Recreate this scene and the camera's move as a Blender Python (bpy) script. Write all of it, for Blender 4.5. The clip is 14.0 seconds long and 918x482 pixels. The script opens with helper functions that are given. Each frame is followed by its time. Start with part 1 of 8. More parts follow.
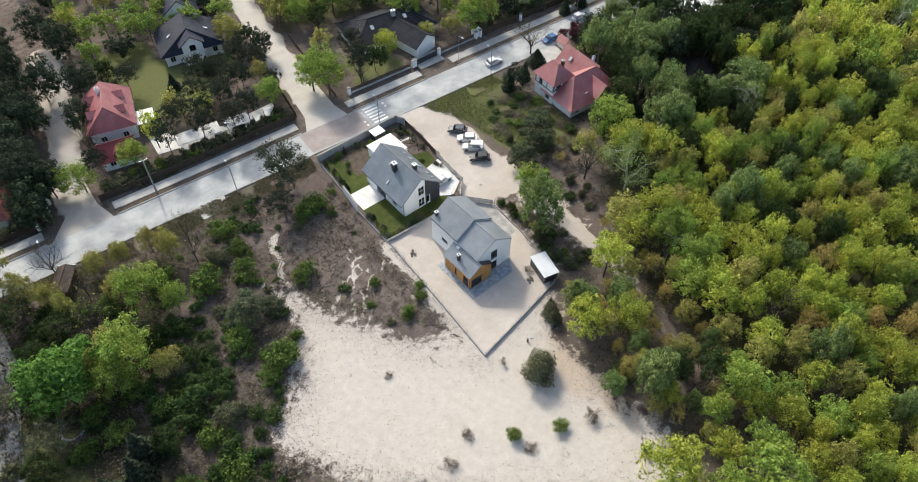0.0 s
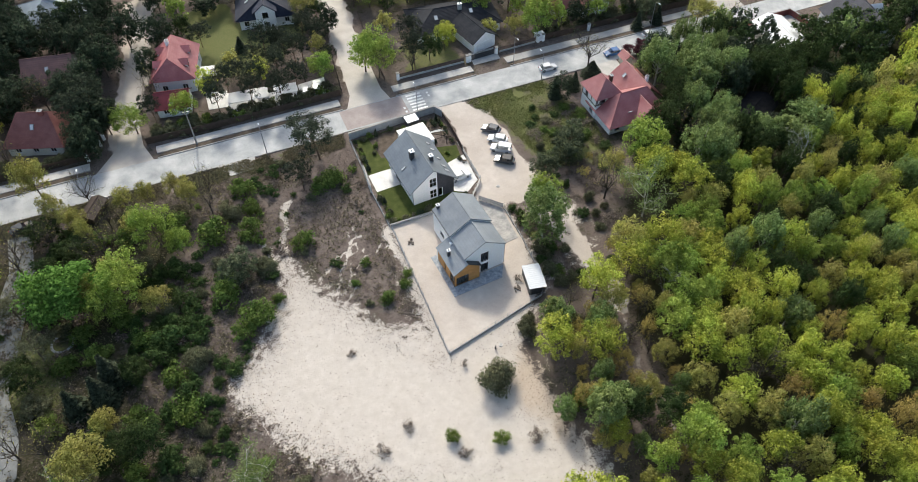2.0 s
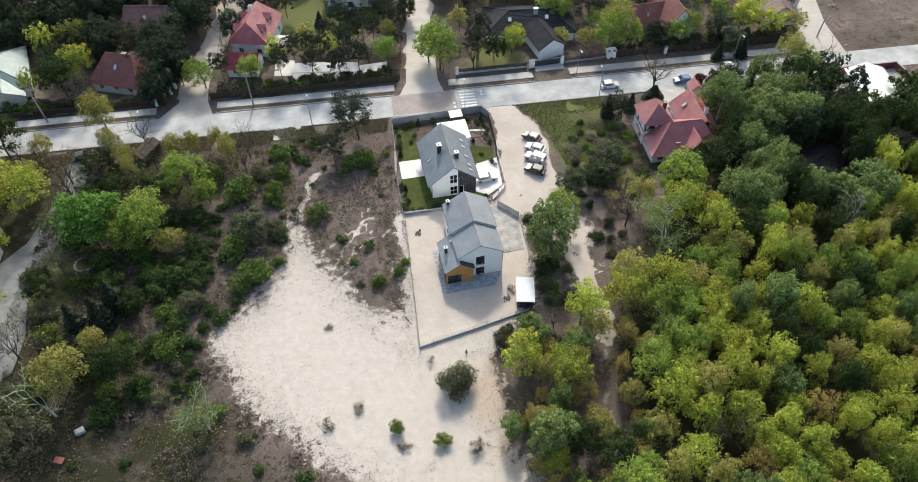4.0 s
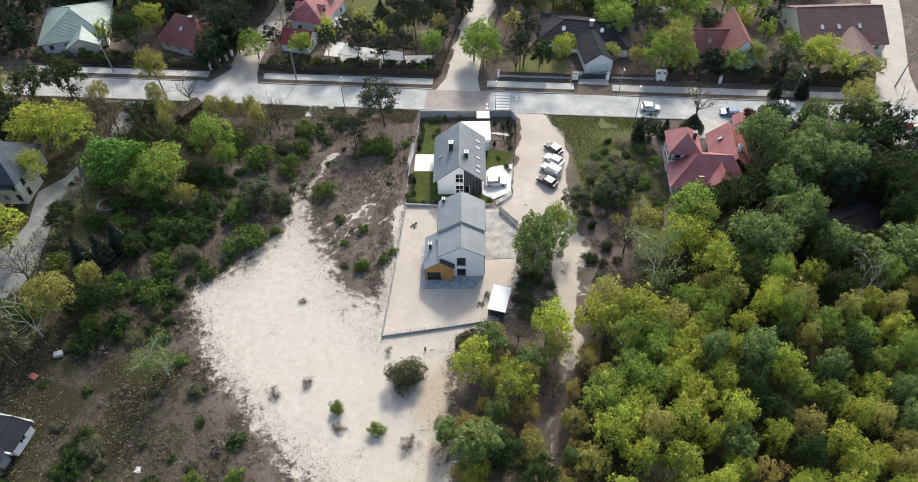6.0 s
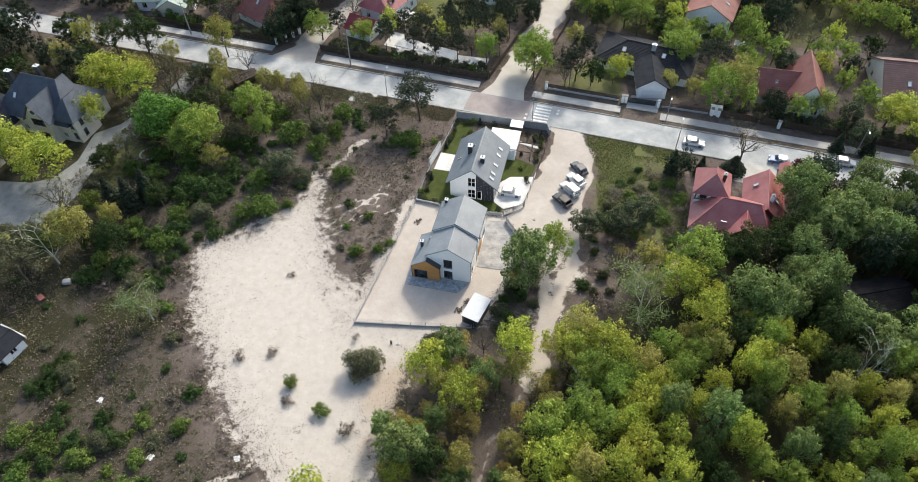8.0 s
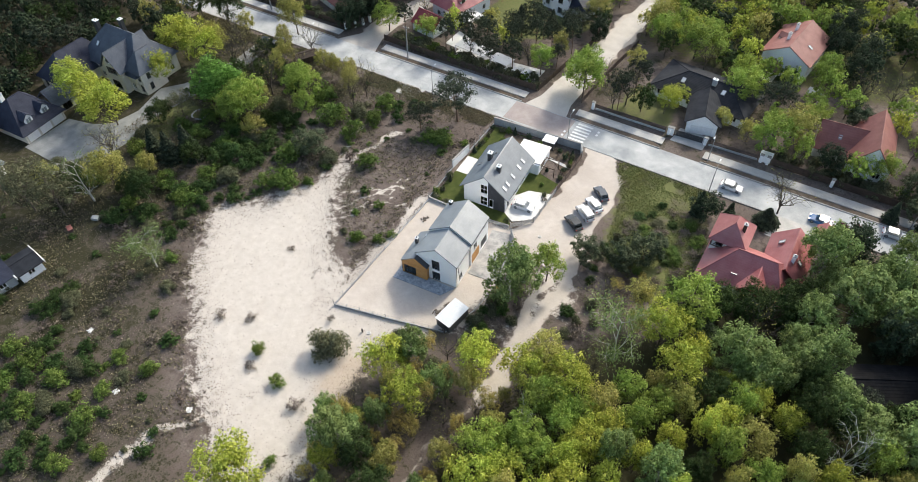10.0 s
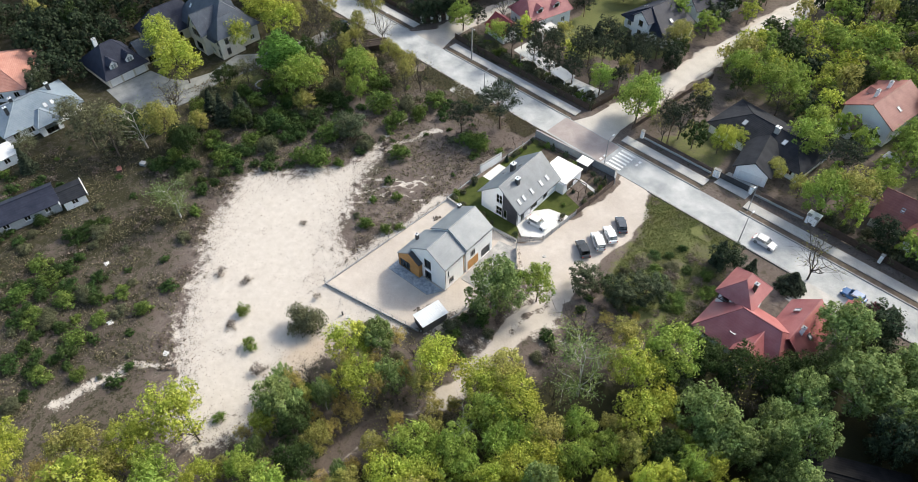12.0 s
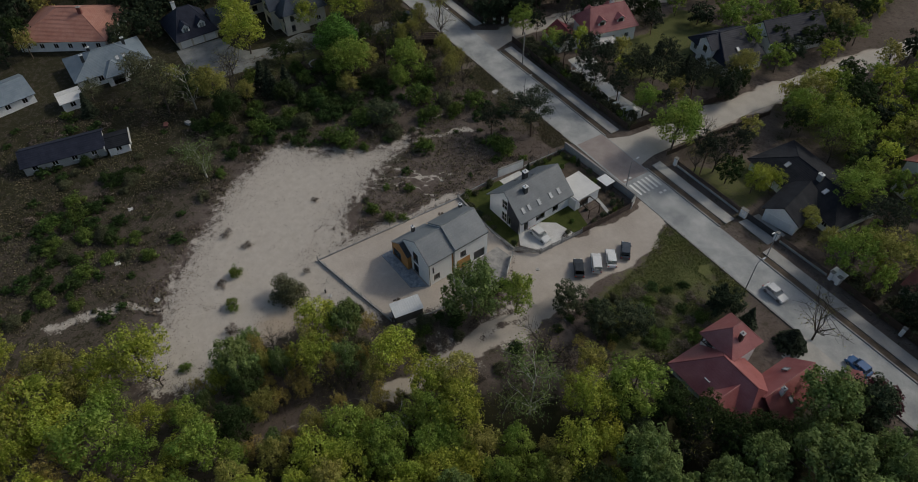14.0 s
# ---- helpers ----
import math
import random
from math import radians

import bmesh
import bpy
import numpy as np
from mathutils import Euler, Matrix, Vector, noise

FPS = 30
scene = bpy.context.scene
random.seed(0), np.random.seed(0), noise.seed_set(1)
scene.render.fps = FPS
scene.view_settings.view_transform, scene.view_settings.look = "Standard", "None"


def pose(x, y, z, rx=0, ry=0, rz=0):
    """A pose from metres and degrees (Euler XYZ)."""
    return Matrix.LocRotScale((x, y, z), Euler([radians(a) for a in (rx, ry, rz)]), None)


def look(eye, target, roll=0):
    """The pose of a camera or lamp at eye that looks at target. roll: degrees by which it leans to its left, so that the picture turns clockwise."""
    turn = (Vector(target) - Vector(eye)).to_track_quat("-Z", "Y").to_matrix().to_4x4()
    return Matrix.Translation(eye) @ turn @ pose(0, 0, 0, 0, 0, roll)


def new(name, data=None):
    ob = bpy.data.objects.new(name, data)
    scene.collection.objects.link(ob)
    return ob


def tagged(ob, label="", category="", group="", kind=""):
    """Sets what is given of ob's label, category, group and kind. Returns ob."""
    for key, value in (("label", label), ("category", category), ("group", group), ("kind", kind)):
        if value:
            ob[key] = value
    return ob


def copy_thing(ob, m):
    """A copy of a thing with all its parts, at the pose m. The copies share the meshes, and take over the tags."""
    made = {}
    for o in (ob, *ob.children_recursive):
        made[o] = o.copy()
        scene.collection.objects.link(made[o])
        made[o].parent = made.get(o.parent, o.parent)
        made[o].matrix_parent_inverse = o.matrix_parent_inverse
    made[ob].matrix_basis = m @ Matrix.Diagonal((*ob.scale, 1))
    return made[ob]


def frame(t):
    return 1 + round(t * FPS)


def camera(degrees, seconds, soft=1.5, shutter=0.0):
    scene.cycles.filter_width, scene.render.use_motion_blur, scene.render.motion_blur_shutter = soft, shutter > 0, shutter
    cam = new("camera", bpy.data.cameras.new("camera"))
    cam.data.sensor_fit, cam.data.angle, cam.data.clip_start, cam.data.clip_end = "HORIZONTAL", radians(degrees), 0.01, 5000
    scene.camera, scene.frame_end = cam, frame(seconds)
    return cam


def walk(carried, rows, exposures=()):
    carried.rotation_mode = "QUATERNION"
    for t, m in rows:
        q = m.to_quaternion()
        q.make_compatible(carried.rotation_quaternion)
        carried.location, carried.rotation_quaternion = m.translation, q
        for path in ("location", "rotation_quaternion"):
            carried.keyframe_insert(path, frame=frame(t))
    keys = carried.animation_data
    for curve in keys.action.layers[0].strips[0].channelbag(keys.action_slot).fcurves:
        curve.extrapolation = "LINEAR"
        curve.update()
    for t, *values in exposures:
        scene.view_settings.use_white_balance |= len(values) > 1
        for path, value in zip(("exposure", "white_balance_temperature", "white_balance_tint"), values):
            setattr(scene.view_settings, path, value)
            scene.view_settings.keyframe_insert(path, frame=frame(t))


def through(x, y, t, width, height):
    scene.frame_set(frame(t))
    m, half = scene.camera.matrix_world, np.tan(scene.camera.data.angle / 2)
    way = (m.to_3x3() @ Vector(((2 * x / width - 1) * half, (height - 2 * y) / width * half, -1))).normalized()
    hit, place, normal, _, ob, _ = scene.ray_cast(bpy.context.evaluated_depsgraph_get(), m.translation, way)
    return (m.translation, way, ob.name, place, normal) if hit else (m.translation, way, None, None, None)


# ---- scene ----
# The camera: an orbit by air round the two houses, about 100 m up.
cam = camera(67.5, 14.0, soft=0.45)
METRES, EYE, TILT, LEAN, TURN = 140.0, 100.4, -50.17, 0.0, -36.0
ROWS = [
    (0.0, 0.0, 0.0, 0.0, -0.0, 0.0, -0.0),
    (0.5, 0.0367, 0.0006, 0.0, 2.32, -0.09, -2.63),
    (1.0, 0.0731, 0.0027, 0.001, 4.51, -0.23, -5.09),
    (1.5, 0.1088, 0.0064, 0.0043, 6.69, -0.5, -7.56),
    (2.0, 0.144, 0.0114, 0.0093, 8.97, -0.84, -10.1),
    (2.5, 0.1791, 0.0178, 0.0159, 11.53, -1.34, -12.88),
    (3.0, 0.2138, 0.0258, 0.0239, 14.07, -1.94, -15.53),
    (5.5, 0.373, 0.0867, 0.0877, 26.85, -6.49, -27.27),
    (6.0, 0.4011, 0.1026, 0.1041, 29.32, -7.61, -29.18),
    (6.5, 0.4273, 0.1195, 0.1213, 32.04, -8.9, -31.22),
    (7.0, 0.452, 0.1374, 0.1405, 35.34, -10.6, -33.49),
    (7.5, 0.4759, 0.1563, 0.16, 38.68, -12.34, -35.56),
    (8.0, 0.4977, 0.176, 0.1805, 41.83, -14.1, -37.37),
    (10.5, 0.5776, 0.2821, 0.2958, 61.62, -26.8, -45.58),
    (11.0, 0.5877, 0.3056, 0.3216, 66.27, -30.05, -46.75),
    (11.5, 0.5957, 0.3294, 0.3478, 70.76, -33.27, -47.65),
    (12.0, 0.6028, 0.3534, 0.3736, 76.48, -37.4, -48.56),
    (12.5, 0.6076, 0.3767, 0.3984, 80.83, -40.58, -49.05),
    (13.0, 0.6104, 0.4004, 0.4237, 85.58, -44.12, -49.36),
    (13.5, 0.6111, 0.4231, 0.4477, 89.69, -47.15, -49.44),
    (14.0, 0.611, 0.4455, 0.4719, 95.15, -51.25, -49.32),
]
EXPOSURES = [(0.0, 0.68, 6950, 6), (3.0, 0.7, 6950, 6), (8.0, 0.76, 6950, 6), (11.0, 0.87, 6950, 6), (13.2, 0.87, 6950, 6), (13.5, 0.49, 6950, 6), (13.8, -0.21, 6950, 6), (14.0, -0.98, 6950, 6)]
walk(cam, [(t, pose(0, 0, EYE, TILT, LEAN, TURN) @ pose(METRES * x, METRES * y, METRES * z, 90 + pitch, roll, yaw)) for t, x, y, z, yaw, pitch, roll in ROWS], EXPOSURES)

# ---- daylight ----
SUN_EL, SUN_AZ = 38.0, 8.0
world = bpy.data.worlds.new("sky")
scene.world = world
world.use_nodes = True
wn = world.node_tree.nodes
sky = wn.new("ShaderNodeTexSky")
sky.sky_type, sky.sun_disc, sky.dust_density = "NISHITA", False, 2.5
sky.sun_elevation, sky.sun_rotation = radians(SUN_EL), radians(SUN_AZ)
world.node_tree.links.new(sky.outputs[0], wn["Background"].inputs[0])
wn["Background"].inputs[1].default_value = 0.15
sun_data = bpy.data.lights.new("sun", "SUN")
sun_data.energy, sun_data.angle, sun_data.color = 2.0, radians(6.0), (1.0, 0.975, 0.935)
sun = new("sun", sun_data)
sa, se = radians(SUN_AZ), radians(SUN_EL)
sun.matrix_world = look((300 * math.sin(sa) * math.cos(se), 300 * math.cos(sa) * math.cos(se), 300 * math.sin(se)), (0, 0, 0))


# ---- materials ----
def nodes_of(name):
    m = bpy.data.materials.new(name)
    m.use_nodes = True
    t = m.node_tree
    return m, t, t.nodes, t.nodes["Principled BSDF"]


def noise_node(t, vec, scale, detail=4.0, rough=0.6):
    n = t.nodes.new("ShaderNodeTexNoise")
    n.inputs["Scale"].default_value, n.inputs["Detail"].default_value, n.inputs["Roughness"].default_value = scale, detail, rough
    t.links.new(vec, n.inputs["Vector"])
    return n.outputs["Fac"]


def ramp(t, fac, lo, hi, a=0.0, b=1.0):
    n = t.nodes.new("ShaderNodeMapRange")
    n.inputs[1].default_value, n.inputs[2].default_value, n.inputs[3].default_value, n.inputs[4].default_value = lo, hi, a, b
    t.links.new(fac, n.inputs[0])
    return n.outputs[0]


def mix(t, fac, c1, c2, mode="MIX"):
    n = t.nodes.new("ShaderNodeMix")
    n.data_type, n.blend_type, n.clamp_factor = "RGBA", mode, True
    for sock, v in ((n.inputs[0], fac), (n.inputs[6], c1), (n.inputs[7], c2)):
        if isinstance(v, (int, float)):
            sock.default_value = v
        elif isinstance(v, tuple):
            sock.default_value = (*v, 1.0)
        else:
            t.links.new(v, sock)
    return n.outputs[2]


def bump(t, bsdf, height, strength, dist):
    n = t.nodes.new("ShaderNodeBump")
    n.inputs["Strength"].default_value, n.inputs["Distance"].default_value = strength, dist
    t.links.new(height, n.inputs["Height"])
    t.links.new(n.outputs[0], bsdf.inputs["Normal"])


def mat(name, c1, c2, scale=1.5, fine=14.0, rough=0.8, metal=0.0, relief=0.3, vary=0.12, spec=0.5):
    """A surface with stains at one scale, grain at another, and a slight difference from piece to piece."""
    m, t, ns, b = nodes_of(name)
    pos = ns.new("ShaderNodeNewGeometry").outputs["Position"]
    big, small = noise_node(t, pos, scale), noise_node(t, pos, fine, 3.0)
    col = mix(t, ramp(t, big, 0.3, 0.7), c1, c2)
    info = ns.new("ShaderNodeObjectInfo").outputs["Random"]
    hsv = ns.new("ShaderNodeHueSaturation")
    val = ns.new("ShaderNodeMath")
    val.operation = "MULTIPLY"
    t.links.new(ramp(t, small, 0.2, 0.8, 0.82, 1.18), val.inputs[0])
    t.links.new(ramp(t, info, 0, 1, 1 - vary, 1 + vary), val.inputs[1])
    t.links.new(val.outputs[0], hsv.inputs["Value"])
    t.links.new(col, hsv.inputs["Color"])
    t.links.new(hsv.outputs[0], b.inputs["Base Color"])
    b.inputs["Roughness"].default_value, b.inputs["Metallic"].default_value = rough, metal
    b.inputs["Specular IOR Level"].default_value = spec
    if relief:
        bump(t, b, small, relief, 0.02)
    return m


def leaf_mat(name, c1, c2, through=0.35, vary=0.25, hue=0.02):
    """Leaves that let part of the light through; each leaf and each plant differs a little."""
    m, t, ns, b = nodes_of(name)
    geo = ns.new("ShaderNodeNewGeometry")
    col = mix(t, geo.outputs["Random Per Island"], c1, c2)
    info = ns.new("ShaderNodeObjectInfo").outputs["Random"]
    patch = noise_node(t, geo.outputs["Position"], 0.19, 2.0)
    hsv = ns.new("ShaderNodeHueSaturation")
    val = ns.new("ShaderNodeMath")
    val.operation = "MULTIPLY"
    t.links.new(ramp(t, info, 0, 1, 1 - vary * 0.6, 1 + vary * 0.6), val.inputs[0])
    t.links.new(ramp(t, geo.outputs["Random Per Island"], 0, 1, 0.74, 1.2), val.inputs[1])
    t.links.new(val.outputs[0], hsv.inputs["Value"])
    t.links.new(ramp(t, patch, 0.3, 0.7, 0.5 - hue, 0.5 + hue), hsv.inputs["Hue"])
    t.links.new(col, hsv.inputs["Color"])
    t.links.new(hsv.outputs[0], b.inputs["Base Color"])
    b.inputs["Roughness"].default_value, b.inputs["Specular IOR Level"].default_value = 0.7, 0.08
    tr = ns.new("ShaderNodeBsdfTranslucent")
    t.links.new(hsv.outputs[0], tr.inputs["Color"])
    mx = ns.new("ShaderNodeMixShader")
    mx.inputs[0].default_value = through
    t.links.new(b.outputs[0], mx.inputs[1])
    t.links.new(tr.outputs[0], mx.inputs[2])
    t.links.new(mx.outputs[0], ns["Material Output"].inputs[0])
    return m


def glass_mat(name, tint):
    m, t, ns, b = nodes_of(name)
    b.inputs["Base Color"].default_value = (*tint, 1)
    b.inputs["Roughness"].default_value, b.inputs["Transmission Weight"].default_value, b.inputs["IOR"].default_value = 0.03, 1.0, 1.45
    return m


def ground_mat():
    """Sand, leaf litter, grass and dirt, each laid out by a layer of the ground's own mesh, with ragged borders."""
    m, t, ns, b = nodes_of("earth")
    pos = ns.new("ShaderNodeNewGeometry").outputs["Position"]
    big, mid, fine, grit = noise_node(t, pos, 0.12, 5), noise_node(t, pos, 0.7, 5), noise_node(t, pos, 3.2, 6, 0.7), noise_node(t, pos, 14, 3, 0.7)

    def layer(name, ragged):
        a = ns.new("ShaderNodeAttribute")
        a.attribute_name = name
        add = ns.new("ShaderNodeMath")
        add.operation = "MULTIPLY_ADD"
        mid2 = ns.new("ShaderNodeMath")
        mid2.operation = "ADD"
        t.links.new(fine, mid2.inputs[0])
        t.links.new(mid, mid2.inputs[1])
        t.links.new(ramp(t, mid2.outputs[0], 0.6, 1.4, -1, 1), add.inputs[0])
        add.inputs[1].default_value = ragged
        t.links.new(a.outputs["Fac"], add.inputs[2])
        return add.outputs[0], a.outputs["Fac"]

    litter = mix(t, ramp(t, fine, 0.3, 0.7), (0.055, 0.042, 0.036), (0.22, 0.175, 0.152))
    litter = mix(t, ramp(t, big, 0.35, 0.65), litter, mix(t, ramp(t, mid, 0.35, 0.65), (0.07, 0.054, 0.045), (0.27, 0.22, 0.195)))
    # mossy mottling, plus shade under the trees painted as near-black ground
    moss_shade, _ = layer("moss_shade", 0.5)
    litter = mix(t, ramp(t, moss_shade, 0.4, 0.75), litter, mix(t, ramp(t, grit, 0.3, 0.7), (0.02, 0.022, 0.011), (0.056, 0.052, 0.027)))
    grass, _ = layer("grass", 0.25)
    turf = mix(t, ramp(t, fine, 0.3, 0.7), (0.075, 0.105, 0.03), (0.20, 0.19, 0.085))
    col = mix(t, ramp(t, grass, 0.35, 0.65), litter, turf)
    sand = mix(t, ramp(t, mid, 0.3, 0.7), (0.50, 0.448, 0.393), (0.585, 0.532, 0.475))
    sand = mix(t, ramp(t, big, 0.6, 0.85), sand, mix(t, ramp(t, fine, 0.35, 0.65), (0.40, 0.34, 0.29), (0.52, 0.46, 0.405)))
    # crumbs of dark litter lie thicker towards the rim of the sand
    vor = ns.new("ShaderNodeTexVoronoi")
    vor.inputs["Scale"].default_value = 2.6
    t.links.new(pos, vor.inputs["Vector"])
    sandf, sand_raw = layer("sand", 0.36)
    crumb = ns.new("ShaderNodeMath")
    crumb.operation = "MULTIPLY"
    t.links.new(ramp(t, vor.outputs["Distance"], 0.13, 0.22, 1, 0), crumb.inputs[0])
    spots = ns.new("ShaderNodeMath")
    spots.operation = "MULTIPLY_ADD"
    t.links.new(sand_raw, spots.inputs[0])
    spots.inputs[1].default_value = -0.85
    t.links.new(ramp(t, mid, 0.3, 0.7, 0.45, 1.3), spots.inputs[2])
    t.links.new(ramp(t, spots.outputs[0], 0.1, 0.35), crumb.inputs[1])
    sand = mix(t, crumb.outputs[0], sand, (0.14, 0.11, 0.085))
    tan, _ = layer("tan", 0.3)
    sand = mix(t, ramp(t, tan, 0.3, 0.8), sand, mix(t, ramp(t, fine, 0.3, 0.7), (0.43, 0.345, 0.27), (0.56, 0.475, 0.39)))
    col = mix(t, ramp(t, sandf, 0.42, 0.58), col, sand)
    dirt, _ = layer("dirt", 0.12)
    col = mix(t, ramp(t, dirt, 0.4, 0.6), col, mix(t, ramp(t, big, 0.38, 0.62), mix(t, ramp(t, fine, 0.3, 0.7), (0.43, 0.372, 0.322), (0.52, 0.458, 0.402)), mix(t, ramp(t, mid, 0.3, 0.7), (0.51, 0.45, 0.395), (0.60, 0.54, 0.48))))
    t.links.new(col, b.inputs["Base Color"])
    b.inputs["Roughness"].default_value, b.inputs["Specular IOR Level"].default_value = 0.95, 0.15
    bump(t, b, fine, 0.6, 0.08)
    return m


EARTH = ground_mat()
ASPHALT = mat("pale_asphalt", (0.32, 0.335, 0.34), (0.61, 0.61, 0.595), 0.22, 5, 0.85)
DUSTY = mat("dusty_street", (0.46, 0.42, 0.375), (0.56, 0.52, 0.47), 0.3, 8, 0.9)
REDPAVE = mat("reddish_pavers", (0.30, 0.25, 0.235), (0.40, 0.345, 0.32), 0.4, 6, 0.9)
PAVE = mat("concrete_slabs", (0.38, 0.37, 0.345), (0.50, 0.48, 0.45), 0.5, 7, 0.85)
KERB = mat("kerb_concrete", (0.25, 0.245, 0.235), (0.36, 0.35, 0.33), 1, 12, 0.85)
PAINT = mat("road_paint", (0.72, 0.72, 0.70), (0.82, 0.82, 0.80), 0.8, 10, 0.7)
WHITEPAVE = mat("white_slabs", (0.56, 0.55, 0.53), (0.70, 0.69, 0.67), 0.6, 9, 0.7)
BLUESTONE = mat("grey_blue_paving", (0.13, 0.15, 0.18), (0.36, 0.385, 0.41), 1.5, 6, 0.75, vary=0.3)
GREYPAVE = mat("grey_pavers", (0.21, 0.212, 0.21), (0.46, 0.435, 0.41), 0.7, 5, 0.85)
DRIVEGREY = mat("grey_drive_pavers", (0.17, 0.178, 0.18), (0.29, 0.295, 0.29), 0.4, 6, 0.8)
LAWN = mat("mown_lawn", (0.042, 0.06, 0.012), (0.088, 0.104, 0.026), 0.5, 10, 0.9, spec=0.2)
SOIL = mat("garden_soil", (0.07, 0.055, 0.042), (0.14, 0.11, 0.085), 0.9, 8, 0.95, spec=0.2)
RENDERW = mat("white_render", (0.86, 0.87, 0.88), (0.90, 0.90, 0.90), 0.5, 18, 0.8, relief=0.1, vary=0.03)
CREAM = mat("cream_render", (0.62, 0.58, 0.50), (0.70, 0.66, 0.58), 0.5, 16, 0.85, relief=0.1)
NAVY = mat("dark_cladding", (0.028, 0.032, 0.045), (0.05, 0.055, 0.07), 0.7, 12, 0.6)
WOOD = mat("orange_cladding", (0.40, 0.19, 0.055), (0.52, 0.265, 0.09), 1.2, 14, 0.6)
ROOFGREY = mat("grey_roof_tiles", (0.172, 0.192, 0.213), (0.235, 0.257, 0.278), 0.5, 7, 0.36, spec=0.75)
ROOFBLUEGREY = mat("blue_grey_roof_tiles", (0.12, 0.142, 0.168), (0.17, 0.196, 0.222), 0.5, 7, 0.36, spec=0.75)
ROOFDARK = mat("anthracite_tiles", (0.017, 0.019, 0.025), (0.034, 0.037, 0.045), 0.6, 7, 0.75, spec=0.12)
ROOFNAVY = mat("navy_tiles", (0.017, 0.021, 0.038), (0.036, 0.041, 0.064), 0.6, 7, 0.6, spec=0.2)
ROOFRED = mat("red_tiles", (0.29, 0.078, 0.08), (0.39, 0.15, 0.147), 0.35, 5, 0.4, spec=0.7)
ROOFSLATE = mat("slate_tiles", (0.042, 0.053, 0.076), (0.082, 0.098, 0.125), 0.6, 7, 0.42, spec=0.4)
ROOFDULL = mat("weathered_red_tiles", (0.19, 0.06, 0.052), (0.27, 0.105, 0.09), 0.5, 7, 0.6)
ROOFPINK = mat("faded_red_tiles", (0.33, 0.095, 0.105), (0.44, 0.165, 0.165), 0.5, 7, 0.55)
ROOFCRIMSON = mat("crimson_tiles", (0.17, 0.022, 0.032), (0.24, 0.04, 0.05), 0.5, 7, 0.55)
ROOFBROWN = mat("brown_tiles", (0.10, 0.048, 0.05), (0.155, 0.078, 0.075), 0.5, 7, 0.6)
ROOFORANGE = mat("orange_tiles", (0.35, 0.15, 0.11), (0.44, 0.225, 0.175), 0.5, 7, 0.6)
ROOFTEAL = mat("green_grey_tiles", (0.17, 0.235, 0.225), (0.24, 0.31, 0.295), 0.5, 7, 0.5)
ROOFBLUE = mat("blue_grey_metal", (0.16, 0.205, 0.245), (0.235, 0.28, 0.32), 0.5, 7, 0.4)
FLATROOF = mat("white_membrane", (0.70, 0.69, 0.67), (0.80, 0.79, 0.77), 0.5, 9, 0.6)
SHEET = mat("galvanised_sheet", (0.68, 0.70, 0.71), (0.78, 0.79, 0.80), 0.8, 10, 0.5)
FRAMED = mat("anthracite_frame", (0.03, 0.033, 0.038), (0.05, 0.053, 0.058), 2, 20, 0.45)
FRAMEW = mat("white_frame", (0.76, 0.76, 0.76), (0.82, 0.82, 0.82), 2, 20, 0.5)
TIMBER = mat("dark_timber", (0.045, 0.030, 0.022), (0.085, 0.055, 0.04), 1.5, 14, 0.75)
BARNBLACK = mat("black_roofing_felt", (0.012, 0.012, 0.013), (0.025, 0.024, 0.025), 0.8, 10, 0.9, spec=0.1)
PLANK = mat("brown_fence_boards", (0.075, 0.052, 0.042), (0.13, 0.092, 0.075), 1.2, 12, 0.8, vary=0.3)
CONC = mat("wall_concrete", (0.32, 0.325, 0.33), (0.42, 0.425, 0.43), 0.8, 9, 0.85)
BRICKRED = mat("red_wall", (0.20, 0.065, 0.055), (0.29, 0.10, 0.085), 0.9, 9, 0.85)
METAL = mat("grey_metal", (0.25, 0.26, 0.27), (0.34, 0.35, 0.36), 2, 18, 0.45, metal=0.6)
BARK = mat("grey_brown_bark", (0.075, 0.058, 0.045), (0.15, 0.12, 0.095), 2, 9, 0.9, relief=0.6)
DARKBARK = mat("dark_bark", (0.04, 0.033, 0.027), (0.085, 0.07, 0.058), 2, 9, 0.9, relief=0.6)
PINEBARK = mat("pine_bark", (0.10, 0.065, 0.045), (0.19, 0.125, 0.085), 2, 9, 0.9, relief=0.6)
PALEBARK = mat("pale_bark", (0.42, 0.40, 0.375), (0.62, 0.60, 0.565), 2, 9, 0.85, relief=0.5)
TYRE = mat("tyre_rubber", (0.02, 0.02, 0.02), (0.035, 0.035, 0.035), 3, 20, 0.85)
POND = mat("dark_pond_water", (0.02, 0.022, 0.016), (0.035, 0.036, 0.026), 1, 6, 0.15, relief=0.1)
GLASS = glass_mat("window_glass", (0.55, 0.62, 0.66))
CARGLASS = glass_mat("car_glass", (0.42, 0.46, 0.48))
CARWHITE = mat("white_car_paint", (0.74, 0.74, 0.74), (0.80, 0.80, 0.80), 1, 20, 0.25, relief=0)
CARDARK = mat("black_car_paint", (0.035, 0.04, 0.046), (0.055, 0.062, 0.07), 1, 20, 0.2, relief=0)
CARBLUE = mat("dark_blue_car_paint", (0.06, 0.075, 0.095), (0.085, 0.10, 0.125), 1, 20, 0.2, relief=0)
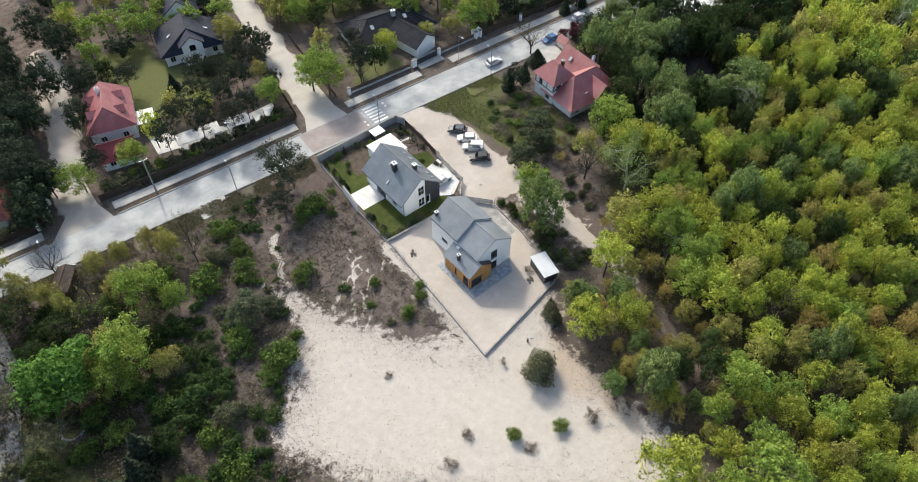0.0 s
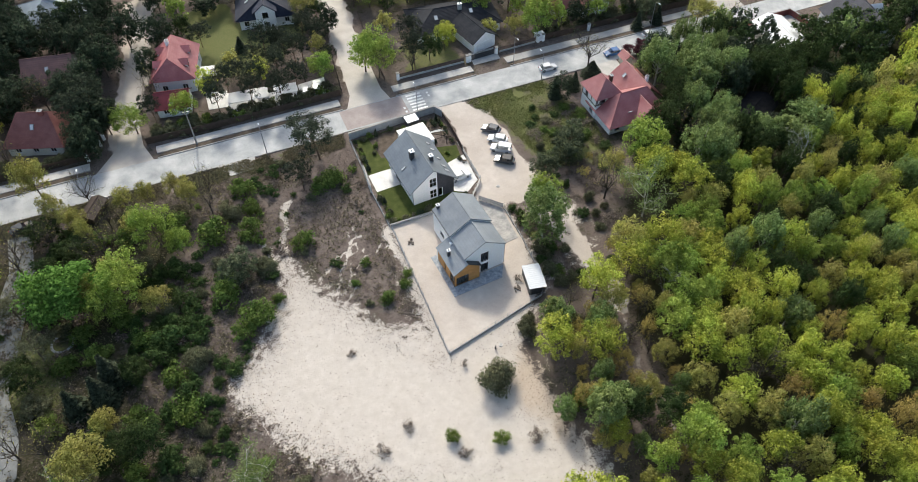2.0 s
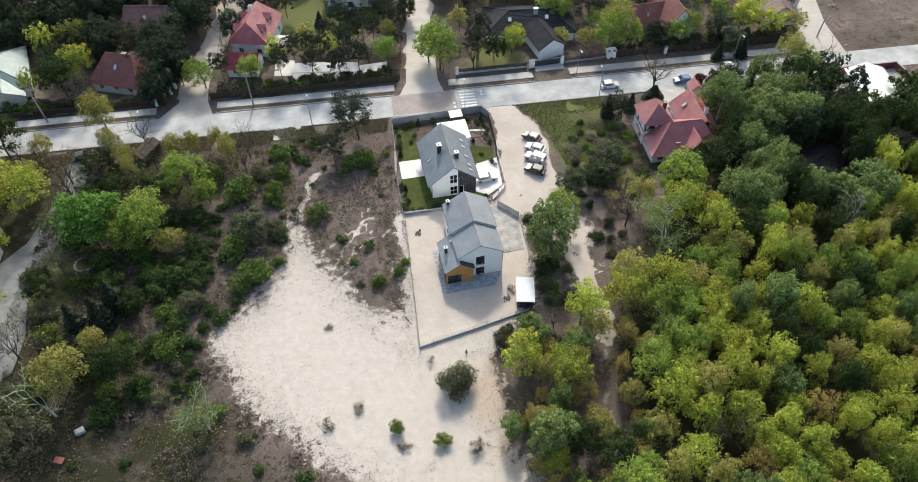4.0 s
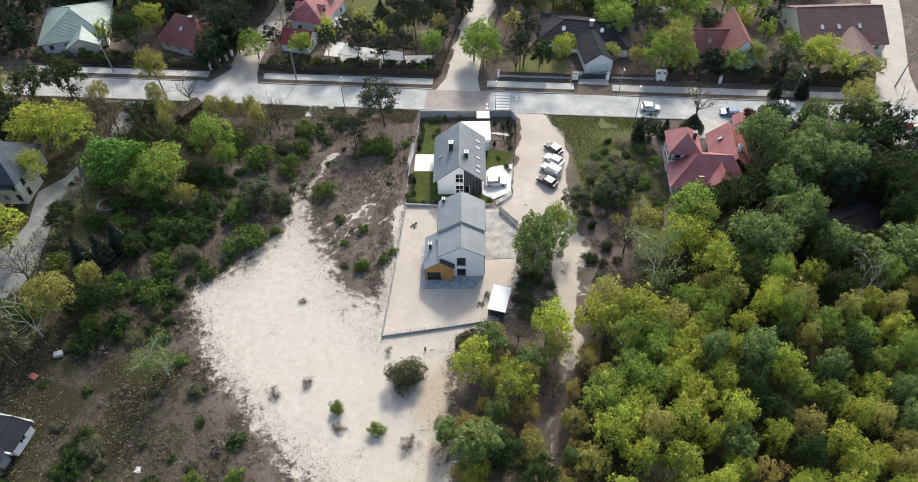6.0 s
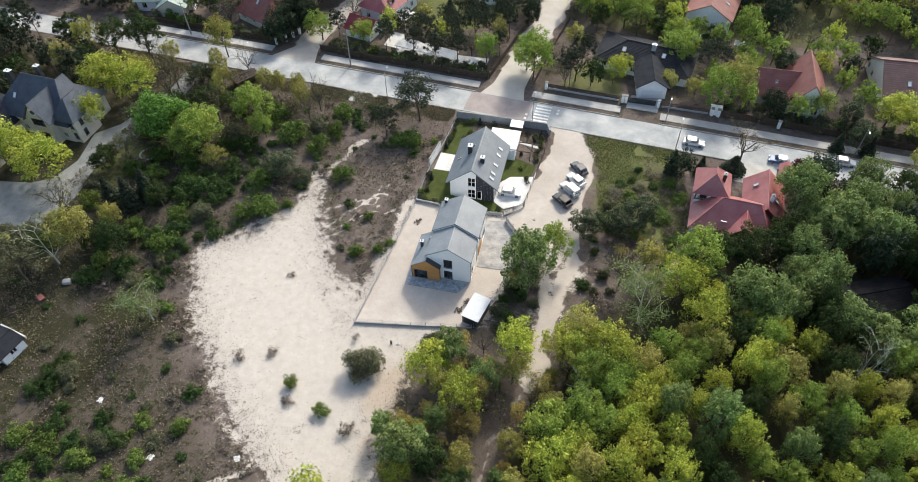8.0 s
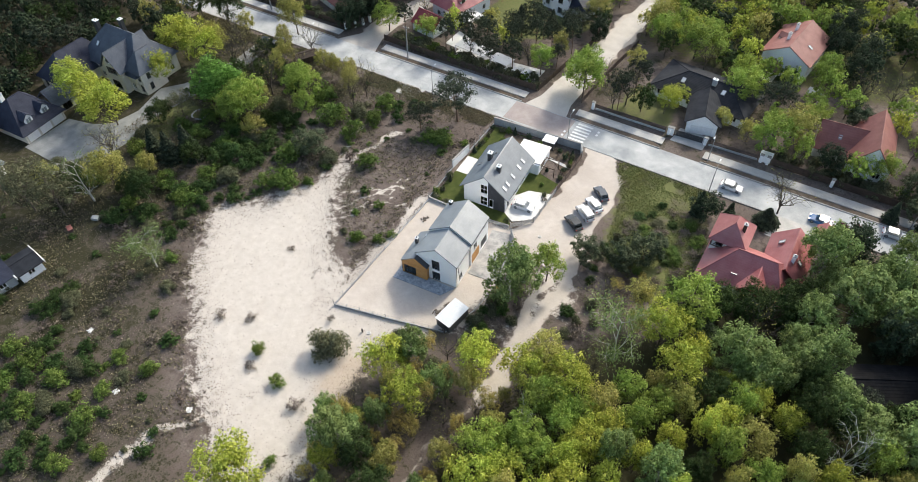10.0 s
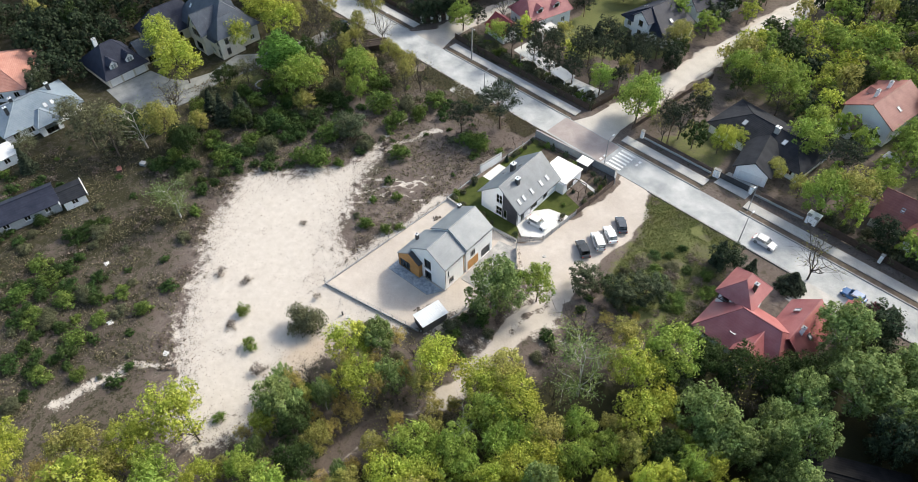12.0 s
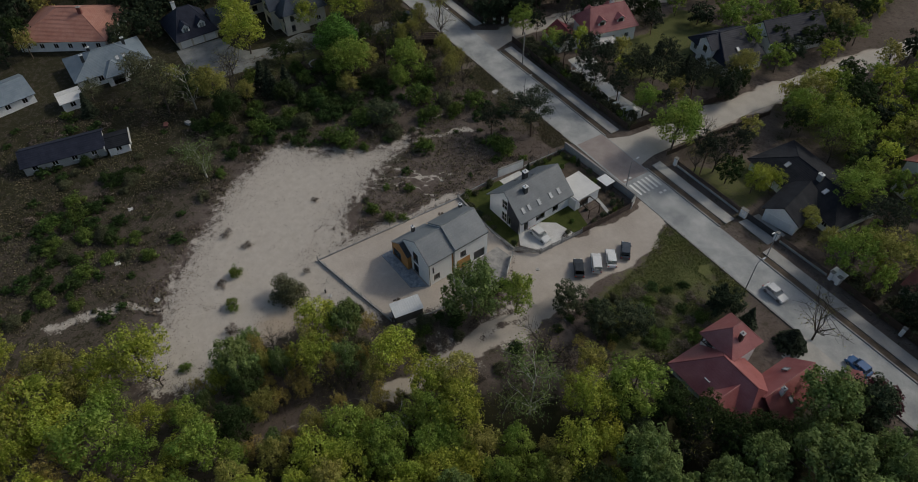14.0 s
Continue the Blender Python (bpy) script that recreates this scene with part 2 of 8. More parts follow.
CARSKY = mat("blue_car_paint", (0.04, 0.12, 0.30), (0.06, 0.16, 0.36), 1, 20, 0.22, relief=0)
LAMPW = mat("headlamp_lens", (0.6, 0.6, 0.6), (0.7, 0.7, 0.7), 1, 20, 0.15, relief=0)
LAMPR = mat("tail_lamp_lens", (0.35, 0.02, 0.015), (0.42, 0.03, 0.02), 1, 20, 0.2, relief=0)
L_MAPLE = leaf_mat("spring_maple_leaves", (0.259, 0.32, 0.0439), (0.546, 0.577, 0.132), 0.48, 0.35, 0.022)
L_LIME = leaf_mat("fresh_lime_leaves", (0.184, 0.274, 0.0479), (0.369, 0.464, 0.12), 0.48, 0.25)
L_OLIVE = leaf_mat("olive_buds", (0.272, 0.268, 0.0705), (0.481, 0.46, 0.159), 0.48, 0.3, 0.02)
L_GREEN = leaf_mat("full_green_leaves", (0.0262, 0.0461, 0.0144), (0.0669, 0.0986, 0.034), 0.35, 0.3)
L_CHESTNUT = leaf_mat("chestnut_leaves", (0.0807, 0.179, 0.0321), (0.19, 0.339, 0.0802), 0.48, 0.15, 0.01)
L_BIRCH = leaf_mat("birch_leaves", (0.13, 0.193, 0.0581), (0.284, 0.367, 0.146), 0.48, 0.3)
L_PINE = leaf_mat("pine_needles", (0.0216, 0.0306, 0.0189), (0.0648, 0.081, 0.0504), 0.12, 0.25)
L_YEW = leaf_mat("dense_needles", (0.0216, 0.0356, 0.0198), (0.0576, 0.0798, 0.0432), 0.15, 0.3)
L_SCOTS = leaf_mat("grey_green_needles", (0.0468, 0.063, 0.0324), (0.113, 0.135, 0.0765), 0.2, 0.25)
L_BUSH = leaf_mat("young_shrub_leaves", (0.0792, 0.132, 0.027), (0.18, 0.246, 0.0675), 0.38, 0.3)
L_THICKET = leaf_mat("thicket_leaves", (0.0338, 0.0642, 0.0189), (0.0778, 0.122, 0.0405), 0.35, 0.35)
L_DARK = leaf_mat("dark_shrub_leaves", (0.08, 0.086, 0.048), (0.165, 0.17, 0.1), 0.25, 0.25)
L_RUST = leaf_mat("rusty_young_leaves", (0.317, 0.246, 0.0782), (0.516, 0.423, 0.156), 0.48, 0.25, 0.02)
L_RED = leaf_mat("purple_leaves", (0.0792, 0.0249, 0.0378), (0.158, 0.0571, 0.0765), 0.3, 0.2)
L_DRY = leaf_mat("dry_stalks", (0.10, 0.08, 0.066), (0.23, 0.19, 0.16), 0.2, 0.25)
L_GRASS = leaf_mat("rough_grass", (0.10, 0.092, 0.05), (0.28, 0.25, 0.16), 0.3, 0.2)
L_WEED = leaf_mat("weeds", (0.11, 0.135, 0.04), (0.25, 0.26, 0.11), 0.35, 0.2)


# ---- building helpers ----
def thing(name, x, y, z=0.0, rz=0.0, label="", category="", group="", kind=""):
    ob = new(name)
    ob.empty_display_size = 0.5
    ob.matrix_basis = pose(x, y, z, 0, 0, rz)
    return tagged(ob, label, category, group, kind)


def part(name, bm, material, parent=None, label=""):
    me = bpy.data.meshes.new(name)
    bm.to_mesh(me)
    bm.free()
    me.materials.append(material)
    ob = new(name, me)
    ob.parent = parent
    return tagged(ob, label)


def solid(bm, pts):
    """A block from eight corners: four below, four above, both counter-clockwise."""
    v = [bm.verts.new(p) for p in pts]
    for f in ((3, 2, 1, 0), (4, 5, 6, 7), (0, 1, 5, 4), (1, 2, 6, 5), (2, 3, 7, 6), (3, 0, 4, 7)):
        bm.faces.new([v[i] for i in f])


def box(bm, x0, x1, y0, y1, z0, z1):
    solid(bm, [(x0, y0, z0), (x1, y0, z0), (x1, y1, z0), (x0, y1, z0), (x0, y0, z1), (x1, y0, z1), (x1, y1, z1), (x0, y1, z1)])


def boxes(*rows):
    bm = bmesh.new()
    for r in rows:
        box(bm, *r)
    return bm


def bevelled(bm, width=0.03, segments=1):
    bmesh.ops.bevel(bm, geom=bm.edges[:], offset=width, segments=segments, affect="EDGES", clamp_overlap=True)
    return bm


def oriented(bm, c, ax, ay, az, sx, sy, sz):
    c, ax, ay, az = Vector(c), Vector(ax).normalized(), Vector(ay).normalized(), Vector(az).normalized()
    solid(bm, [c + ax * sx * i / 2 + ay * sy * j / 2 + az * sz * k / 2 for k in (-1, 1) for i, j in ((-1, -1), (1, -1), (1, 1), (-1, 1))])


def prism(bm, outline, z0, z1):
    """An upright block over a counter-clockwise outline."""
    lo = [bm.verts.new((x, y, z0)) for x, y in outline]
    hi = [bm.verts.new((x, y, z1)) for x, y in outline]
    bm.faces.new(lo[::-1])
    bm.faces.new(hi)
    n = len(outline)
    for i in range(n):
        bm.faces.new((lo[i], lo[(i + 1) % n], hi[(i + 1) % n], hi[i]))


def tube(bm, p0, p1, r0, r1, n=8):
    p0, p1 = Vector(p0), Vector(p1)
    q = (p1 - p0).to_track_quat("Z", "Y")
    rings = [[bm.verts.new(p + q @ Vector((r * math.cos(6.2832 * i / n), r * math.sin(6.2832 * i / n), 0))) for i in range(n)] for p, r in ((p0, r0), (p1, r1))]
    for i in range(n):
        bm.faces.new((rings[0][i], rings[0][(i + 1) % n], rings[1][(i + 1) % n], rings[1][i]))
    bm.faces.new(rings[0][::-1])
    bm.faces.new(rings[1])


def slab(name, outline, z0, z1, material, label, category="paving", kind="structure"):
    bm = bmesh.new()
    prism(bm, outline, z0, z1)
    return tagged(part(name, bm, material), label, category, kind=kind)


def wall(parent, material, p0, p1, tops, holes=(), thick=0.3, name="wall", label=""):
    """A wall from p0 to p1 (the inside on the left) under the line tops [(s, z)...], with openings (s0, s1, z0, z1)."""
    p0, p1 = Vector((*p0, 0)), Vector((*p1, 0))
    d = (p1 - p0).normalized()
    inn = Vector((-d.y, d.x, 0)) * thick

    def top(s):
        for (a, za), (b, zb) in zip(tops, tops[1:]):
            if a - 1e-6 <= s <= b + 1e-6:
                return za + (zb - za) * (s - a) / max(b - a, 1e-6)
        return tops[-1][1]
    cuts = sorted({round(s, 4) for s, _ in tops} | {round(h[k], 4) for h in holes for k in (0, 1)})
    bm = bmesh.new()
    for a, b in zip(cuts, cuts[1:]):
        gaps = sorted((h[2], h[3]) for h in holes if h[0] <= a + 1e-4 and h[1] >= b - 1e-4)
        z = 0.0
        for g0, g1 in gaps + [(None, None)]:
            za, zb = (g0, g0) if g0 is not None else (top(a), top(b))
            if za > z + 1e-3 or zb > z + 1e-3:
                pa, pb = p0 + d * a, p0 + d * b
                q = [pa, pb, pb + inn, pa + inn]
                solid(bm, [(*v.xy, z) for v in q] + [(*v.xy, h) for v, h in zip(q, (za, zb, zb, za))])
            z = g1 if g1 is not None else z
    bmesh.ops.remove_doubles(bm, verts=bm.verts, dist=1e-4)
    return part(name, bm, material, parent, label)


def window(parent, p0, p1, hole, frame_mat, nx=2, nz=1, bar=0.09, name="window", label=""):
    """A framed window set back in the opening of a wall from p0 to p1, with its panes."""
    p0, p1 = Vector((*p0, 0)), Vector((*p1, 0))
    d = (p1 - p0).normalized()
    inn = Vector((-d.y, d.x, 0))
    s0, s1, z0, z1 = hole
    bm = bmesh.new()

    def bit(a, b, c, e, near=0.06, far=0.15):
        q = [p0 + d * a + inn * near, p0 + d * b + inn * near, p0 + d * b + inn * far, p0 + d * a + inn * far]
        solid(bm, [(*v.xy, c) for v in q] + [(*v.xy, e) for v in q])
    # frame and glazing bars in one piece: bars are the odd cells of a grid
    ss = [v for i in range(nx + 1) for v in (s0 + (s1 - s0 - bar) * i / nx, s0 + (s1 - s0 - bar) * i / nx + bar)]
    zs = [v for k in range(nz + 1) for v in (z0 + (z1 - z0 - bar) * k / nz, z0 + (z1 - z0 - bar) * k / nz + bar)]
    grid = [[[bm.verts.new((p0 + d * u + inn * deep).xy[:] + (w,)) for w in zs] for u in ss] for deep in (0.06, 0.15)]
    solid_cell = lambda i, k: 0 <= i < len(ss) - 1 and 0 <= k < len(zs) - 1 and (i % 2 == 0 or k % 2 == 0)
    for i in range(len(ss) - 1):
        for k in range(len(zs) - 1):
            if not solid_cell(i, k):
                continue
            for g in grid:
                bm.faces.new((g[i][k], g[i + 1][k], g[i + 1][k + 1], g[i][k + 1]))
            for (i1, k1), (e0, e1) in (((i - 1, k), ((i, k), (i, k + 1))), ((i + 1, k), ((i + 1, k), (i + 1, k + 1))), ((i, k - 1), ((i, k), (i + 1, k))), ((i, k + 1), ((i, k + 1), (i + 1, k + 1)))):
                if not solid_cell(i1, k1):
                    bm.faces.new((grid[0][e0[0]][e0[1]], grid[0][e1[0]][e1[1]], grid[1][e1[0]][e1[1]], grid[1][e0[0]][e0[1]]))
    bmesh.ops.recalc_face_normals(bm, faces=bm.faces)
    win = part(name, bm, frame_mat, parent, label)
    bm = bmesh.new()
    bit(s0 - 0.06, s1 + 0.06, z0 - 0.05, z0 - 0.003, -0.07, 0.1)
    part("sill", bm, frame_mat, win)
    for i in range(nx):
        a, b = s0 + bar + (s1 - s0 - bar) * i / nx, s0 + (s1 - s0 - bar) * (i + 1) / nx
        bm = bmesh.new()
        q = [p0 + d * a + inn * 0.10, p0 + d * b + inn * 0.10, p0 + d * b + inn * 0.12, p0 + d * a + inn * 0.12]
        solid(bm, [(*v.xy, z0 + 0.02) for v in q] + [(*v.xy, z1 - 0.02) for v in q])
        part("pane", bm, GLASS, win)
    return win


def slope(parent, material, a, b, c, d, course=0.52, thick=0.16, name="roof", label="", lift=None):
    """One roof plane: eave from a to b, ridge from d to c; a slab with stepped courses of tiles on it."""
    a, b, c, d = (Vector(p) for p in (a, b, c, d))
    nrm = (b - a).cross(d - a) if (d - a).length > 0.01 and (b - a).length > 0.01 else (b - a).cross(c - a)
    nrm.normalize()
    nrm = nrm if nrm.z > 0 else -nrm
    n = max(2, round(max((d - a).length, (c - b).length) / course))
    lift = lift or (0.018 if material is ROOFRED else 0.032)
    bm = bmesh.new()
    left, right = [a], [b]
    for i in range(n):
        for t, up in ((i / n, thick + lift), ((i + 0.22) / n, thick + lift * 1.12), ((i + 1) / n, thick)):
            l, r = a.lerp(d, t), b.lerp(c, t)
            if (l - r).length < 0.03:
                l, r = l + (a - b).normalized() * 0.02, r + (b - a).normalized() * 0.02
            left.append(l + nrm * up)
            right.append(r + nrm * up)
    left.append(d if (c - d).length > 0.03 else d + (a - b).normalized() * 0.02)
    right.append(c if (c - d).length > 0.03 else c + (b - a).normalized() * 0.02)
    lv, rv = [bm.verts.new(p) for p in left], [bm.verts.new(p) for p in right]
    for i in range(len(lv)):
        j = (i + 1) % len(lv)
        bm.faces.new((lv[i], rv[i], rv[j], lv[j]))
    bm.faces.new(lv)
    bm.faces.new(rv[::-1])
    bmesh.ops.recalc_face_normals(bm, faces=bm.faces)
    return part(name, bm, material, parent, label)


def ridge_cap(parent, material, p, q, r=0.13):
    bm = bmesh.new()
    up = Vector((0, 0, 0.17))
    tube(bm, Vector(p) + up, Vector(q) + up, r, r, 8)
    return part("ridge_cap", bm, material, parent)


def gable_roof(parent, material, u0, u1, v0, v1, zr, ze, over=0.4, verge=0.25, uc=None, course=0.52):
    """A saddle roof with its ridge along v; eaves at the walls' heights, drawn out by over."""
    uc = (u0 + u1) / 2 if uc is None else uc
    for side, ue in ((-1, u0), (1, u1)):
        k = (zr - ze) / abs(ue - uc)
        uo, zo = ue + side * over, ze - k * over
        va, vb = (v1 + verge, v0 - verge) if side < 0 else (v0 - verge, v1 + verge)
        slope(parent, material, (uo, va, zo), (uo, vb, zo), (uc, vb, zr), (uc, va, zr), course)
    ridge_cap(parent, material, (uc, v0 - verge, zr), (uc, v1 + verge, zr))


def hip_roof(parent, material, u0, u1, v0, v1, zr, ze, over=0.5, inset=None, course=0.52):
    """A hipped roof with its ridge along v."""
    uc = (u0 + u1) / 2
    half = (u1 - u0) / 2
    k = (zr - ze) / half
    inset = half if inset is None else inset
    a0, a1, b0, b1, zo = u0 - over, u1 + over, v0 - over, v1 + over, ze - k * over
    r0, r1 = (uc, v0 + inset, zr), (uc, v1 - inset, zr)
    slope(parent, material, (a0, b1, zo), (a0, b0, zo), r0, r1, course)
    slope(parent, material, (a1, b0, zo), (a1, b1, zo), r1, r0, course)
    slope(parent, material, (a0, b0, zo), (a1, b0, zo), r0, r0, course)
    slope(parent, material, (a1, b1, zo), (a0, b1, zo), r1, r1, course)
    if (Vector(r0) - Vector(r1)).length > 0.3:
        ridge_cap(parent, material, r0, r1)
    for c, r in (((a0, b0, zo), r0), ((a1, b0, zo), r0), ((a1, b1, zo), r1), ((a0, b1, zo), r1)):
        ridge_cap(parent, material, c, r, 0.1)


def chimney(parent, u, v, z0, z1, material, w=0.7, l=0.9, cap=None):
    bm = bmesh.new()
    box(bm, u - w / 2, u + w / 2, v - l / 2, v + l / 2, z0, z1)
    ch = part("chimney", bm, material, parent)
    bm = bmesh.new()
    box(bm, u - w / 2 - 0.08, u + w / 2 + 0.08, v - l / 2 - 0.08, v + l / 2 + 0.08, z1 + 0.003, z1 + 0.11)
    part("cap", bm, cap or CONC, ch)
    bm = bmesh.new()
    tube(bm, (u, v, z1 + 0.115), (u, v, z1 + 0.42), 0.14, 0.12, 8)
    part("flue", bm, METAL, ch)
    return ch


def skylight(parent, u, v, z, k, w=0.8, h=1.25):
    """A roof window in a plane that falls by k a metre towards +u (k > 0) or -u (k < 0)."""
    down = Vector((1 if k > 0 else -1, 0, -abs(k))).normalized()
    along = Vector((0, 1, 0))
    nrm = along.cross(down) if k > 0 else down.cross(along)
    nrm = nrm if nrm.z > 0 else -nrm
    c = Vector((u, v, z)) + nrm * 0.22
    bm = bmesh.new()
    for s in (-1, 1):
        oriented(bm, c + along * s * (w / 2 - 0.05), along, down, nrm, 0.1, h, 0.16)
        oriented(bm, c + down * s * (h / 2 - 0.05), along, down, nrm, w - 0.2, 0.1, 0.155)
    sk = part("skylight", bm, METAL, parent)
    bm = bmesh.new()
    oriented(bm, c, along, down, nrm, w - 0.2, h - 0.2, 0.04)
    part("pane", bm, SKYPANE, sk)
    return sk


SKYPANE = mat("pale_blind_behind_glass", (0.60, 0.62, 0.64), (0.70, 0.71, 0.72), 1, 20, 0.12, relief=0)


def dormer(parent, wallm, roofm, u, v, z, side, w=1.8, h=1.5, deep=2.6, rise=0.8, framem=None):
    """A small gabled dormer whose front stands at u and looks towards side (+1: +u, -1: -u)."""
    back = u - side * deep
    bm = bmesh.new()
    lo, hi = sorted((u, back))
    box(bm, lo, hi, v - w / 2, v + w / 2, z - 0.9, z + h)
    pts = [(v - w / 2, z + h), (v + w / 2, z + h), (v, z + h + rise)]
    f = [bm.verts.new((lo, y, zz)) for y, zz in pts]
    g = [bm.verts.new((hi, y, zz)) for y, zz in pts]
    bm.faces.new(f)
    bm.faces.new(g[::-1])
    for i in range(3):
        bm.faces.new((f[i], g[i], g[(i + 1) % 3], f[(i + 1) % 3]))
    bmesh.ops.recalc_face_normals(bm, faces=bm.faces)
    dm = part("dormer", bm, wallm, parent)
    bm = bmesh.new()
    for s in (-1, 1):
        nrm = Vector((0, s * rise, w / 2)).normalized()
        a = [(u + side * 0.3, v + s * (w / 2 + 0.3), z + h - 0.3 * rise / (w / 2)), (back, v + s * (w / 2 + 0.3), z + h - 0.3 * rise / (w / 2)), (back, v, z + h + rise), (u + side * 0.3, v, z + h + rise)]
        a = [Vector(p) for p in a]
        solid(bm, [p + nrm * 0.01 for p in a] + [p + nrm * 0.14 for p in a])
    bmesh.ops.recalc_face_normals(bm, faces=bm.faces)
    part("roof", bm, roofm, dm)
    bm = bmesh.new()
    x0, x1 = sorted((u + side * 0.01, u + side * 0.07))
    box(bm, x0, x1, v - w * 0.32, v + w * 0.32, z + 0.15, z + h - 0.05)
    fr = part("window", bm, framem or FRAMEW, dm)
    bm = bmesh.new()
    x0, x1 = sorted((u + side * 0.073, u + side * 0.09))
    for s in (-1, 1):
        box(bm, x0, x1, v + s * w * 0.16 - w * 0.12, v + s * w * 0.16 + w * 0.12, z + 0.25, z + h - 0.15)
    part("pane", bm, GLASS, fr)
    return dm


def four_walls(parent, material, u0, u1, v0, v1, eave, zr=None, holes=None, framem=None, thick=0.3, uc=None):
    """Four walls round a plan, gables to the ridge zr at both ends of v where given; holes: side -> [(s0, s1, z0, z1, nx, nz)]."""
    holes = holes or {}
    uc = (u0 + u1) / 2 if uc is None else uc
    tops = [(0, eave), (uc - u0, zr), (u1 - u0, eave)] if zr else [(0, eave), (u1 - u0, eave)]
    topn = [(0, eave), (u1 - uc, zr), (u1 - u0, eave)] if zr else tops
    runs = {"S": ((u0, v0), (u1, v0), tops), "N": ((u1, v1), (u0, v1), topn),
            "E": ((u1, v0 + thick), (u1, v1 - thick), [(0, eave), (v1 - v0 - 2 * thick, eave)]),
            "W": ((u0, v1 - thick), (u0, v0 + thick), [(0, eave), (v1 - v0 - 2 * thick, eave)])}
    for side, (p, q, tp) in runs.items():
        hs = holes.get(side, [])
        wall(parent, material, p, q, tp, [h[:4] for h in hs], thick)
        for h in hs:
            window(parent, p, q, h[:4], framem or FRAMEW, h[4], h[5])


def drain(parent, u, v, z, material):
    bm = bmesh.new()
    tube(bm, (u, v, 0.02), (u, v, z), 0.05, 0.05, 6)
    return part("downpipe", bm, material, parent)


def gutter(parent, u, v0, v1, z, material):
    bm = bmesh.new()
    tube(bm, (u, v0, z), (u, v1, z), 0.08, 0.08, 6)
    return part("gutter", bm, material, parent)


# ---- ground: one sheet to the horizon ----
def lattice(x, y, seed=0):
    """Smooth value noise over the plan, 0 to 1."""
    rng = np.random.default_rng(seed)
    grid = rng.random((64, 64))
    xi, yi = np.floor(x).astype(int), np.floor(y).astype(int)
    fx, fy = x - xi, y - yi
    fx, fy = fx * fx * (3 - 2 * fx), fy * fy * (3 - 2 * fy)
    g = lambda i, j: grid[(xi + i) % 64, (yi + j) % 64]
    return (g(0, 0) * (1 - fx) + g(1, 0) * fx) * (1 - fy) + (g(0, 1) * (1 - fx) + g(1, 1) * fx) * fy


def edge_dist(x, y, pts, closed):
    best = np.full(x.shape, 1e9)
    for (ax, ay), (bx, by) in zip(pts, pts[1:] + pts[:1] if closed else pts[1:]):
        dx, dy = bx - ax, by - ay
        s = np.clip(((x - ax) * dx + (y - ay) * dy) / (dx * dx + dy * dy), 0, 1)
        best = np.minimum(best, np.hypot(x - ax - s * dx, y - ay - s * dy))
    return best


def inside(x, y, pts):
    c = np.zeros(x.shape, bool)
    for (ax, ay), (bx, by) in zip(pts, pts[1:] + pts[:1]):
        if ay != by:
            c ^= ((ay > y) != (by > y)) & (x < (bx - ax) * (y - ay) / (by - ay) + ax)
    return c


def area(x, y, pts, soft):
    d = edge_dist(x, y, pts, True)
    return np.clip(0.5 + np.where(inside(x, y, pts), d, -d) / (2 * soft), 0, 1)


def trail(x, y, pts, half, soft):
    return np.clip(0.5 + (half - edge_dist(x, y, pts, False)) / (2 * soft), 0, 1)


CLEARING = [(17, 78), (16, 72), (14, 65.3), (10.1, 58.6), (2.5, 51.5), (6.5, 44), (12, 37), (18, 30.5), (26, 23.5), (34, 17.6), (38.6, 14.6), (42, 10.6), (48.5, 11.6), (53, 19),
            (50.5, 27), (51, 36), (51.5, 43), (56, 48.5), (60, 55), (60.6, 72), (57, 76), (38, 76), (36.3, 62), (36.2, 52), (34, 52.6), (29.8, 54.6), (25.7, 61.2), (22.5, 64.7), (19.6, 70.5)]
PARKING = [(59.6, 106.5), (65.6, 106.5), (66.6, 103.5), (69.6, 98.6), (71.0, 90.3), (69.2, 83.5), (71.5, 77), (72.5, 72), (69, 70), (62, 71.5), (56.6, 75.9), (59.2, 80), (59.2, 92)]
EAST_TRACK = [(69, 77), (71.4, 69), (70.6, 61), (69.5, 55), (69.5, 48), (69.3, 41.4), (66.8, 35.6), (66.2, 30.8), (65.8, 25), (65.6, 20), (64, 8), (60, -14)]
SIDE_TRACK = [(38, 17.6), (34.5, 16.9), (31.2, 14.9), (28.7, 11.3), (28.1, 7.7), (27.9, 3.9), (27.9, 0.5)]
FOREST_EAST = [(65, -15), (80, -20), (135, 8), (215, 56), (190, 84), (150, 92), (120, 78), (104, 73), (90, 70), (80, 63), (75, 54), (72.5, 46), (69, 38), (67.5, 20)]

MANSION_DRIVE = [(-46.7, 44.6), (-38, 44.5), (-31.7, 47.2), (-28.8, 50.3), (-28.4, 57), (-30, 65), (-28.5, 74), (-25.5, 90), (-26.5, 104), (-30.5, 104), (-30, 92), (-33.5, 79), (-37.2, 74.5), (-35, 66), (-36.5, 60), (-40, 57.5), (-46.6, 56)]
VILLA_DRIVE = [(98, 99.2), (105.6, 98.5), (106, 105.3), (97.4, 105.3)]
EAST_YARD = [(139, 97), (158, 98.5), (158, 104.6), (139, 104.2)]
APRON = [(10.1, 105.3), (18, 105.3), (17.2, 101.5), (12.2, 101.4)]


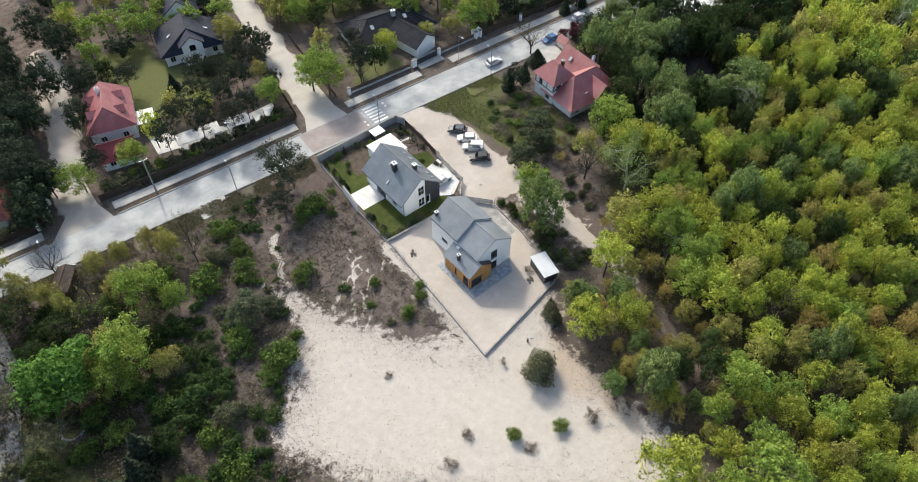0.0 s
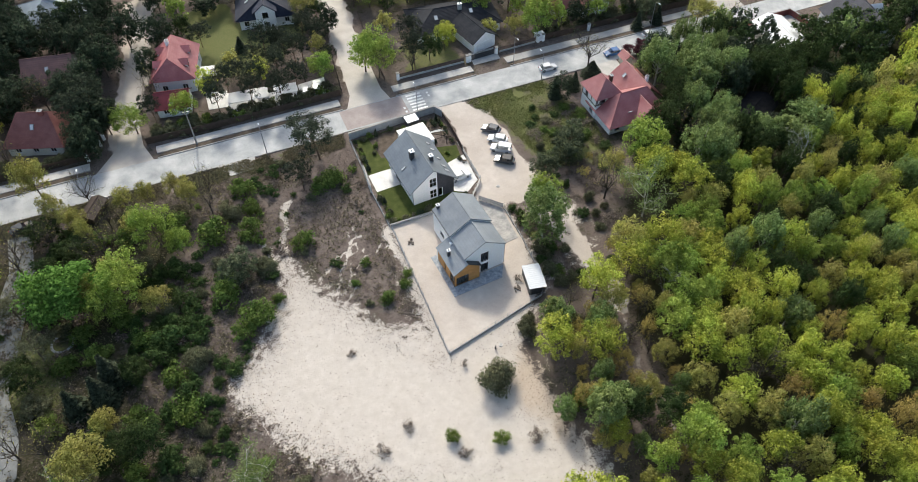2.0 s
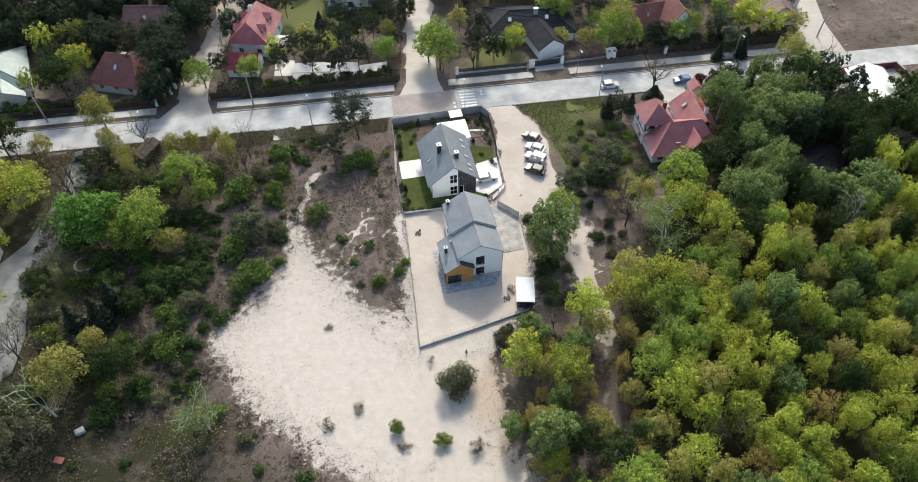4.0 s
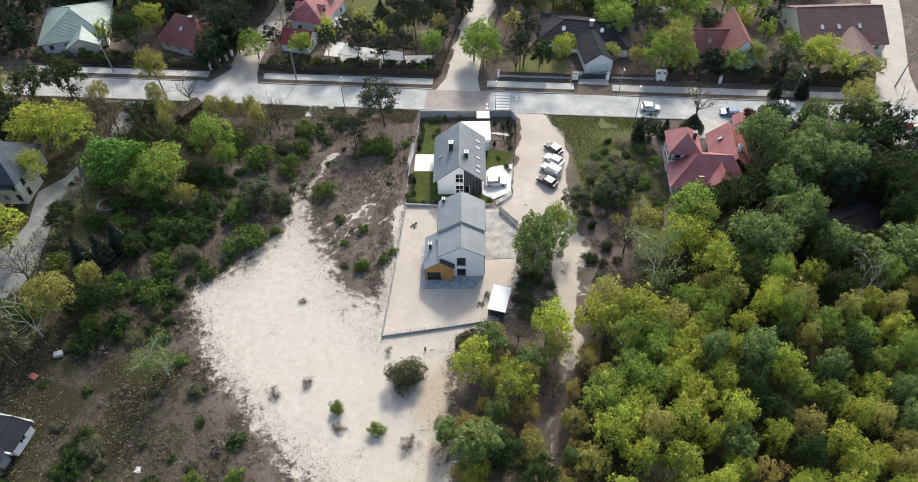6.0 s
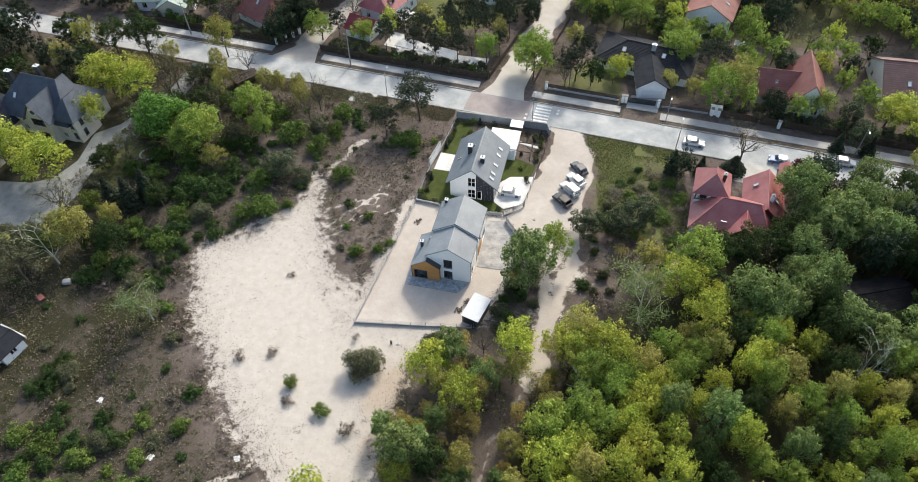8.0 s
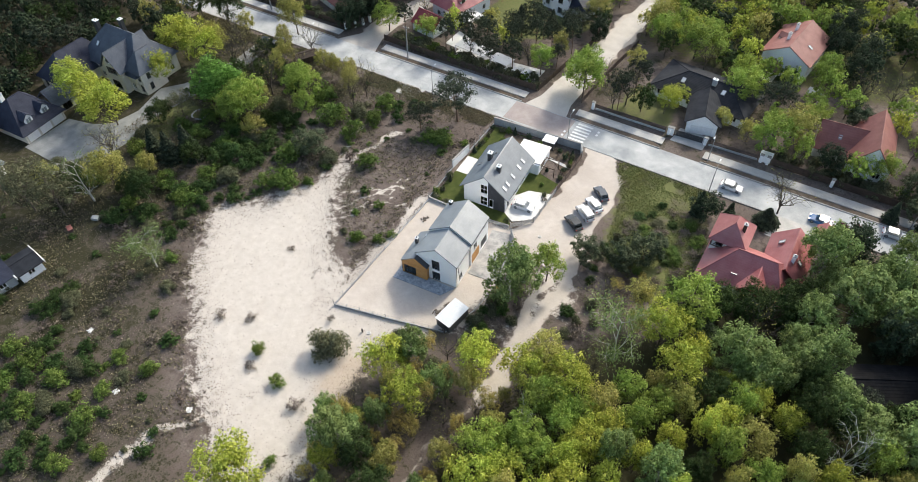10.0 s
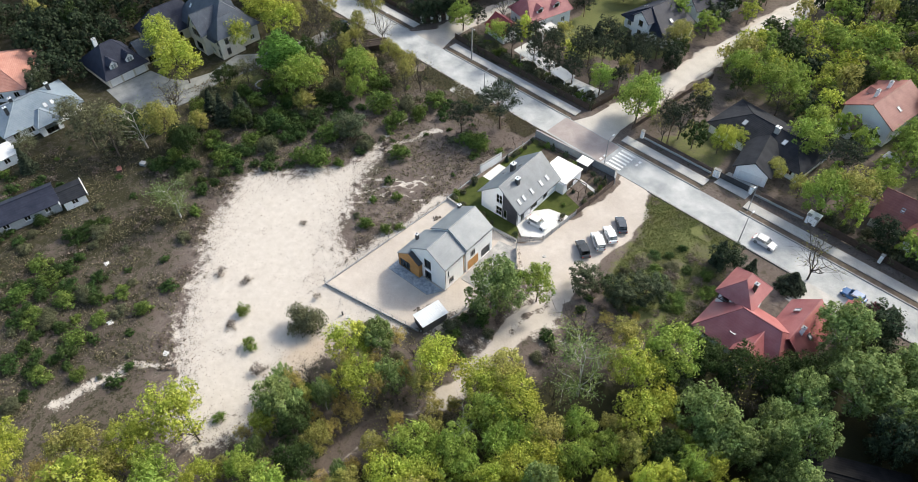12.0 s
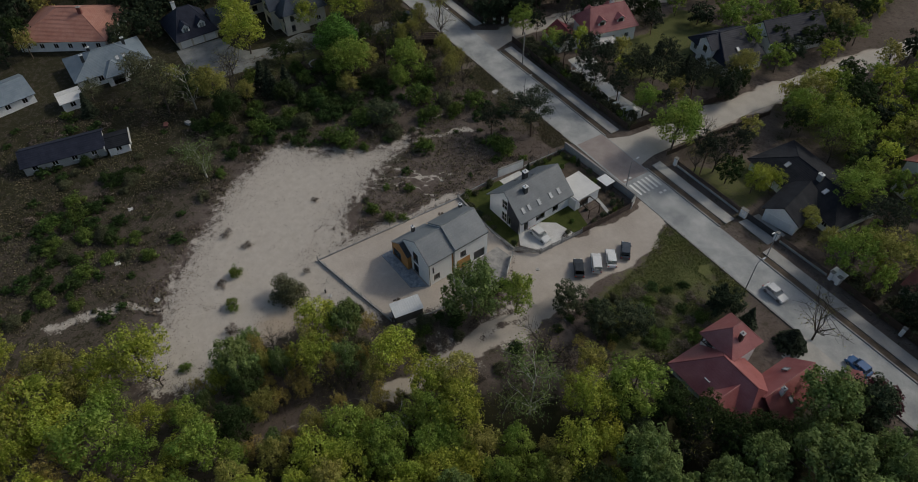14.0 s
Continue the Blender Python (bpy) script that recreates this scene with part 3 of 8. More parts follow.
def ground():
    fx = np.arange(-82, 178.1, 0.7)
    fy = np.arange(-24, 182.1, 0.7)
    out = np.array([1.0, 3, 7, 14, 28, 60, 130, 300, 700, 1800])
    xs = np.concatenate([fx[0] - out[::-1], fx, fx[-1] + out])
    ys = np.concatenate([fy[0] - out[::-1], fy, fy[-1] + out])
    X, Y = np.meshgrid(xs, ys)
    wx = X + 2.4 * (lattice(X / 3.1, Y / 3.1, 1) - 0.5) + 1.1 * (lattice(X / 1.1, Y / 1.1, 2) - 0.5)
    wy = Y + 2.4 * (lattice(X / 3.1, Y / 3.1, 3) - 0.5) + 1.1 * (lattice(X / 1.1, Y / 1.1, 4) - 0.5)
    sand = area(wx, wy, CLEARING, 5.2)
    for pts, half, soft in ((SIDE_TRACK, 0.75, 0.9), (SIDE_TRACK[3:], 1.3, 1.6), ([(17, 76), (18.6, 80), (20, 85), (21, 90)], 1.0, 0.9), ([(16.5, 73), (15.1, 78), (12.6, 84), (11.5, 89)], 0.5, 0.5),
                            ([(20.5, 64.5), (24, 69.3), (28, 72), (33, 75.5)], 0.3, 0.4), ([(22.5, 62.5), (26.3, 67.6), (29.4, 73), (31, 79)], 0.3, 0.4), ([(23.4, 61.8), (27.4, 66.8), (30.6, 72), (32.6, 78)], 0.24, 0.35), ([(24.5, 60), (28, 66), (31.4, 69.8), (35.5, 72)], 0.3, 0.4), ([(37, 52), (37.2, 64), (37.6, 75)], 0.9, 0.6)):
        sand = np.maximum(sand, trail(wx, wy, pts, half, soft) * 0.8)
    for pts in ([(52.5, 44), (51, 34), (52, 26), (50.6, 20), (47, 16.6)], [(51, 43), (49.4, 34), (50.2, 26), (48.8, 21), (46, 18)], [(41, 14.6), (47, 15.8), (50, 19.5)], [(20, 33), (27, 26.5), (35, 21)], [(33, 53), (31, 48), (28, 42)]):
        sand = sand - 0.22 * trail(wx, wy, pts, 0.25, 0.5)
    park = area(wx, wy, PARKING, 0.9)
    track = np.maximum(np.maximum(trail(wx, wy, EAST_TRACK[:6], 1.5, 0.9), 0.5 * trail(wx, wy, EAST_TRACK[5:], 0.8, 0.7)), trail(wx, wy, [(69, 76), (67.6, 68), (67, 62), (68, 57), (69.4, 53)], 0.9, 0.8))
    sand = np.maximum(sand, (0.05 + 0.55 * lattice(X / 3, Y / 3, 51)) * area(wx, wy, [(62, 77), (61, 52), (65, 45), (70, 44), (77, 58), (81, 71), (75, 79)], 3))
    plot = area(X, Y, [(38.1, 45), (56.4, 49.4), (60.2, 62), (60.2, 72), (56.6, 75.8), (38.3, 75.4)], 0.3)
    dirt = np.maximum(np.maximum(plot, park), track)
    for pts in ([(46, 119), (48.3, 146), (53, 187)], [(-7, 119), (-6, 126), (-2, 150), (2, 176)]):
        dirt = np.maximum(dirt, trail(wx, wy, pts, 3.4, 1.2))
    grass = area(wx, wy, [(66, 105), (86, 105.2), (86, 99), (80, 92), (76, 86), (72, 86), (71, 95)], 3.0) * (0.45 + 0.6 * lattice(X / 2.6, Y / 2.6, 62))
    grass = np.maximum(grass, area(wx, wy, [(12, 137), (26, 133), (40, 146), (40, 152), (26, 152), (22, 168), (8, 166), (13, 150)], 1.5))
    grass = np.maximum(grass, area(wx, wy, [(-30, 100.5), (28, 101), (28, 105), (-60, 105)], 1.6) * (0.2 + 0.6 * lattice(X / 3, Y / 3, 61)))
    grass = np.maximum(grass, area(wx, wy, [(-34, 62), (-28, 78), (-20, 72), (-22, 58)], 2) * 0.7)
    grass = np.maximum(grass, area(wx, wy, [(57, 119), (72, 119), (72, 128), (60, 132)], 1) * 0.62)
    wild = area(wx, wy, [(52, 150), (78, 145), (110, 150), (150, 175), (60, 180)], 3)
    grass = np.maximum(grass, wild * 0.5)
    grass = np.maximum(grass, 0.62 * area(wx, wy, [(71, 90), (74, 78), (88, 73), (90, 104), (84, 104)], 2.5) * (0.6 + 0.8 * lattice(X / 4, Y / 4, 31)))
    moss_shade = 0.45 * lattice(X / 9, Y / 9, 7) + 0.3 * lattice(X / 3, Y / 3, 8)
    moss_shade = moss_shade * (1 - 0.6 * area(wx, wy, [(17, 80), (36, 52), (37, 100), (22, 92)], 2))
    # shade of the copse, wood and western ground, put into the ground colour
    moss_shade = np.maximum(moss_shade, 0.25 + 0.5 * area(wx, wy, [(-40, 0), (-2, 4), (14, 20), (2, 45), (-8, 75), (10, 100), (-40, 104)], 4) * lattice(X / 5, Y / 5, 9) * 1.7)
    moss_shade = np.maximum(moss_shade, np.maximum(0.95 * area(wx, wy, FOREST_EAST, 4), 0.7 * wild))
    moss_shade = np.maximum(moss_shade, 0.75 * area(wx, wy, [(-120, -20), (0, -20), (6, 0), (-8, 24), (-6, 45), (-8, 60), (-4, 90), (-30, 100), (-120, 104)], 5))
    moss_shade = np.maximum(moss_shade, 0.6 * area(wx, wy, [(-40, -24), (38, -24), (42, 10), (33, 16), (20, 26), (8, 38), (0, 50), (-12, 62), (-40, 60)], 5))
    tan = 0.85 * area(wx, wy, [(45.5, 38), (51, 44), (56, 48), (53, 36), (52.5, 26), (50.5, 22), (47.6, 24), (47.2, 28), (45, 33)], 2.5)
    tan = tan + 0.25 * trail(wx, wy, [(42, 15.2), (47.3, 17.0), (50.4, 20.4), (49.4, 26), (49, 33)], 0.3, 0.4) + 0.3 * trail(wx, wy, [(42.4, 17.3), (46.6, 18.6), (48.7, 21.5), (47.9, 26.5)], 0.3, 0.4)
    # painted shade on the floor beside the villa and barn
    moss_shade = np.maximum(moss_shade, 0.95 * area(wx, wy, [(88, 68), (92, 80), (103, 80), (109, 90), (109, 103), (138, 104), (150, 92), (124, 76), (104, 66)], 3))
    rough = (1 - np.maximum(sand, np.maximum(dirt, plot))) * np.clip((103 - Y) / 4, 0, 1) * np.clip(1.5 - area(X, Y, [(37, 74), (60, 74), (60, 105), (37, 105)], 1.0) * 1.6, 0, 1)
    for pts in (MANSION_DRIVE, VILLA_DRIVE, EAST_YARD, APRON):
        rough = rough * (1 - np.clip(2 * area(X, Y, pts, 1.0), 0, 1))
    Z = -0.03 + 0.28 * rough * lattice(X / 4.5, Y / 4.5, 11) * np.clip(lattice(X / 14, Y / 14, 12), 0.2, 1)
    # ruts in the sand
    Z = Z + 0.05 * sand * (1 - plot) * (lattice(X / 1.6, Y / 1.6, 13) - 0.8) - 0.03 * (1 - rough)
    ny, nx = X.shape
    verts = np.stack([X.ravel(), Y.ravel(), Z.ravel()], 1)
    i = (np.arange(ny - 1)[:, None] * nx + np.arange(nx - 1)[None, :]).ravel()
    quads = np.stack([i, i + 1, i + nx + 1, i + nx], 1)
    me = sheet_mesh("ground", verts, quads)
    for name, a in (("sand", sand), ("dirt", dirt), ("grass", grass), ("moss_shade", moss_shade), ("tan", tan)):
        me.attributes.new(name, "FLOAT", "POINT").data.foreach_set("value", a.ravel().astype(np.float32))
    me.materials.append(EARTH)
    me.polygons.foreach_set("use_smooth", np.ones(len(quads), bool))
    ob = new("ground", me)
    return tagged(ob, "pale sand clearing among brown leaf litter and rough grass", "ground", kind="structure")


def sheet_mesh(name, verts, quads):
    me = bpy.data.meshes.new(name)
    me.vertices.add(len(verts))
    me.vertices.foreach_set("co", np.asarray(verts, np.float32).ravel())
    k = quads.shape[1]
    me.loops.add(len(quads) * k)
    me.loops.foreach_set("vertex_index", np.asarray(quads, np.int32).ravel())
    me.polygons.add(len(quads))
    me.polygons.foreach_set("loop_start", np.arange(0, len(quads) * k, k, dtype=np.int32))
    me.update(calc_edges=True)
    return me


ground()

# ---- streets ----
RS, RN = 105.3, 112.6
slab("road", [(-170, RS), (230, RS), (230, RN), (-170, RN)], -0.2, 0.02, ASPHALT, "pale grey asphalt road with lighter and darker patches", "road")
slab("road_junction_north", [(40.5, RN), (50.8, RN), (49.9, 117), (51.2, 146), (55.5, 187), (64, 240), (58, 240), (50, 187), (45.4, 146), (42.4, 117)], -0.2, 0.021, DUSTY, "dusty pale side street running off the main road", "road")
slab("road_junction_west", [(-13.5, RN), (-1.8, RN), (-3.4, 118), (-3.6, 126), (0, 150), (3.2, 175), (0.4, 175), (-3.6, 150), (-8.3, 126), (-8.8, 119)], -0.2, 0.022, DUSTY, "pale dusty side lane between dark trees", "road")
slab("road_east_lane", [(139, RN), (149.5, RN), (150.5, 125), (157, 150), (166, 190), (160, 190), (149.5, 150), (143, 125)], -0.2, 0.021, DUSTY, "wide pale dusty lane beside the brown roofed house", "road")
slab("apron", APRON, -0.2, 0.018, PAVE, "pale concrete apron at the edge of the road", "paving")
slab("junction_paving", [(38.5, RS + 0.4), (53.2, RS + 0.4), (53.2, RN - 0.2), (38.5, RN - 0.2)], 0.012, 0.026, REDPAVE, "worn reddish brown paving of the road junction", "paving")
crossing = thing("zebra_crossing", 55.9, 109.2, 0.024, 0, "white painted zebra crossing with worn bars", "crossing", kind="structure")
for i in range(6):
    bm = bmesh.new()
    box(bm, -1.75, 1.75, -3.0 + i * 1.06, -2.5 + i * 1.06, 0, 0.006)
    part("bar", bm, PAINT, crossing)
for k, (x, y) in enumerate(((52.6, 106.6), (52.6, 107.9), (59.2, 111.2), (59.2, 110.1))):
    bm = bmesh.new()
    box(bm, x - 55.9 - 0.25, x - 55.9 + 0.25, y - 109.2 - 0.35, y - 109.2 + 0.35, 0, 0.006)
    part("mark", bm, PAINT, crossing)


def pavement(name, x0, x1, y0, y1, label, flags=True):
    """A raised pavement of slabs with a kerb towards the road."""
    pv = thing(name, 0, 0, 0, 0, label, "pavement", kind="structure")
    part("bed", boxes((x0, x1, y0 + 0.16, y1, -0.1, 0.10)), PAVE, pv)
    n = max(1, round((x1 - x0) / 2.0))
    w = (x1 - x0) / n
    bm = bmesh.new()
    box(bm, 0.01, w - 0.01, 0, 0.15, -0.1, 0.15)
    me = None
    for i in range(n):
        if me is None:
            ob = part("kerbstone", bm, KERB, pv)
            me = ob.data
        else:
            ob = new("kerbstone", me)
            ob.parent = pv
        ob.matrix_basis = pose(x0 + i * w, y0, 0)
    return pv


for i, (x0, x1) in enumerate(((-60, -14.5), (-1.0, 39.5), (52.2, 72.4), (81.2, 138))):
    pavement("pavement_%d" % (i + 1), x0, x1, 114.2, 116.6, "pale concrete pavement with a raised kerb")
    ends = [(x0 + 0.5, RN + 0.75), (x0 + 1.3, RN + 0.34), (x1 - 1.3, RN + 0.34), (x1 - 0.5, RN + 0.75), (x1 - 1.3, 114.1), (x0 + 1.3, 114.1)]
    slab("verge_%d" % (i + 1), ends, -0.1, 0.06, SOIL, "dark planted strip between the road and the pavement", "verge")
    bm = bmesh.new()
    box(bm, x0, x1, RN + 0.02, RN + 0.3, -0.1, 0.16)
    tagged(part("kerb_%d" % (i + 1), bm, KERB), "grey concrete kerb along the road", "kerb", kind="structure")
for i, (x0, x1) in enumerate(((-60, 10), (18.2, 37.5), (65.4, 97), (106.5, 138))):
    bm = bmesh.new()
    box(bm, x0, x1, RS - 0.28, RS - 0.02, -0.1, 0.12)
    tagged(part("kerb_south_%d" % (i + 1), bm, KERB), "grey concrete kerb along the grassy verge", "kerb", kind="structure")

# ---- the unfinished plot with the new house ----
slab("terrace", [(43.3, 55.4), (52.9, 56.1), (54.2, 58.6), (44.4, 58.2), (43.7, 65.5), (42.6, 65.4)], -0.1, 0.03, BLUESTONE, "bed of grey blue paving round the new house", "terrace")
slab("drive_bed", [(54.5, 62.9), (59.6, 63.5), (59.9, 71.8), (56.8, 75.2), (53.2, 74.4), (53.6, 72)], -0.1, 0.02, GREYPAVE, "grey paved drive partly covered with sand", "paving")


def new_house():
    h = thing("new_house", 50.55, 58.75, 0, 4.3, "new white house with grey tiled roofs and orange clad corner", "house")
    zr, ze, zrn, zen = 8.0, 5.5, 8.45, 5.95
    # south block
    lo, up = (3.1, 4.65, 0.1, 2.15), (3.1, 4.65, 3.0, 5.2)
    tops = [(0, ze), (3.95, zr), (7.9, ze)]
    wall(h, RENDERW, (-3.95, 0), (3.95, 0), tops, [lo, up])
    for o in (lo, up):
        window(h, (-3.95, 0), (3.95, 0), o, FRAMED, 2, 1)
    e1, e2 = (0.75, 2.0, 0.9, 2.2), (0.5, 0.85, 2.9, 4.3)
    wall(h, RENDERW, (3.95, 0.3), (3.95, 4.95), [(0, ze), (4.65, ze)], [e1, e2])
    window(h, (3.95, 0.3), (3.95, 4.95), e1, FRAMED, 2, 1)
    window(h, (3.95, 0.3), (3.95, 4.95), e2, FRAMED, 1, 1)
    wall(h, RENDERW, (-3.95, 5.6), (-3.95, 0.3), [(0, ze), (5.3, ze)])
    wall(h, WOOD, (3.55, 4.95), (3.55, 5.6), [(0, ze), (0.65, ze)], label="orange timber beside the entrance")
    gable_roof(h, ROOFGREY, -3.95, 3.95, 0, 5.58, zr, ze, 0.12, 0.06)
    # north block, a little higher
    d1, d2, w1 = (3.9, 6.4, 0.05, 2.3), (0.5, 2.9, 0.05, 2.4), (0.9, 2.2, 3.0, 4.4)
    wall(h, RENDERW, (4.05, 5.9), (4.05, 12.6), [(0, zen), (6.7, zen)], [d1, w1])
    window(h, (4.05, 5.9), (4.05, 12.6), w1, FRAMED, 2, 1)
    bm = bmesh.new()
    for k in range(5):
        box(bm, 3.84, 3.90, 5.9 + 3.93, 5.9 + 6.37, 0.06 + k * 0.447, 0.06 + (k + 1) * 0.447 - 0.02)
    part("garage_door", bm, FRAMED, h, "dark sectional garage door")
    part("wood_panel", boxes((4.053, 4.10, 6.0, 8.9, 0.3, 2.5)), WOOD, h, "orange timber panel beside the garage")
    wall(h, RENDERW, (-4.05, 5.6), (4.05, 5.6), [(0, zen), (4.05, zrn), (8.1, zen)])
    wall(h, RENDERW, (4.05, 12.9), (-4.05, 12.9), [(0, zen), (4.05, zrn), (8.1, zen)])
    ww = (2.6, 4.2, 2.3, 3.1)
    wall(h, RENDERW, (-4.05, 12.6), (-4.05, 5.9), [(0, zen), (6.7, zen)], [ww, (5.4, 6.0, 1.2, 3.3)])
    window(h, (-4.05, 12.6), (-4.05, 5.9), ww, FRAMED, 2, 1)
    window(h, (-4.05, 12.6), (-4.05, 5.9), (5.4, 6.0, 1.2, 3.3), FRAMED, 1, 1)
    gable_roof(h, ROOFGREY, -4.05, 4.05, 5.6, 12.9, zrn, zen, 0.12, 0.06)
    # low orange clad wing with its own gable
    k = 0.65
    za, zw = 4.95, 3.2
    uw, ue, ua = -6.45, -1.5, -3.8
    ws = (0.3, 2.75, 0.15, 2.25)
    wall(h, WOOD, (uw, -0.85), (ue, -0.85), [(0, zw), (ua - uw, za), (ue - uw, 3.4)], [ws], label="orange vertical timber cladding")
    window(h, (uw, -0.85), (ue, -0.85), ws, FRAMED, 3, 1)
    wall(h, WOOD, (ue, -0.55), (ue, -0.02), [(0, 3.3), (0.53, 3.3)])
    wall(h, WOOD, (uw, 6.1), (uw, -0.55), [(0, zw - 0.05), (6.65, zw - 0.05)], [(5.0, 6.4, 0.1, 2.3), (2.7, 3.2, 0.6, 2.3)])
    window(h, (uw, 6.1), (uw, -0.55), (5.0, 6.4, 0.1, 2.3), FRAMED, 2, 1)
    window(h, (uw, 6.1), (uw, -0.55), (2.7, 3.2, 0.6, 2.3), FRAMED, 1, 1)
    wall(h, RENDERW, (-4.25, 6.4), (uw, 6.4), [(0, 4.6), (2.2, zw)])
    slope(h, ROOFGREY, (uw - 0.15, 6.45, zw - 0.1), (uw - 0.15, -0.95, zw - 0.1), (ua, -0.95, za), (ua - 0.2, 6.45, za - 0.13))
    slope(h, FRAMED, (ue + 0.15, -0.95, 3.3), (ue + 0.15, -0.02, 3.3), (ua, -0.02, za), (ua, -0.95, za), 0.5)
    chimney(h, -5.6, 3.3, 3.4, 5.3, FRAMED, 0.5, 0.5, FRAMEW)
    chimney(h, -3.3, 12.35, 5.9, 7.35, FRAMED, 0.5, 0.5, FRAMEW)
    part("vent_box", boxes((-4.6, -4.0, 4.6, 5.2, 4.3, 4.95)), SHEET, h)
    for u in (-4.1, 4.1):
        gutter(h, u * 1.045, 5.5, 12.95, zen - 0.05, FRAMED)
    gutter(h, 4.14, -0.06, 5.4, ze - 0.04, FRAMED)
    drain(h, 4.03, 0.1, ze - 0.1, FRAMED)
    drain(h, -6.55, -0.8, zw - 0.15, FRAMED)
    return h


new_house()


def post_fence(name, pts, label, height=1.3, step=2.5, plinth=0.22, postm=None, wires=3, group=""):
    """Thin posts with wires on a low concrete plinth."""
    f = thing(name, 0, 0, 0, 0, label, "fence", group)
    mesh = None
    for (ax, ay), (bx, by) in zip(pts, pts[1:]):
        L = math.hypot(bx - ax, by - ay)
        d = Vector(((bx - ax) / L, (by - ay) / L, 0))
        nr = Vector((-d.y, d.x, 0))
        if plinth:
            bm = bmesh.new()
            oriented(bm, Vector(((ax + bx) / 2, (ay + by) / 2, plinth / 2 - 0.08)), d, nr, (0, 0, 1), L, 0.16, plinth + 0.16)
            part("plinth", bm, CONC, f)
        for k in range(wires):
            bm = bmesh.new()
            z = plinth + 0.15 + (height - plinth - 0.2) * k / max(1, wires - 1)
            tube(bm, (ax, ay, z), (bx, by, z), 0.012, 0.012, 4)
            part("wire", bm, METAL, f)
        n = max(1, round(L / step))
        for i in range(n + 1):
            if mesh is None:
                bm = bmesh.new()
                tube(bm, (0, 0, -0.3), (0, 0, height), 0.045, 0.045, 6)
                ob = part("post", bm, postm or METAL, f)
                mesh = ob.data
            else:
                ob = new("post", mesh)
                ob.parent = f
            ob.matrix_basis = pose(ax + d.x * L * i / n, ay + d.y * L * i / n, 0, random.uniform(-2, 2), random.uniform(-2, 2), 0)
    return f


def board_fence(name, pts, label, height=1.6, material=None, step=2.4, gap=0.03, board=0.24, postm=None, across=True, plinth=0.0):
    """Posts with boards between them, laid across or set upright."""
    f = thing(name, 0, 0, 0, 0, label, "fence")
    material = material or PLANK
    for (ax, ay), (bx, by) in zip(pts, pts[1:]):
        L = math.hypot(bx - ax, by - ay)
        d = Vector(((bx - ax) / L, (by - ay) / L, 0))
        nr = Vector((-d.y, d.x, 0))
        n = max(1, round(L / step))
        ang = math.degrees(math.atan2(d.y, d.x))
        w = L / n
        bm = bmesh.new()
        box(bm, -0.06, 0.06, -0.06, 0.06, -0.2, height + 0.06)
        pm = part("post", bm, postm or material, f)
        bm = bmesh.new()
        box(bm, 0.06, w - 0.06, -0.018, 0.018, 0, board - gap)
        bo = part("board", bm, material, f)
        rows = max(1, int((height - plinth) / board))
        if plinth:
            bm = bmesh.new()
            oriented(bm, Vector(((ax + bx) / 2, (ay + by) / 2, plinth / 2 - 0.05)), d, nr, (0, 0, 1), L, 0.2, plinth + 0.1)
            part("plinth", bm, CONC, f)
        for i in range(n + 1):
            m = pose(ax + d.x * w * i, ay + d.y * w * i, 0, 0, 0, ang)
            if i == 0:
                pm.matrix_basis = m
            else:
                o = new("post", pm.data)
                o.parent, o.matrix_basis = f, m
            if i < n:
                for k in range(rows):
                    mm = pose(ax + d.x * w * i, ay + d.y * w * i, plinth + 0.05 + k * board, 0, 0, ang)
                    if i == 0 and k == 0:
                        bo.matrix_basis = mm
                    else:
                        o = new("board", bo.data)
                        o.parent, o.matrix_basis = f, mm
    return f


post_fence("wire_fence", [(38.3, 75.2), (38.2, 60), (38.05, 45.0)], "thin wire fence with grey posts along the sandy plot", 1.3)
post_fence("wire_fence", [(38.05, 45.0), (47.5, 47.2), (57.6, 49.7)], "low wire fence with a grey plinth across the sand", 1.2, plinth=0.4)
post_fence("wire_fence", [(57.8, 49.9), (59.8, 56.4), (60.3, 63.0), (60.4, 71.2)], "wire fence with a plinth beside the shrubs", 1.3)
board_fence("sliding_gate", [(56.7, 75.4), (60.2, 71.6)], "weathered grey boarded gate of the new house", 1.3, CONC, 2.6, 0.04, 0.3)


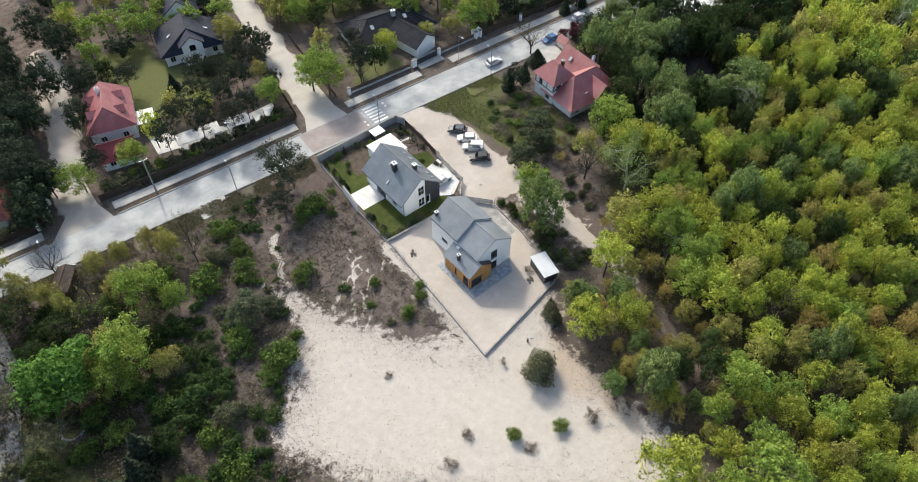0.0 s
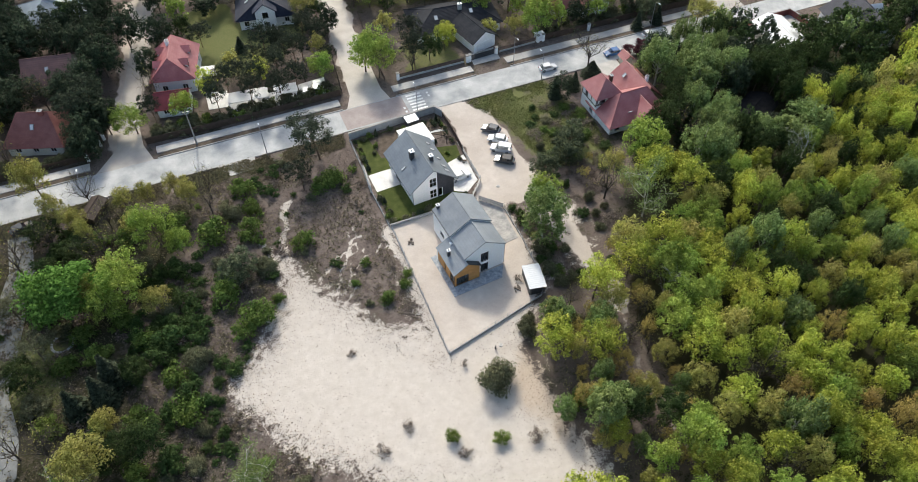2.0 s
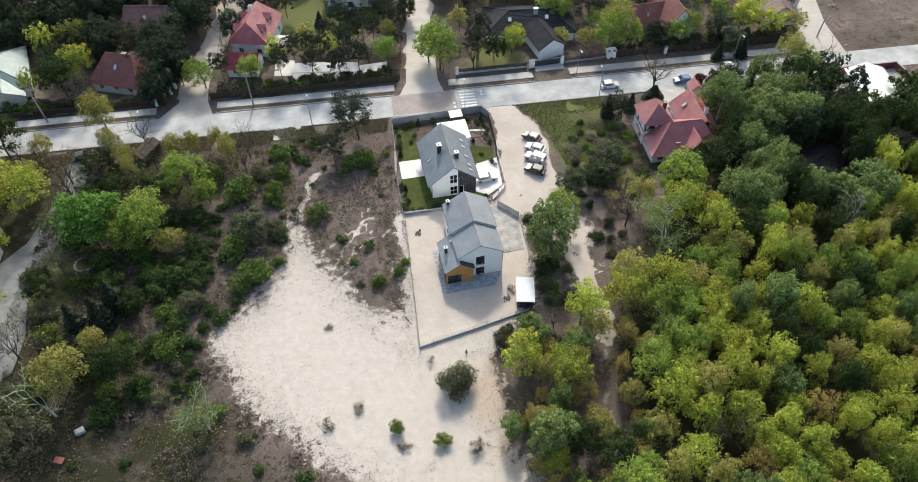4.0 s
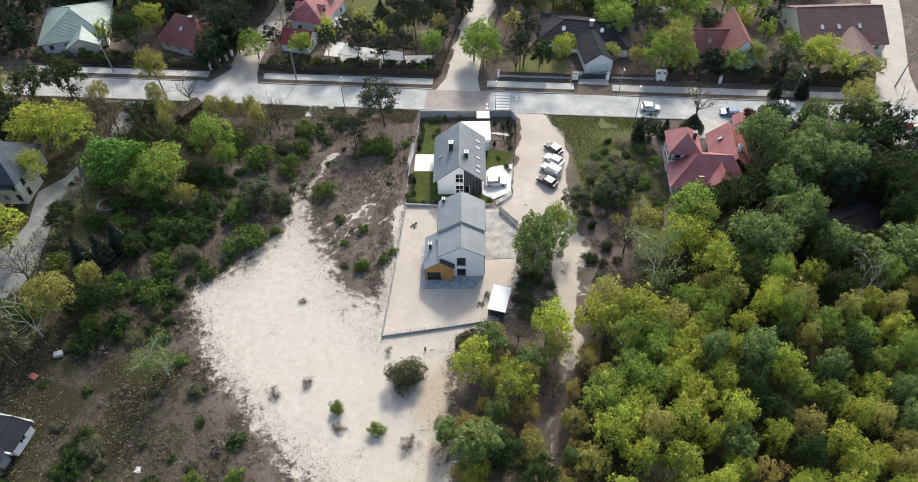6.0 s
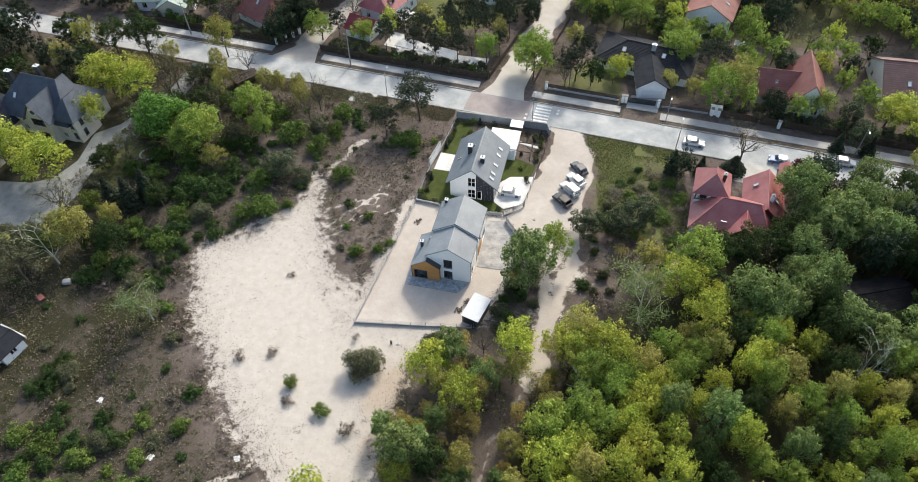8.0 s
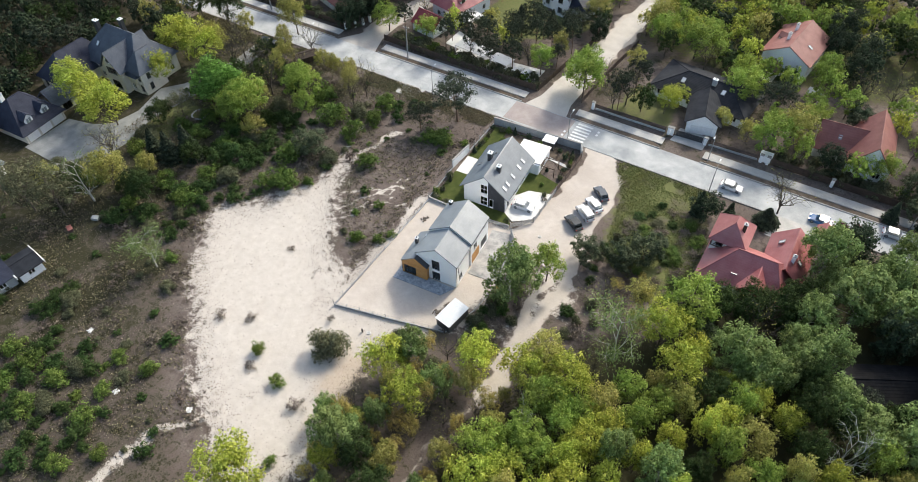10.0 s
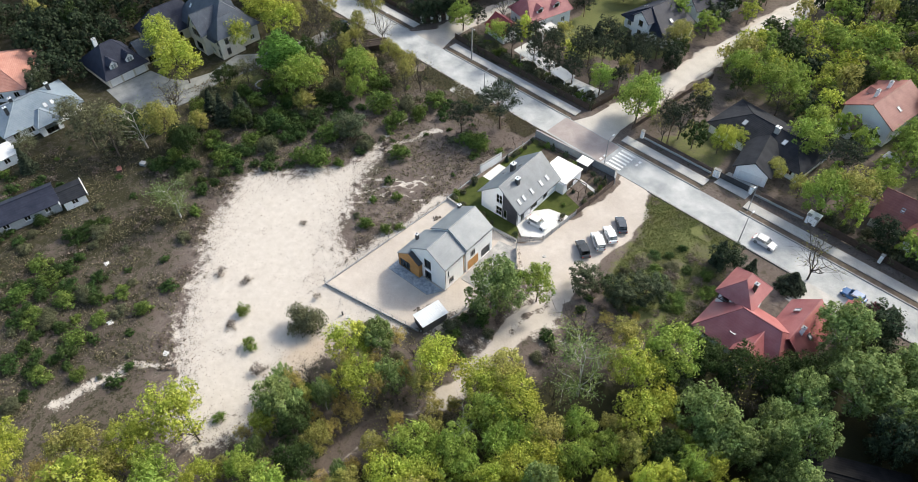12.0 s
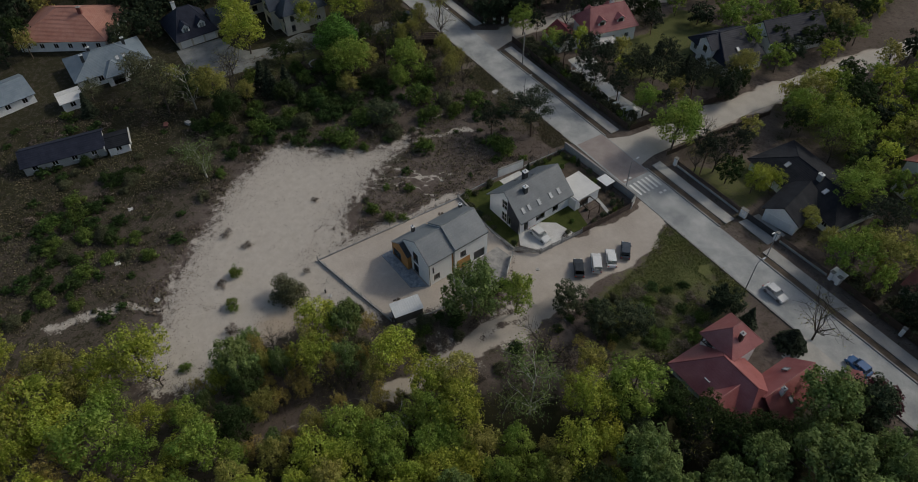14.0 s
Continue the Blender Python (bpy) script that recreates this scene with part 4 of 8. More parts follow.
def shed():
    s = thing("garden_shed", 57.5, 52.75, 0, -10, "small metal garage with a pale sheet roof on the sand", "shed")
    four = [(-1.45, -2.4), (1.45, -2.4), (1.45, 2.4), (-1.45, 2.4)]
    for i, (p, q) in enumerate(zip(four, four[1:] + four[:1])):
        z = {0: [(0, 2.0), (2.9, 1.9)], 1: [(0, 1.9), (4.8, 2.1)], 2: [(0, 2.1), (2.9, 2.2)], 3: [(0, 2.2), (4.8, 2.0)]}[i]
        wall(s, SHEDWALL, p, q, z, thick=0.05)
    bm = bmesh.new()
    rows = []
    for k in range(13):
        y0 = -2.6 + k * 5.2 / 12.4
        for dy, up in ((0.0, 0.0), (0.10, 0.0), (0.12, 0.009), (0.22, 0.009), (0.24, 0.0)):
            y = min(y0 + dy, 2.6)
            rows.append([bm.verts.new((x, y, 2.07 + 0.04 * y - 0.03 * x + up + dz)) for x, dz in ((-1.6, 0.0), (1.6, 0.0), (1.6, 0.04), (-1.6, 0.04))])
    for p, q in zip(rows, rows[1:]):
        for i in range(4):
            bm.faces.new((p[i], p[(i + 1) % 4], q[(i + 1) % 4], q[i]))
    bm.faces.new(rows[0][::-1])
    bm.faces.new(rows[-1])
    bmesh.ops.recalc_face_normals(bm, faces=bm.faces)
    part("roof", bm, SHEET, s, "pale ribbed sheet roof")
    bm = bmesh.new()
    box(bm, -1.1, 1.1, -2.46, -2.41, 0.05, 1.85)
    part("door", bm, FRAMED, s)
    return s


SHEDWALL = mat("dull_sheet_wall", (0.11, 0.105, 0.10), (0.18, 0.17, 0.16), 1, 10, 0.6)
shed()

# ---- the finished house and its garden ----
slab("lawn", [(38.5, 75.9), (50, 76.0), (55.6, 77.2), (53.2, 79.6), (52.9, 85), (58.2, 88.4), (58.6, 92), (54.3, 93), (47.6, 98.2), (47, 102.2), (38.5, 101.8)], -0.1, 0.04, LAWN, "mown green lawn round the white house", "lawn")
slab("back_bed", [(42.6, 94.2), (47.2, 94.0), (47.2, 101.9), (41.8, 101.6)], 0.0, 0.048, SOIL, "bare brown soil in the back garden", "bed")
slab("flower_bed", [(47.2, 98.6), (54.2, 98.2), (58.6, 95), (58.8, 102.6), (47.2, 102.4)], -0.1, 0.045, SOIL, "dark planted bed by the garden wall", "bed")
slab("terrace_west", [(38.6, 85.2), (43.9, 85.5), (43.6, 90.6), (38.4, 90.4)], -0.1, 0.07, WHITEPAVE, "white slab terrace beside the house", "terrace")
slab("drive_white", [(53.0, 79.6), (55.4, 78.2), (58.7, 80.6), (58.9, 88.7), (54.4, 87.4), (52.6, 84.8)], -0.1, 0.07, WHITEPAVE, "white paved forecourt with a parked car", "paving")
slab("garden_path", [(53.6, 97.9), (58.6, 97.2), (58.6, 97.9), (53.6, 98.6)], 0.0, 0.075, WHITEPAVE, "narrow white garden path", "path")


def old_house():
    h = thing("white_house", 48.6, 79.25, 0, 4.1, "white house with steep grey tiled roof and dark clad gable", "house")
    zr, ze, wd, L = 7.65, 4.05, 4.35, 12.7
    k = (zr - ze) / wd
    hs = [(3.55, 5.05, 0.15, 2.4), (3.55, 5.05, 3.2, 5.5), (5.4, 6.3, 0.15, 2.3)]
    tops = [(0, ze), (wd, zr), (2 * wd, ze)]
    wall(h, RENDERW, (-wd, 0), (wd, 0), tops, hs)
    for o in hs[:2]:
        window(h, (-wd, 0), (wd, 0), o, FRAMEW, 2, 2)
    window(h, (-wd, 0), (wd, 0), hs[2], FRAMEW, 1, 1)
    # dark cladding over the eastern part of the gable
    bm = bmesh.new()
    n = 12
    for i in range(n):
        a, b = 0.85 + (wd - 0.85) * i / n, 0.85 + (wd - 0.85) * (i + 1) / n - 0.015
        lows = [(0.0, None)] if not 1.02 < (a + b) / 2 < 1.98 else [(2.4, None)]
        for z0, _ in lows:
            solid(bm, [(a, -0.05, z0), (b, -0.05, z0), (b, -0.004, z0), (a, -0.004, z0), (a, -0.05, zr - k * a), (b, -0.05, zr - k * b), (b, -0.004, zr - k * b), (a, -0.004, zr - k * a)])
    part("cladding", bm, NAVY, h, "dark navy vertical cladding")
    en = [(1.0, 2.0, 0.1, 2.2), (4.0, 6.2, 1.0, 2.2), (8.2, 9.6, 1.0, 2.2)]
    wall(h, RENDERW, (wd, 0.3), (wd, L - 0.3), [(0, ze), (L - 0.6, ze)], en)
    for o in en:
        window(h, (wd, 0.3), (wd, L - 0.3), o, FRAMED, 2, 1)
    wn_ = [(3.2, 6.2, 0.1, 2.3), (8.5, 9.8, 1.0, 2.2)]
    wall(h, RENDERW, (-wd, L - 0.3), (-wd, 0.3), [(0, ze), (L - 0.6, ze)], wn_)
    for o in wn_:
        window(h, (-wd, L - 0.3), (-wd, 0.3), o, FRAMED, 2, 1)
    wall(h, RENDERW, (wd, L), (-wd, L), tops)
    gable_roof(h, ROOFBLUEGREY, -wd, wd, 0, L, zr, ze, 0.75, 0.3)
    chimney(h, -1.65, 6.2, 5.8, 8.3, FRAMED, 0.8, 0.9, SHEET)
    chimney(h, 1.35, 3.7, 6.2, 8.0, FRAMED, 0.7, 0.8, SHEET)
    for v in (1.5, 2.95, 5.4, 8.3, 10.3):
        skylight(h, 3.5, v, zr - k * 3.5, k)
    skylight(h, -3.6, 5.9, zr - k * 3.6, -k, 0.6, 1.1)
    skylight(h, -1.2, 8.0, zr - k * 1.2, -k, 0.5, 0.9)
    for u in (-1, 1):
        gutter(h, u * (wd + 0.82), -0.3, L + 0.3, ze - k * 0.75 - 0.02, FRAMED)
        drain(h, u * (wd + 0.07), 0.1, ze - 0.3, FRAMED)
    # flat roofed annexe at the back
    four_walls(h, RENDERW, 0.4, 6.2, L + 0.02, L + 6.2, 2.6, holes={"E": [(1.0, 3.2, 0.1, 2.1, 2, 1)]}, framem=FRAMED)
    part("flat_roof", bevelled(boxes((0.2, 6.45, L + 0.32, L + 6.4, 2.62, 2.8)), 0.02), FLATROOF, h, "white flat roof with a raised rim")
    part("canopy_frame", boxes((6.5, 9.4, L + 0.6, L + 0.72, 2.2, 2.34), (6.5, 9.4, L + 3.4, L + 3.52, 2.2, 2.34), (6.5, 6.62, L + 0.72, L + 3.4, 2.2, 2.34), (9.28, 9.4, L + 0.72, L + 3.4, 2.2, 2.34),
                               (9.28, 9.4, L + 0.6, L + 0.72, 0, 2.19), (9.28, 9.4, L + 3.4, L + 3.52, 0, 2.19)), TIMBER, h, "dark timber pergola frame")
    return h


old_house()


def garden_hut():
    s = thing("bin_shelter", 52.0, 101.6, 0, 4, "small flat roofed shelter against the garden wall", "shelter")
    four_walls(s, FRAMED, -1.2, 1.2, -1.0, 1.0, 2.1, thick=0.06)
    part("roof", boxes((-1.4, 1.4, -1.2, 1.2, 2.103, 2.2)), SHEET, s)


garden_hut()


def block_wall(name, pts, label, height, material, thick=0.24, step=2.5, cap=True, capm=None):
    """A solid garden wall of panels with a coping."""
    f = thing(name, 0, 0, 0, 0, label, "wall")
    for (ax, ay), (bx, by) in zip(pts, pts[1:]):
        L = math.hypot(bx - ax, by - ay)
        d = Vector(((bx - ax) / L, (by - ay) / L, 0))
        nr = Vector((-d.y, d.x, 0))
        n = max(1, round(L / step))
        w = L / n
        ang = math.degrees(math.atan2(d.y, d.x))
        bm = bmesh.new()
        box(bm, 0.01, w - 0.01, -thick / 2, thick / 2, -0.2, height)
        ob = part("panel", bm, material, f)
        for i in range(n):
            if i:
                o = new("panel", ob.data)
                o.parent = f
            else:
                o = ob
            o.matrix_basis = pose(ax + d.x * w * i, ay + d.y * w * i, 0, 0, 0, ang)
        if cap:
            bm = bmesh.new()
            oriented(bm, Vector(((ax + bx) / 2, (ay + by) / 2, height + 0.05)), d, nr, (0, 0, 1), L + 0.1, thick + 0.12, 0.09)
            part("coping", bm, capm or KERB, f)
    return f


block_wall("garden_wall", [(38.0, 102.6), (48.0, 103.3), (58.2, 104.0), (59.3, 102.0)], "grey concrete garden wall with a pale coping along the street", 1.75, CONC)
block_wall("garden_wall", [(37.5, 85.6), (37.9, 91.6)], "pale rendered screen wall beside the terrace", 2.0, RENDERW)
post_fence("garden_fence", [(38.0, 75.6), (37.6, 85.4)], "mesh fence on a pale plinth beside the lawn", 1.4, 2.0, 0.3)
post_fence("garden_fence", [(37.9, 91.8), (38.0, 102.4)], "mesh fence on a pale plinth beside the back garden", 1.4, 2.0, 0.3)
block_wall("low_wall", [(38.2, 75.5), (46, 75.6), (50.2, 75.8), (55.6, 76.6)], "low grey edging wall between the two plots", 0.45, CONC, 0.2)
board_fence("plank_fence", [(59.3, 101.8), (59.4, 96), (59.2, 90)], "dark brown plank fence along the sandy lane", 1.5, PLANK)
board_fence("slat_fence", [(59.2, 89.8), (59.1, 80.2)], "grey slatted fence along the sandy lane", 1.4, METAL, 2.4, 0.09, 0.2)
board_fence("slat_gate", [(59.0, 80.0), (55.9, 76.6)], "open slatted metal gate of the white house", 1.4, METAL, 2.3, 0.09, 0.2)


# ---- the neighbours' houses ----
def red_villa():
    h = thing("red_roofed_villa", 97, 88, 0, 0, "rambling villa with red tiled roofs and timber framed gables", "house")
    # tower with a half hipped roof
    four_walls(h, RENDERW, -6.9, -1.3, 0.1, 6.2, 5.7, framem=FRAMED, holes={"S": [(0.9, 2.0, 3.9, 5.1, 2, 1), (3.2, 4.4, 3.9, 5.1, 2, 1)], "W": [(1.0, 2.0, 3.4, 4.8, 2, 1), (3.4, 4.6, 0.9, 2.3, 2, 1)]})
    hip_roof(h, ROOFRED, -6.9, -1.3, 0.1, 6.2, 8.5, 5.7, 0.45, 2.1)
    bm = bmesh.new()
    for z in (3.55, 5.45):
        box(bm, -6.9, -1.3, 0.04, 0.097, z, z + 0.2)
    for u in (-6.88, -5.0, -3.0, -1.5):
        box(bm, u, u + 0.2, 0.045, 0.096, 3.76, 5.44)
    for u in (-6.0, -4.1, -2.3):
        oriented(bm, (u, 0.07, 4.6), (0.5, 0, 1), (0, 1, 0), (1, 0, -0.5), 1.7, 0.05, 0.16)
    part("timber_frame", bm, TIMBER, h, "dark timber framing on white panels")
    bm = bmesh.new()
    for z in (3.2, 5.45):
        box(bm, -6.96, -6.903, 0.1, 6.2, z, z + 0.2)
    for v in (0.12, 2.2, 4.0, 6.0):
        box(bm, -6.955, -6.904, v, v + 0.2, 3.41, 5.44)
    part("timber_frame", bm, TIMBER, h)
    # main block, hipped, with its ridge along the street
    four_walls(h, RENDERW, -6.6, 7.2, -5.9, 3.6, 2.4, framem=FRAMED, holes={"S": [(1.2, 2.4, 0.8, 2.0, 2, 1), (10, 12, 0.2, 2.1, 2, 1)], "W": [(1.5, 2.6, 0.8, 2.0, 2, 1)]})
    z0, zr, a0, a1, b0, b1 = 2.0, 6.1, -7.1, 7.7, -6.5, 4.2
    slope(h, ROOFRED, (a0, b0, z0), (a1, b0, z0), (4.6, -1.1, zr), (-2.0, -1.1, zr))
    slope(h, ROOFRED, (a1, b1, z0), (a0, b1, z0), (-2.0, -1.1, zr), (4.6, -1.1, zr))
    slope(h, ROOFRED, (a0, b1, z0), (a0, b0, z0), (-2.0, -1.1, zr), (-2.0, -1.1, zr))
    slope(h, ROOFRED, (a1, b0, z0), (a1, b1, z0), (4.6, -1.1, zr), (4.6, -1.1, zr))
    ridge_cap(h, ROOFRED, (-2.0, -1.1, zr), (4.6, -1.1, zr))
    ridge_cap(h, ROOFRED, (a0, b0, z0), (-2.0, -1.1, zr), 0.1)
    ridge_cap(h, ROOFRED, (a1, b0, z0), (4.6, -1.1, zr), 0.1)
    # wing towards the street
    four_walls(h, RENDERW, 2.8, 9.2, 3.0, 9.6, 2.4, 5.2, framem=FRAMED)
    gable_roof(h, ROOFRED, 2.8, 9.2, -0.5, 9.6, 5.3, 2.4, 0.6, 0.5)
    skylight(h, 4.2, 6.6, 3.95, -0.9, 0.8, 1.1)
    skylight(h, 7.8, 3.0, 3.95, 0.9, 0.8, 1.1)
    chimney(h, 6.7, 2.0, 4.6, 6.3, RENDERW, 0.6, 0.6)
    # south porch gable with open timber front
    gable_roof(h, ROOFRED, 0.4, 4.6, -6.6, -1.6, 5.2, 3.1, 0.4, 0.4)
    bm = bmesh.new()
    for u in (0.45, 4.4):
        box(bm, u, u + 0.18, -6.6, -6.42, 0, 3.1)
    box(bm, 0.45, 4.58, -6.6, -6.42, 2.9, 3.08)
    for s in (-1, 1):
        oriented(bm, (2.5 + s * 1.0, -6.51, 3.6), (1, 0, -s * 1.0), (0, 1, 0), (s * 1.0, 0, 1), 2.4, 0.16, 0.14)
    oriented(bm, (2.5, -6.51, 3.9), (0, 0, 1), (0, 1, 0), (1, 0, 0), 1.8, 0.15, 0.15)
    part("porch_frame", bm, TIMBER, h, "open dark timber porch gable")
    skylight(h, -1.2, -4.4, 3.5, 0.0001, 0.7, 1.0)
    chimney(h, -2.5, 2.6, 6.5, 8.7, TIMBER, 0.6, 0.6)
    return h


red_villa()


def plain_house(name, label, x, y, rz, w, l, eave, ridge, roofm, wallm=None, hip=False, over=0.5, holes=None, framem=None, inset=None):
    h = thing(name, x, y, 0, rz, label, "house")
    u, v = w / 2, l / 2
    if holes is None:
        def row(n):
            m = max(1, int(n / 3.2))
            return [(n * (i + 0.5) / m - 0.6, n * (i + 0.5) / m + 0.6, 0.9, 2.3, 2, 1) for i in range(m)]
        holes = {"S": row(w), "N": row(w), "E": row(l - 0.6), "W": row(l - 0.6)}
    four_walls(h, wallm or RENDERW, -u, u, -v, v, eave, None if hip else ridge, holes, framem)
    if hip:
        hip_roof(h, roofm, -u, u, -v, v, ridge, eave, over, inset)
    else:
        gable_roof(h, roofm, -u, u, -v, v, ridge, eave, over, 0.4)
    return h


# across the road: faded red house with its garage
h = plain_house("pink_roofed_house", "white house with a faded red hipped roof and dormers", 7.4, 139.6, -13, 9.0, 12.6, 4.2, 8.2, ROOFPINK, inset=1.6, hip=True)
for v in (-3.0, 2.2):
    dormer(h, RENDERW, ROOFPINK, 3.6, v, 4.9, 1, 2.0, 1.2, 2.4, 0.7, FRAMED)
    dormer(h, RENDERW, ROOFPINK, -3.6, v, 4.9, -1, 2.0, 1.2, 2.4, 0.7, FRAMED)
chimney(h, -0.6, 1.5, 7.0, 9.0, RENDERW)
part("terrace_roof", boxes((4.8, 8.6, -5.5, -0.5, 2.4, 2.55)), FLATROOF, h, "white canopy beside the house")
for v in (-5.4, -0.8):
    part("canopy_post", boxes((8.3, 8.5, v, v + 0.2, 0, 2.397)), RENDERW, h)
h = plain_house("red_roofed_garage", "low garage with a dark red tiled roof", 5.0, 128.2, -10, 6.0, 7.0, 2.5, 4.6, ROOFCRIMSON, over=0.4)
h.rotation_euler.z = radians(80)
dormer(h, FRAMEW, ROOFCRIMSON, -2.6, 0.0, 2.7, -1, 1.1, 0.9, 1.6, 0.6)
# white walled house with dark hipped roof and a tall gable
h = plain_house("dark_hipped_house", "pale two storey house with dark purple grey hipped roof", 32.2, 157.2, -10, 13.5, 10.5, 3.4, 7.6, ROOFNAVY, hip=True, over=0.8, inset=1.5)
four_walls(h, RENDERW, -2.4, 2.4, -6.9, -0.5, 5.6, 7.3, {"S": [(1.7, 3.1, 0.9, 2.4, 2, 1), (1.7, 3.1, 3.6, 5.1, 2, 1)]}, FRAMED)
gable_roof(h, ROOFNAVY, -2.4, 2.4, -6.9, 0, 7.4, 5.6, 0.5, 0.5)
for u in (-4.2, 4.4):
    skylight(h, u, -1.0, 5.1 if u < 0 else 5.0, 0.6 if u > 0 else -0.6, 0.8, 1.1)
h = plain_house("far_white_house", "long white house with dark roof behind the garden", 36, 174, -14, 8, 16, 4.6, 7.8, ROOFNAVY)
# dark roofed bungalow opposite the lane
h = plain_house("dark_bungalow", "low bungalow with wide anthracite roof and white garage gable", 75.2, 134.6, -90, 11.5, 21.5, 2.7, 5.2, ROOFDARK, hip=True, over=0.6)
h.rotation_euler.z = radians(-96)
for u, v in ((2.4, -5.0), (2.0, 4.2)):
    skylight(h, u, v, 5.2 - 0.435 * u, 0.435, 0.9, 1.3)
chimney(h, 1.1, 1.5, 4.6, 6.3, CONC, 0.7, 1.0, SHEET)
h = plain_house("garage_wing", "white garage front under an anthracite saddle roof", 77.3, 126.2, 12, 6.3, 9.6, 3.1, 5.1, ROOFDARK, over=0.6, holes={})
part("garage_door", boxes((-2.3, 2.3, -4.87, -4.803, 0.05, 2.2)), FRAMEW, h, "white garage door")
slab("forecourt", [(73.4, 116.6), (80.4, 116.6), (80.6, 121.4), (74, 121.6)], -0.1, 0.03, PAVE, "grey paved forecourt behind the gate", "paving")
# houses along the road further on
h = plain_house("tall_red_house", "white gabled house with a steep weathered red roof", 110.6, 130.4, 4, 7.4, 12.8, 3.6, 8.2, ROOFDULL, over=0.5)
h = plain_house("red_side_wing", "lower wing with red roof and dark garage", 104.6, 131.0, 4, 8.6, 9, 2.7, 6.2, ROOFDULL, CREAM)
h.rotation_euler.z = radians(94)
skylight(h, -2.0, 0.6, 4.5, -0.8, 0.7, 1.0)
h = plain_house("brown_roofed_house", "large house with a long brown tiled roof and roof windows", 136, 140.5, -84, 17, 20, 2.8, 7.4, ROOFBROWN, CREAM)
for v in (-5, -1, 4):
    skylight(h, 4.6, v, 7.4 - 0.54 * 4.6, 0.54, 0.9, 1.3)
h = plain_house("cream_annexe", "cream annexe with brown tiled roof beside the lane", 138.5, 130.4, -2, 7.5, 9.5, 2.8, 5.2, ROOFBROWN, CREAM)
h = plain_house("white_red_house", "white two storey house with a red tiled roof among trees", 88.6, 158.4, -8, 10.6, 13.6, 4.9, 7.9, ROOFDULL, over=0.5)
for v in (-2.5, 2.5):
    chimney(h, -1.8, v, 6.2, 8.6, RENDERW, 0.6, 0.8)
skylight(h, 3.2, -1.5, 7.9 - 0.566 * 3.2, 0.566)
dormer(h, RENDERW, ROOFDULL, -4.2, 0, 5.4, -1, 2.0, 0.9, 2.4, 0.6)
four_walls(h, RENDERW, -3.6, -0.4, -10.4, -6.82, 2.6, 3.8, {"S": [(1.0, 2.2, 0.9, 2.0, 2, 1)]}, FRAMED)
gable_roof(h, ROOFBROWN, -3.6, -0.4, -10.4, -6.85, 3.8, 2.6, 0.3, 0.2)
# north west of the road
h = plain_house("green_roofed_house", "house with a wide grey green hipped roof", -53.2, 131.2, 18, 15, 16, 3.3, 6.8, ROOFTEAL, hip=True, over=0.7)
four_walls(h, CREAM, -1, 6, -11, -7, 2.6, 4.6, {}, FRAMED)
gable_roof(h, ROOFTEAL, -1, 6, -11, -5, 4.6, 2.6, 0.5, 0.4)
h = plain_house("hipped_red_house", "house with a steep weathered red hipped roof", -22.4, 128.4, -20, 10.5, 11.5, 2.9, 7.2, ROOFDULL, CREAM, hip=True, over=0.6, inset=2.6)
h.rotation_euler.z = radians(70)
skylight(h, -2.4, 0, 5.3, -0.82)
chimney(h, -0.4, -2.0, 6.0, 8.0, BRICKRED)
h = plain_house("brown_red_house", "house with a plain dark red saddle roof among pines", -19.6, 149.6, 80, 11, 10.5, 2.9, 6.4, ROOFBROWN, CREAM)
skylight(h, -2.6, 0, 4.8, -0.65)
h = plain_house("pale_blue_house", "far house with blue grey roof behind pines", -19, 177, 10, 14, 13, 3.0, 6.4, ROOFBLUE, hip=True)
# west: mansion, garage house and low houses
h = plain_house("grey_mansion", "large pale house with steep slate hipped roofs and stone gable", -48, 77, 90, 12, 18, 5.2, 11.2, ROOFSLATE, CREAM, hip=True, over=0.6, inset=4.5)
gw = thing("front_wing", 0, 0)
gw.parent, gw.rotation_euler.z = h, radians(-90)
four_walls(gw, CREAM, 0.2, 6.0, -7.6, 1, 6.2, 10.0, {"S": [(1.3, 4.5, 4.6, 6.3, 3, 1), (1.5, 4.3, 0.6, 2.8, 3, 1)]}, FRAMED)
gable_roof(gw, ROOFSLATE, 0.2, 6.0, -7.6, 3, 10.1, 6.2, 0.5, 0.5)
bm = bmesh.new()
tube(bm, (3.1, -7.75, 8.1), (3.1, -7.55, 8.1), 0.55, 0.55, 16)
part("round_window", bm, FRAMED, gw, "round dark window high in the gable")
bm = bmesh.new()
tube(bm, (3.1, -7.70, 8.1), (3.1, -7.56, 8.1), 0.75, 0.75, 16)
part("window_surround", bm, RENDERW, gw)
four_walls(gw, CREAM, 6.3, 10.6, -5.8, 0.6, 6.2, None, {"S": [(1.2, 2.2, 0.9, 2.6, 1, 1), (2.8, 3.8, 0.9, 2.6, 1, 1), (1.2, 2.2, 3.7, 5.2, 1, 1), (2.8, 3.8, 3.7, 5.2, 1, 1)], "E": [(1.2, 2.2, 0.9, 2.6, 1, 1), (1.2, 2.2, 3.7, 5.2, 1, 1)]}, FRAMED)
hip_roof(gw, ROOFSLATE, 6.0, 10.6, -5.8, 2.5, 9.6, 6.2, 0.4, 2.4)
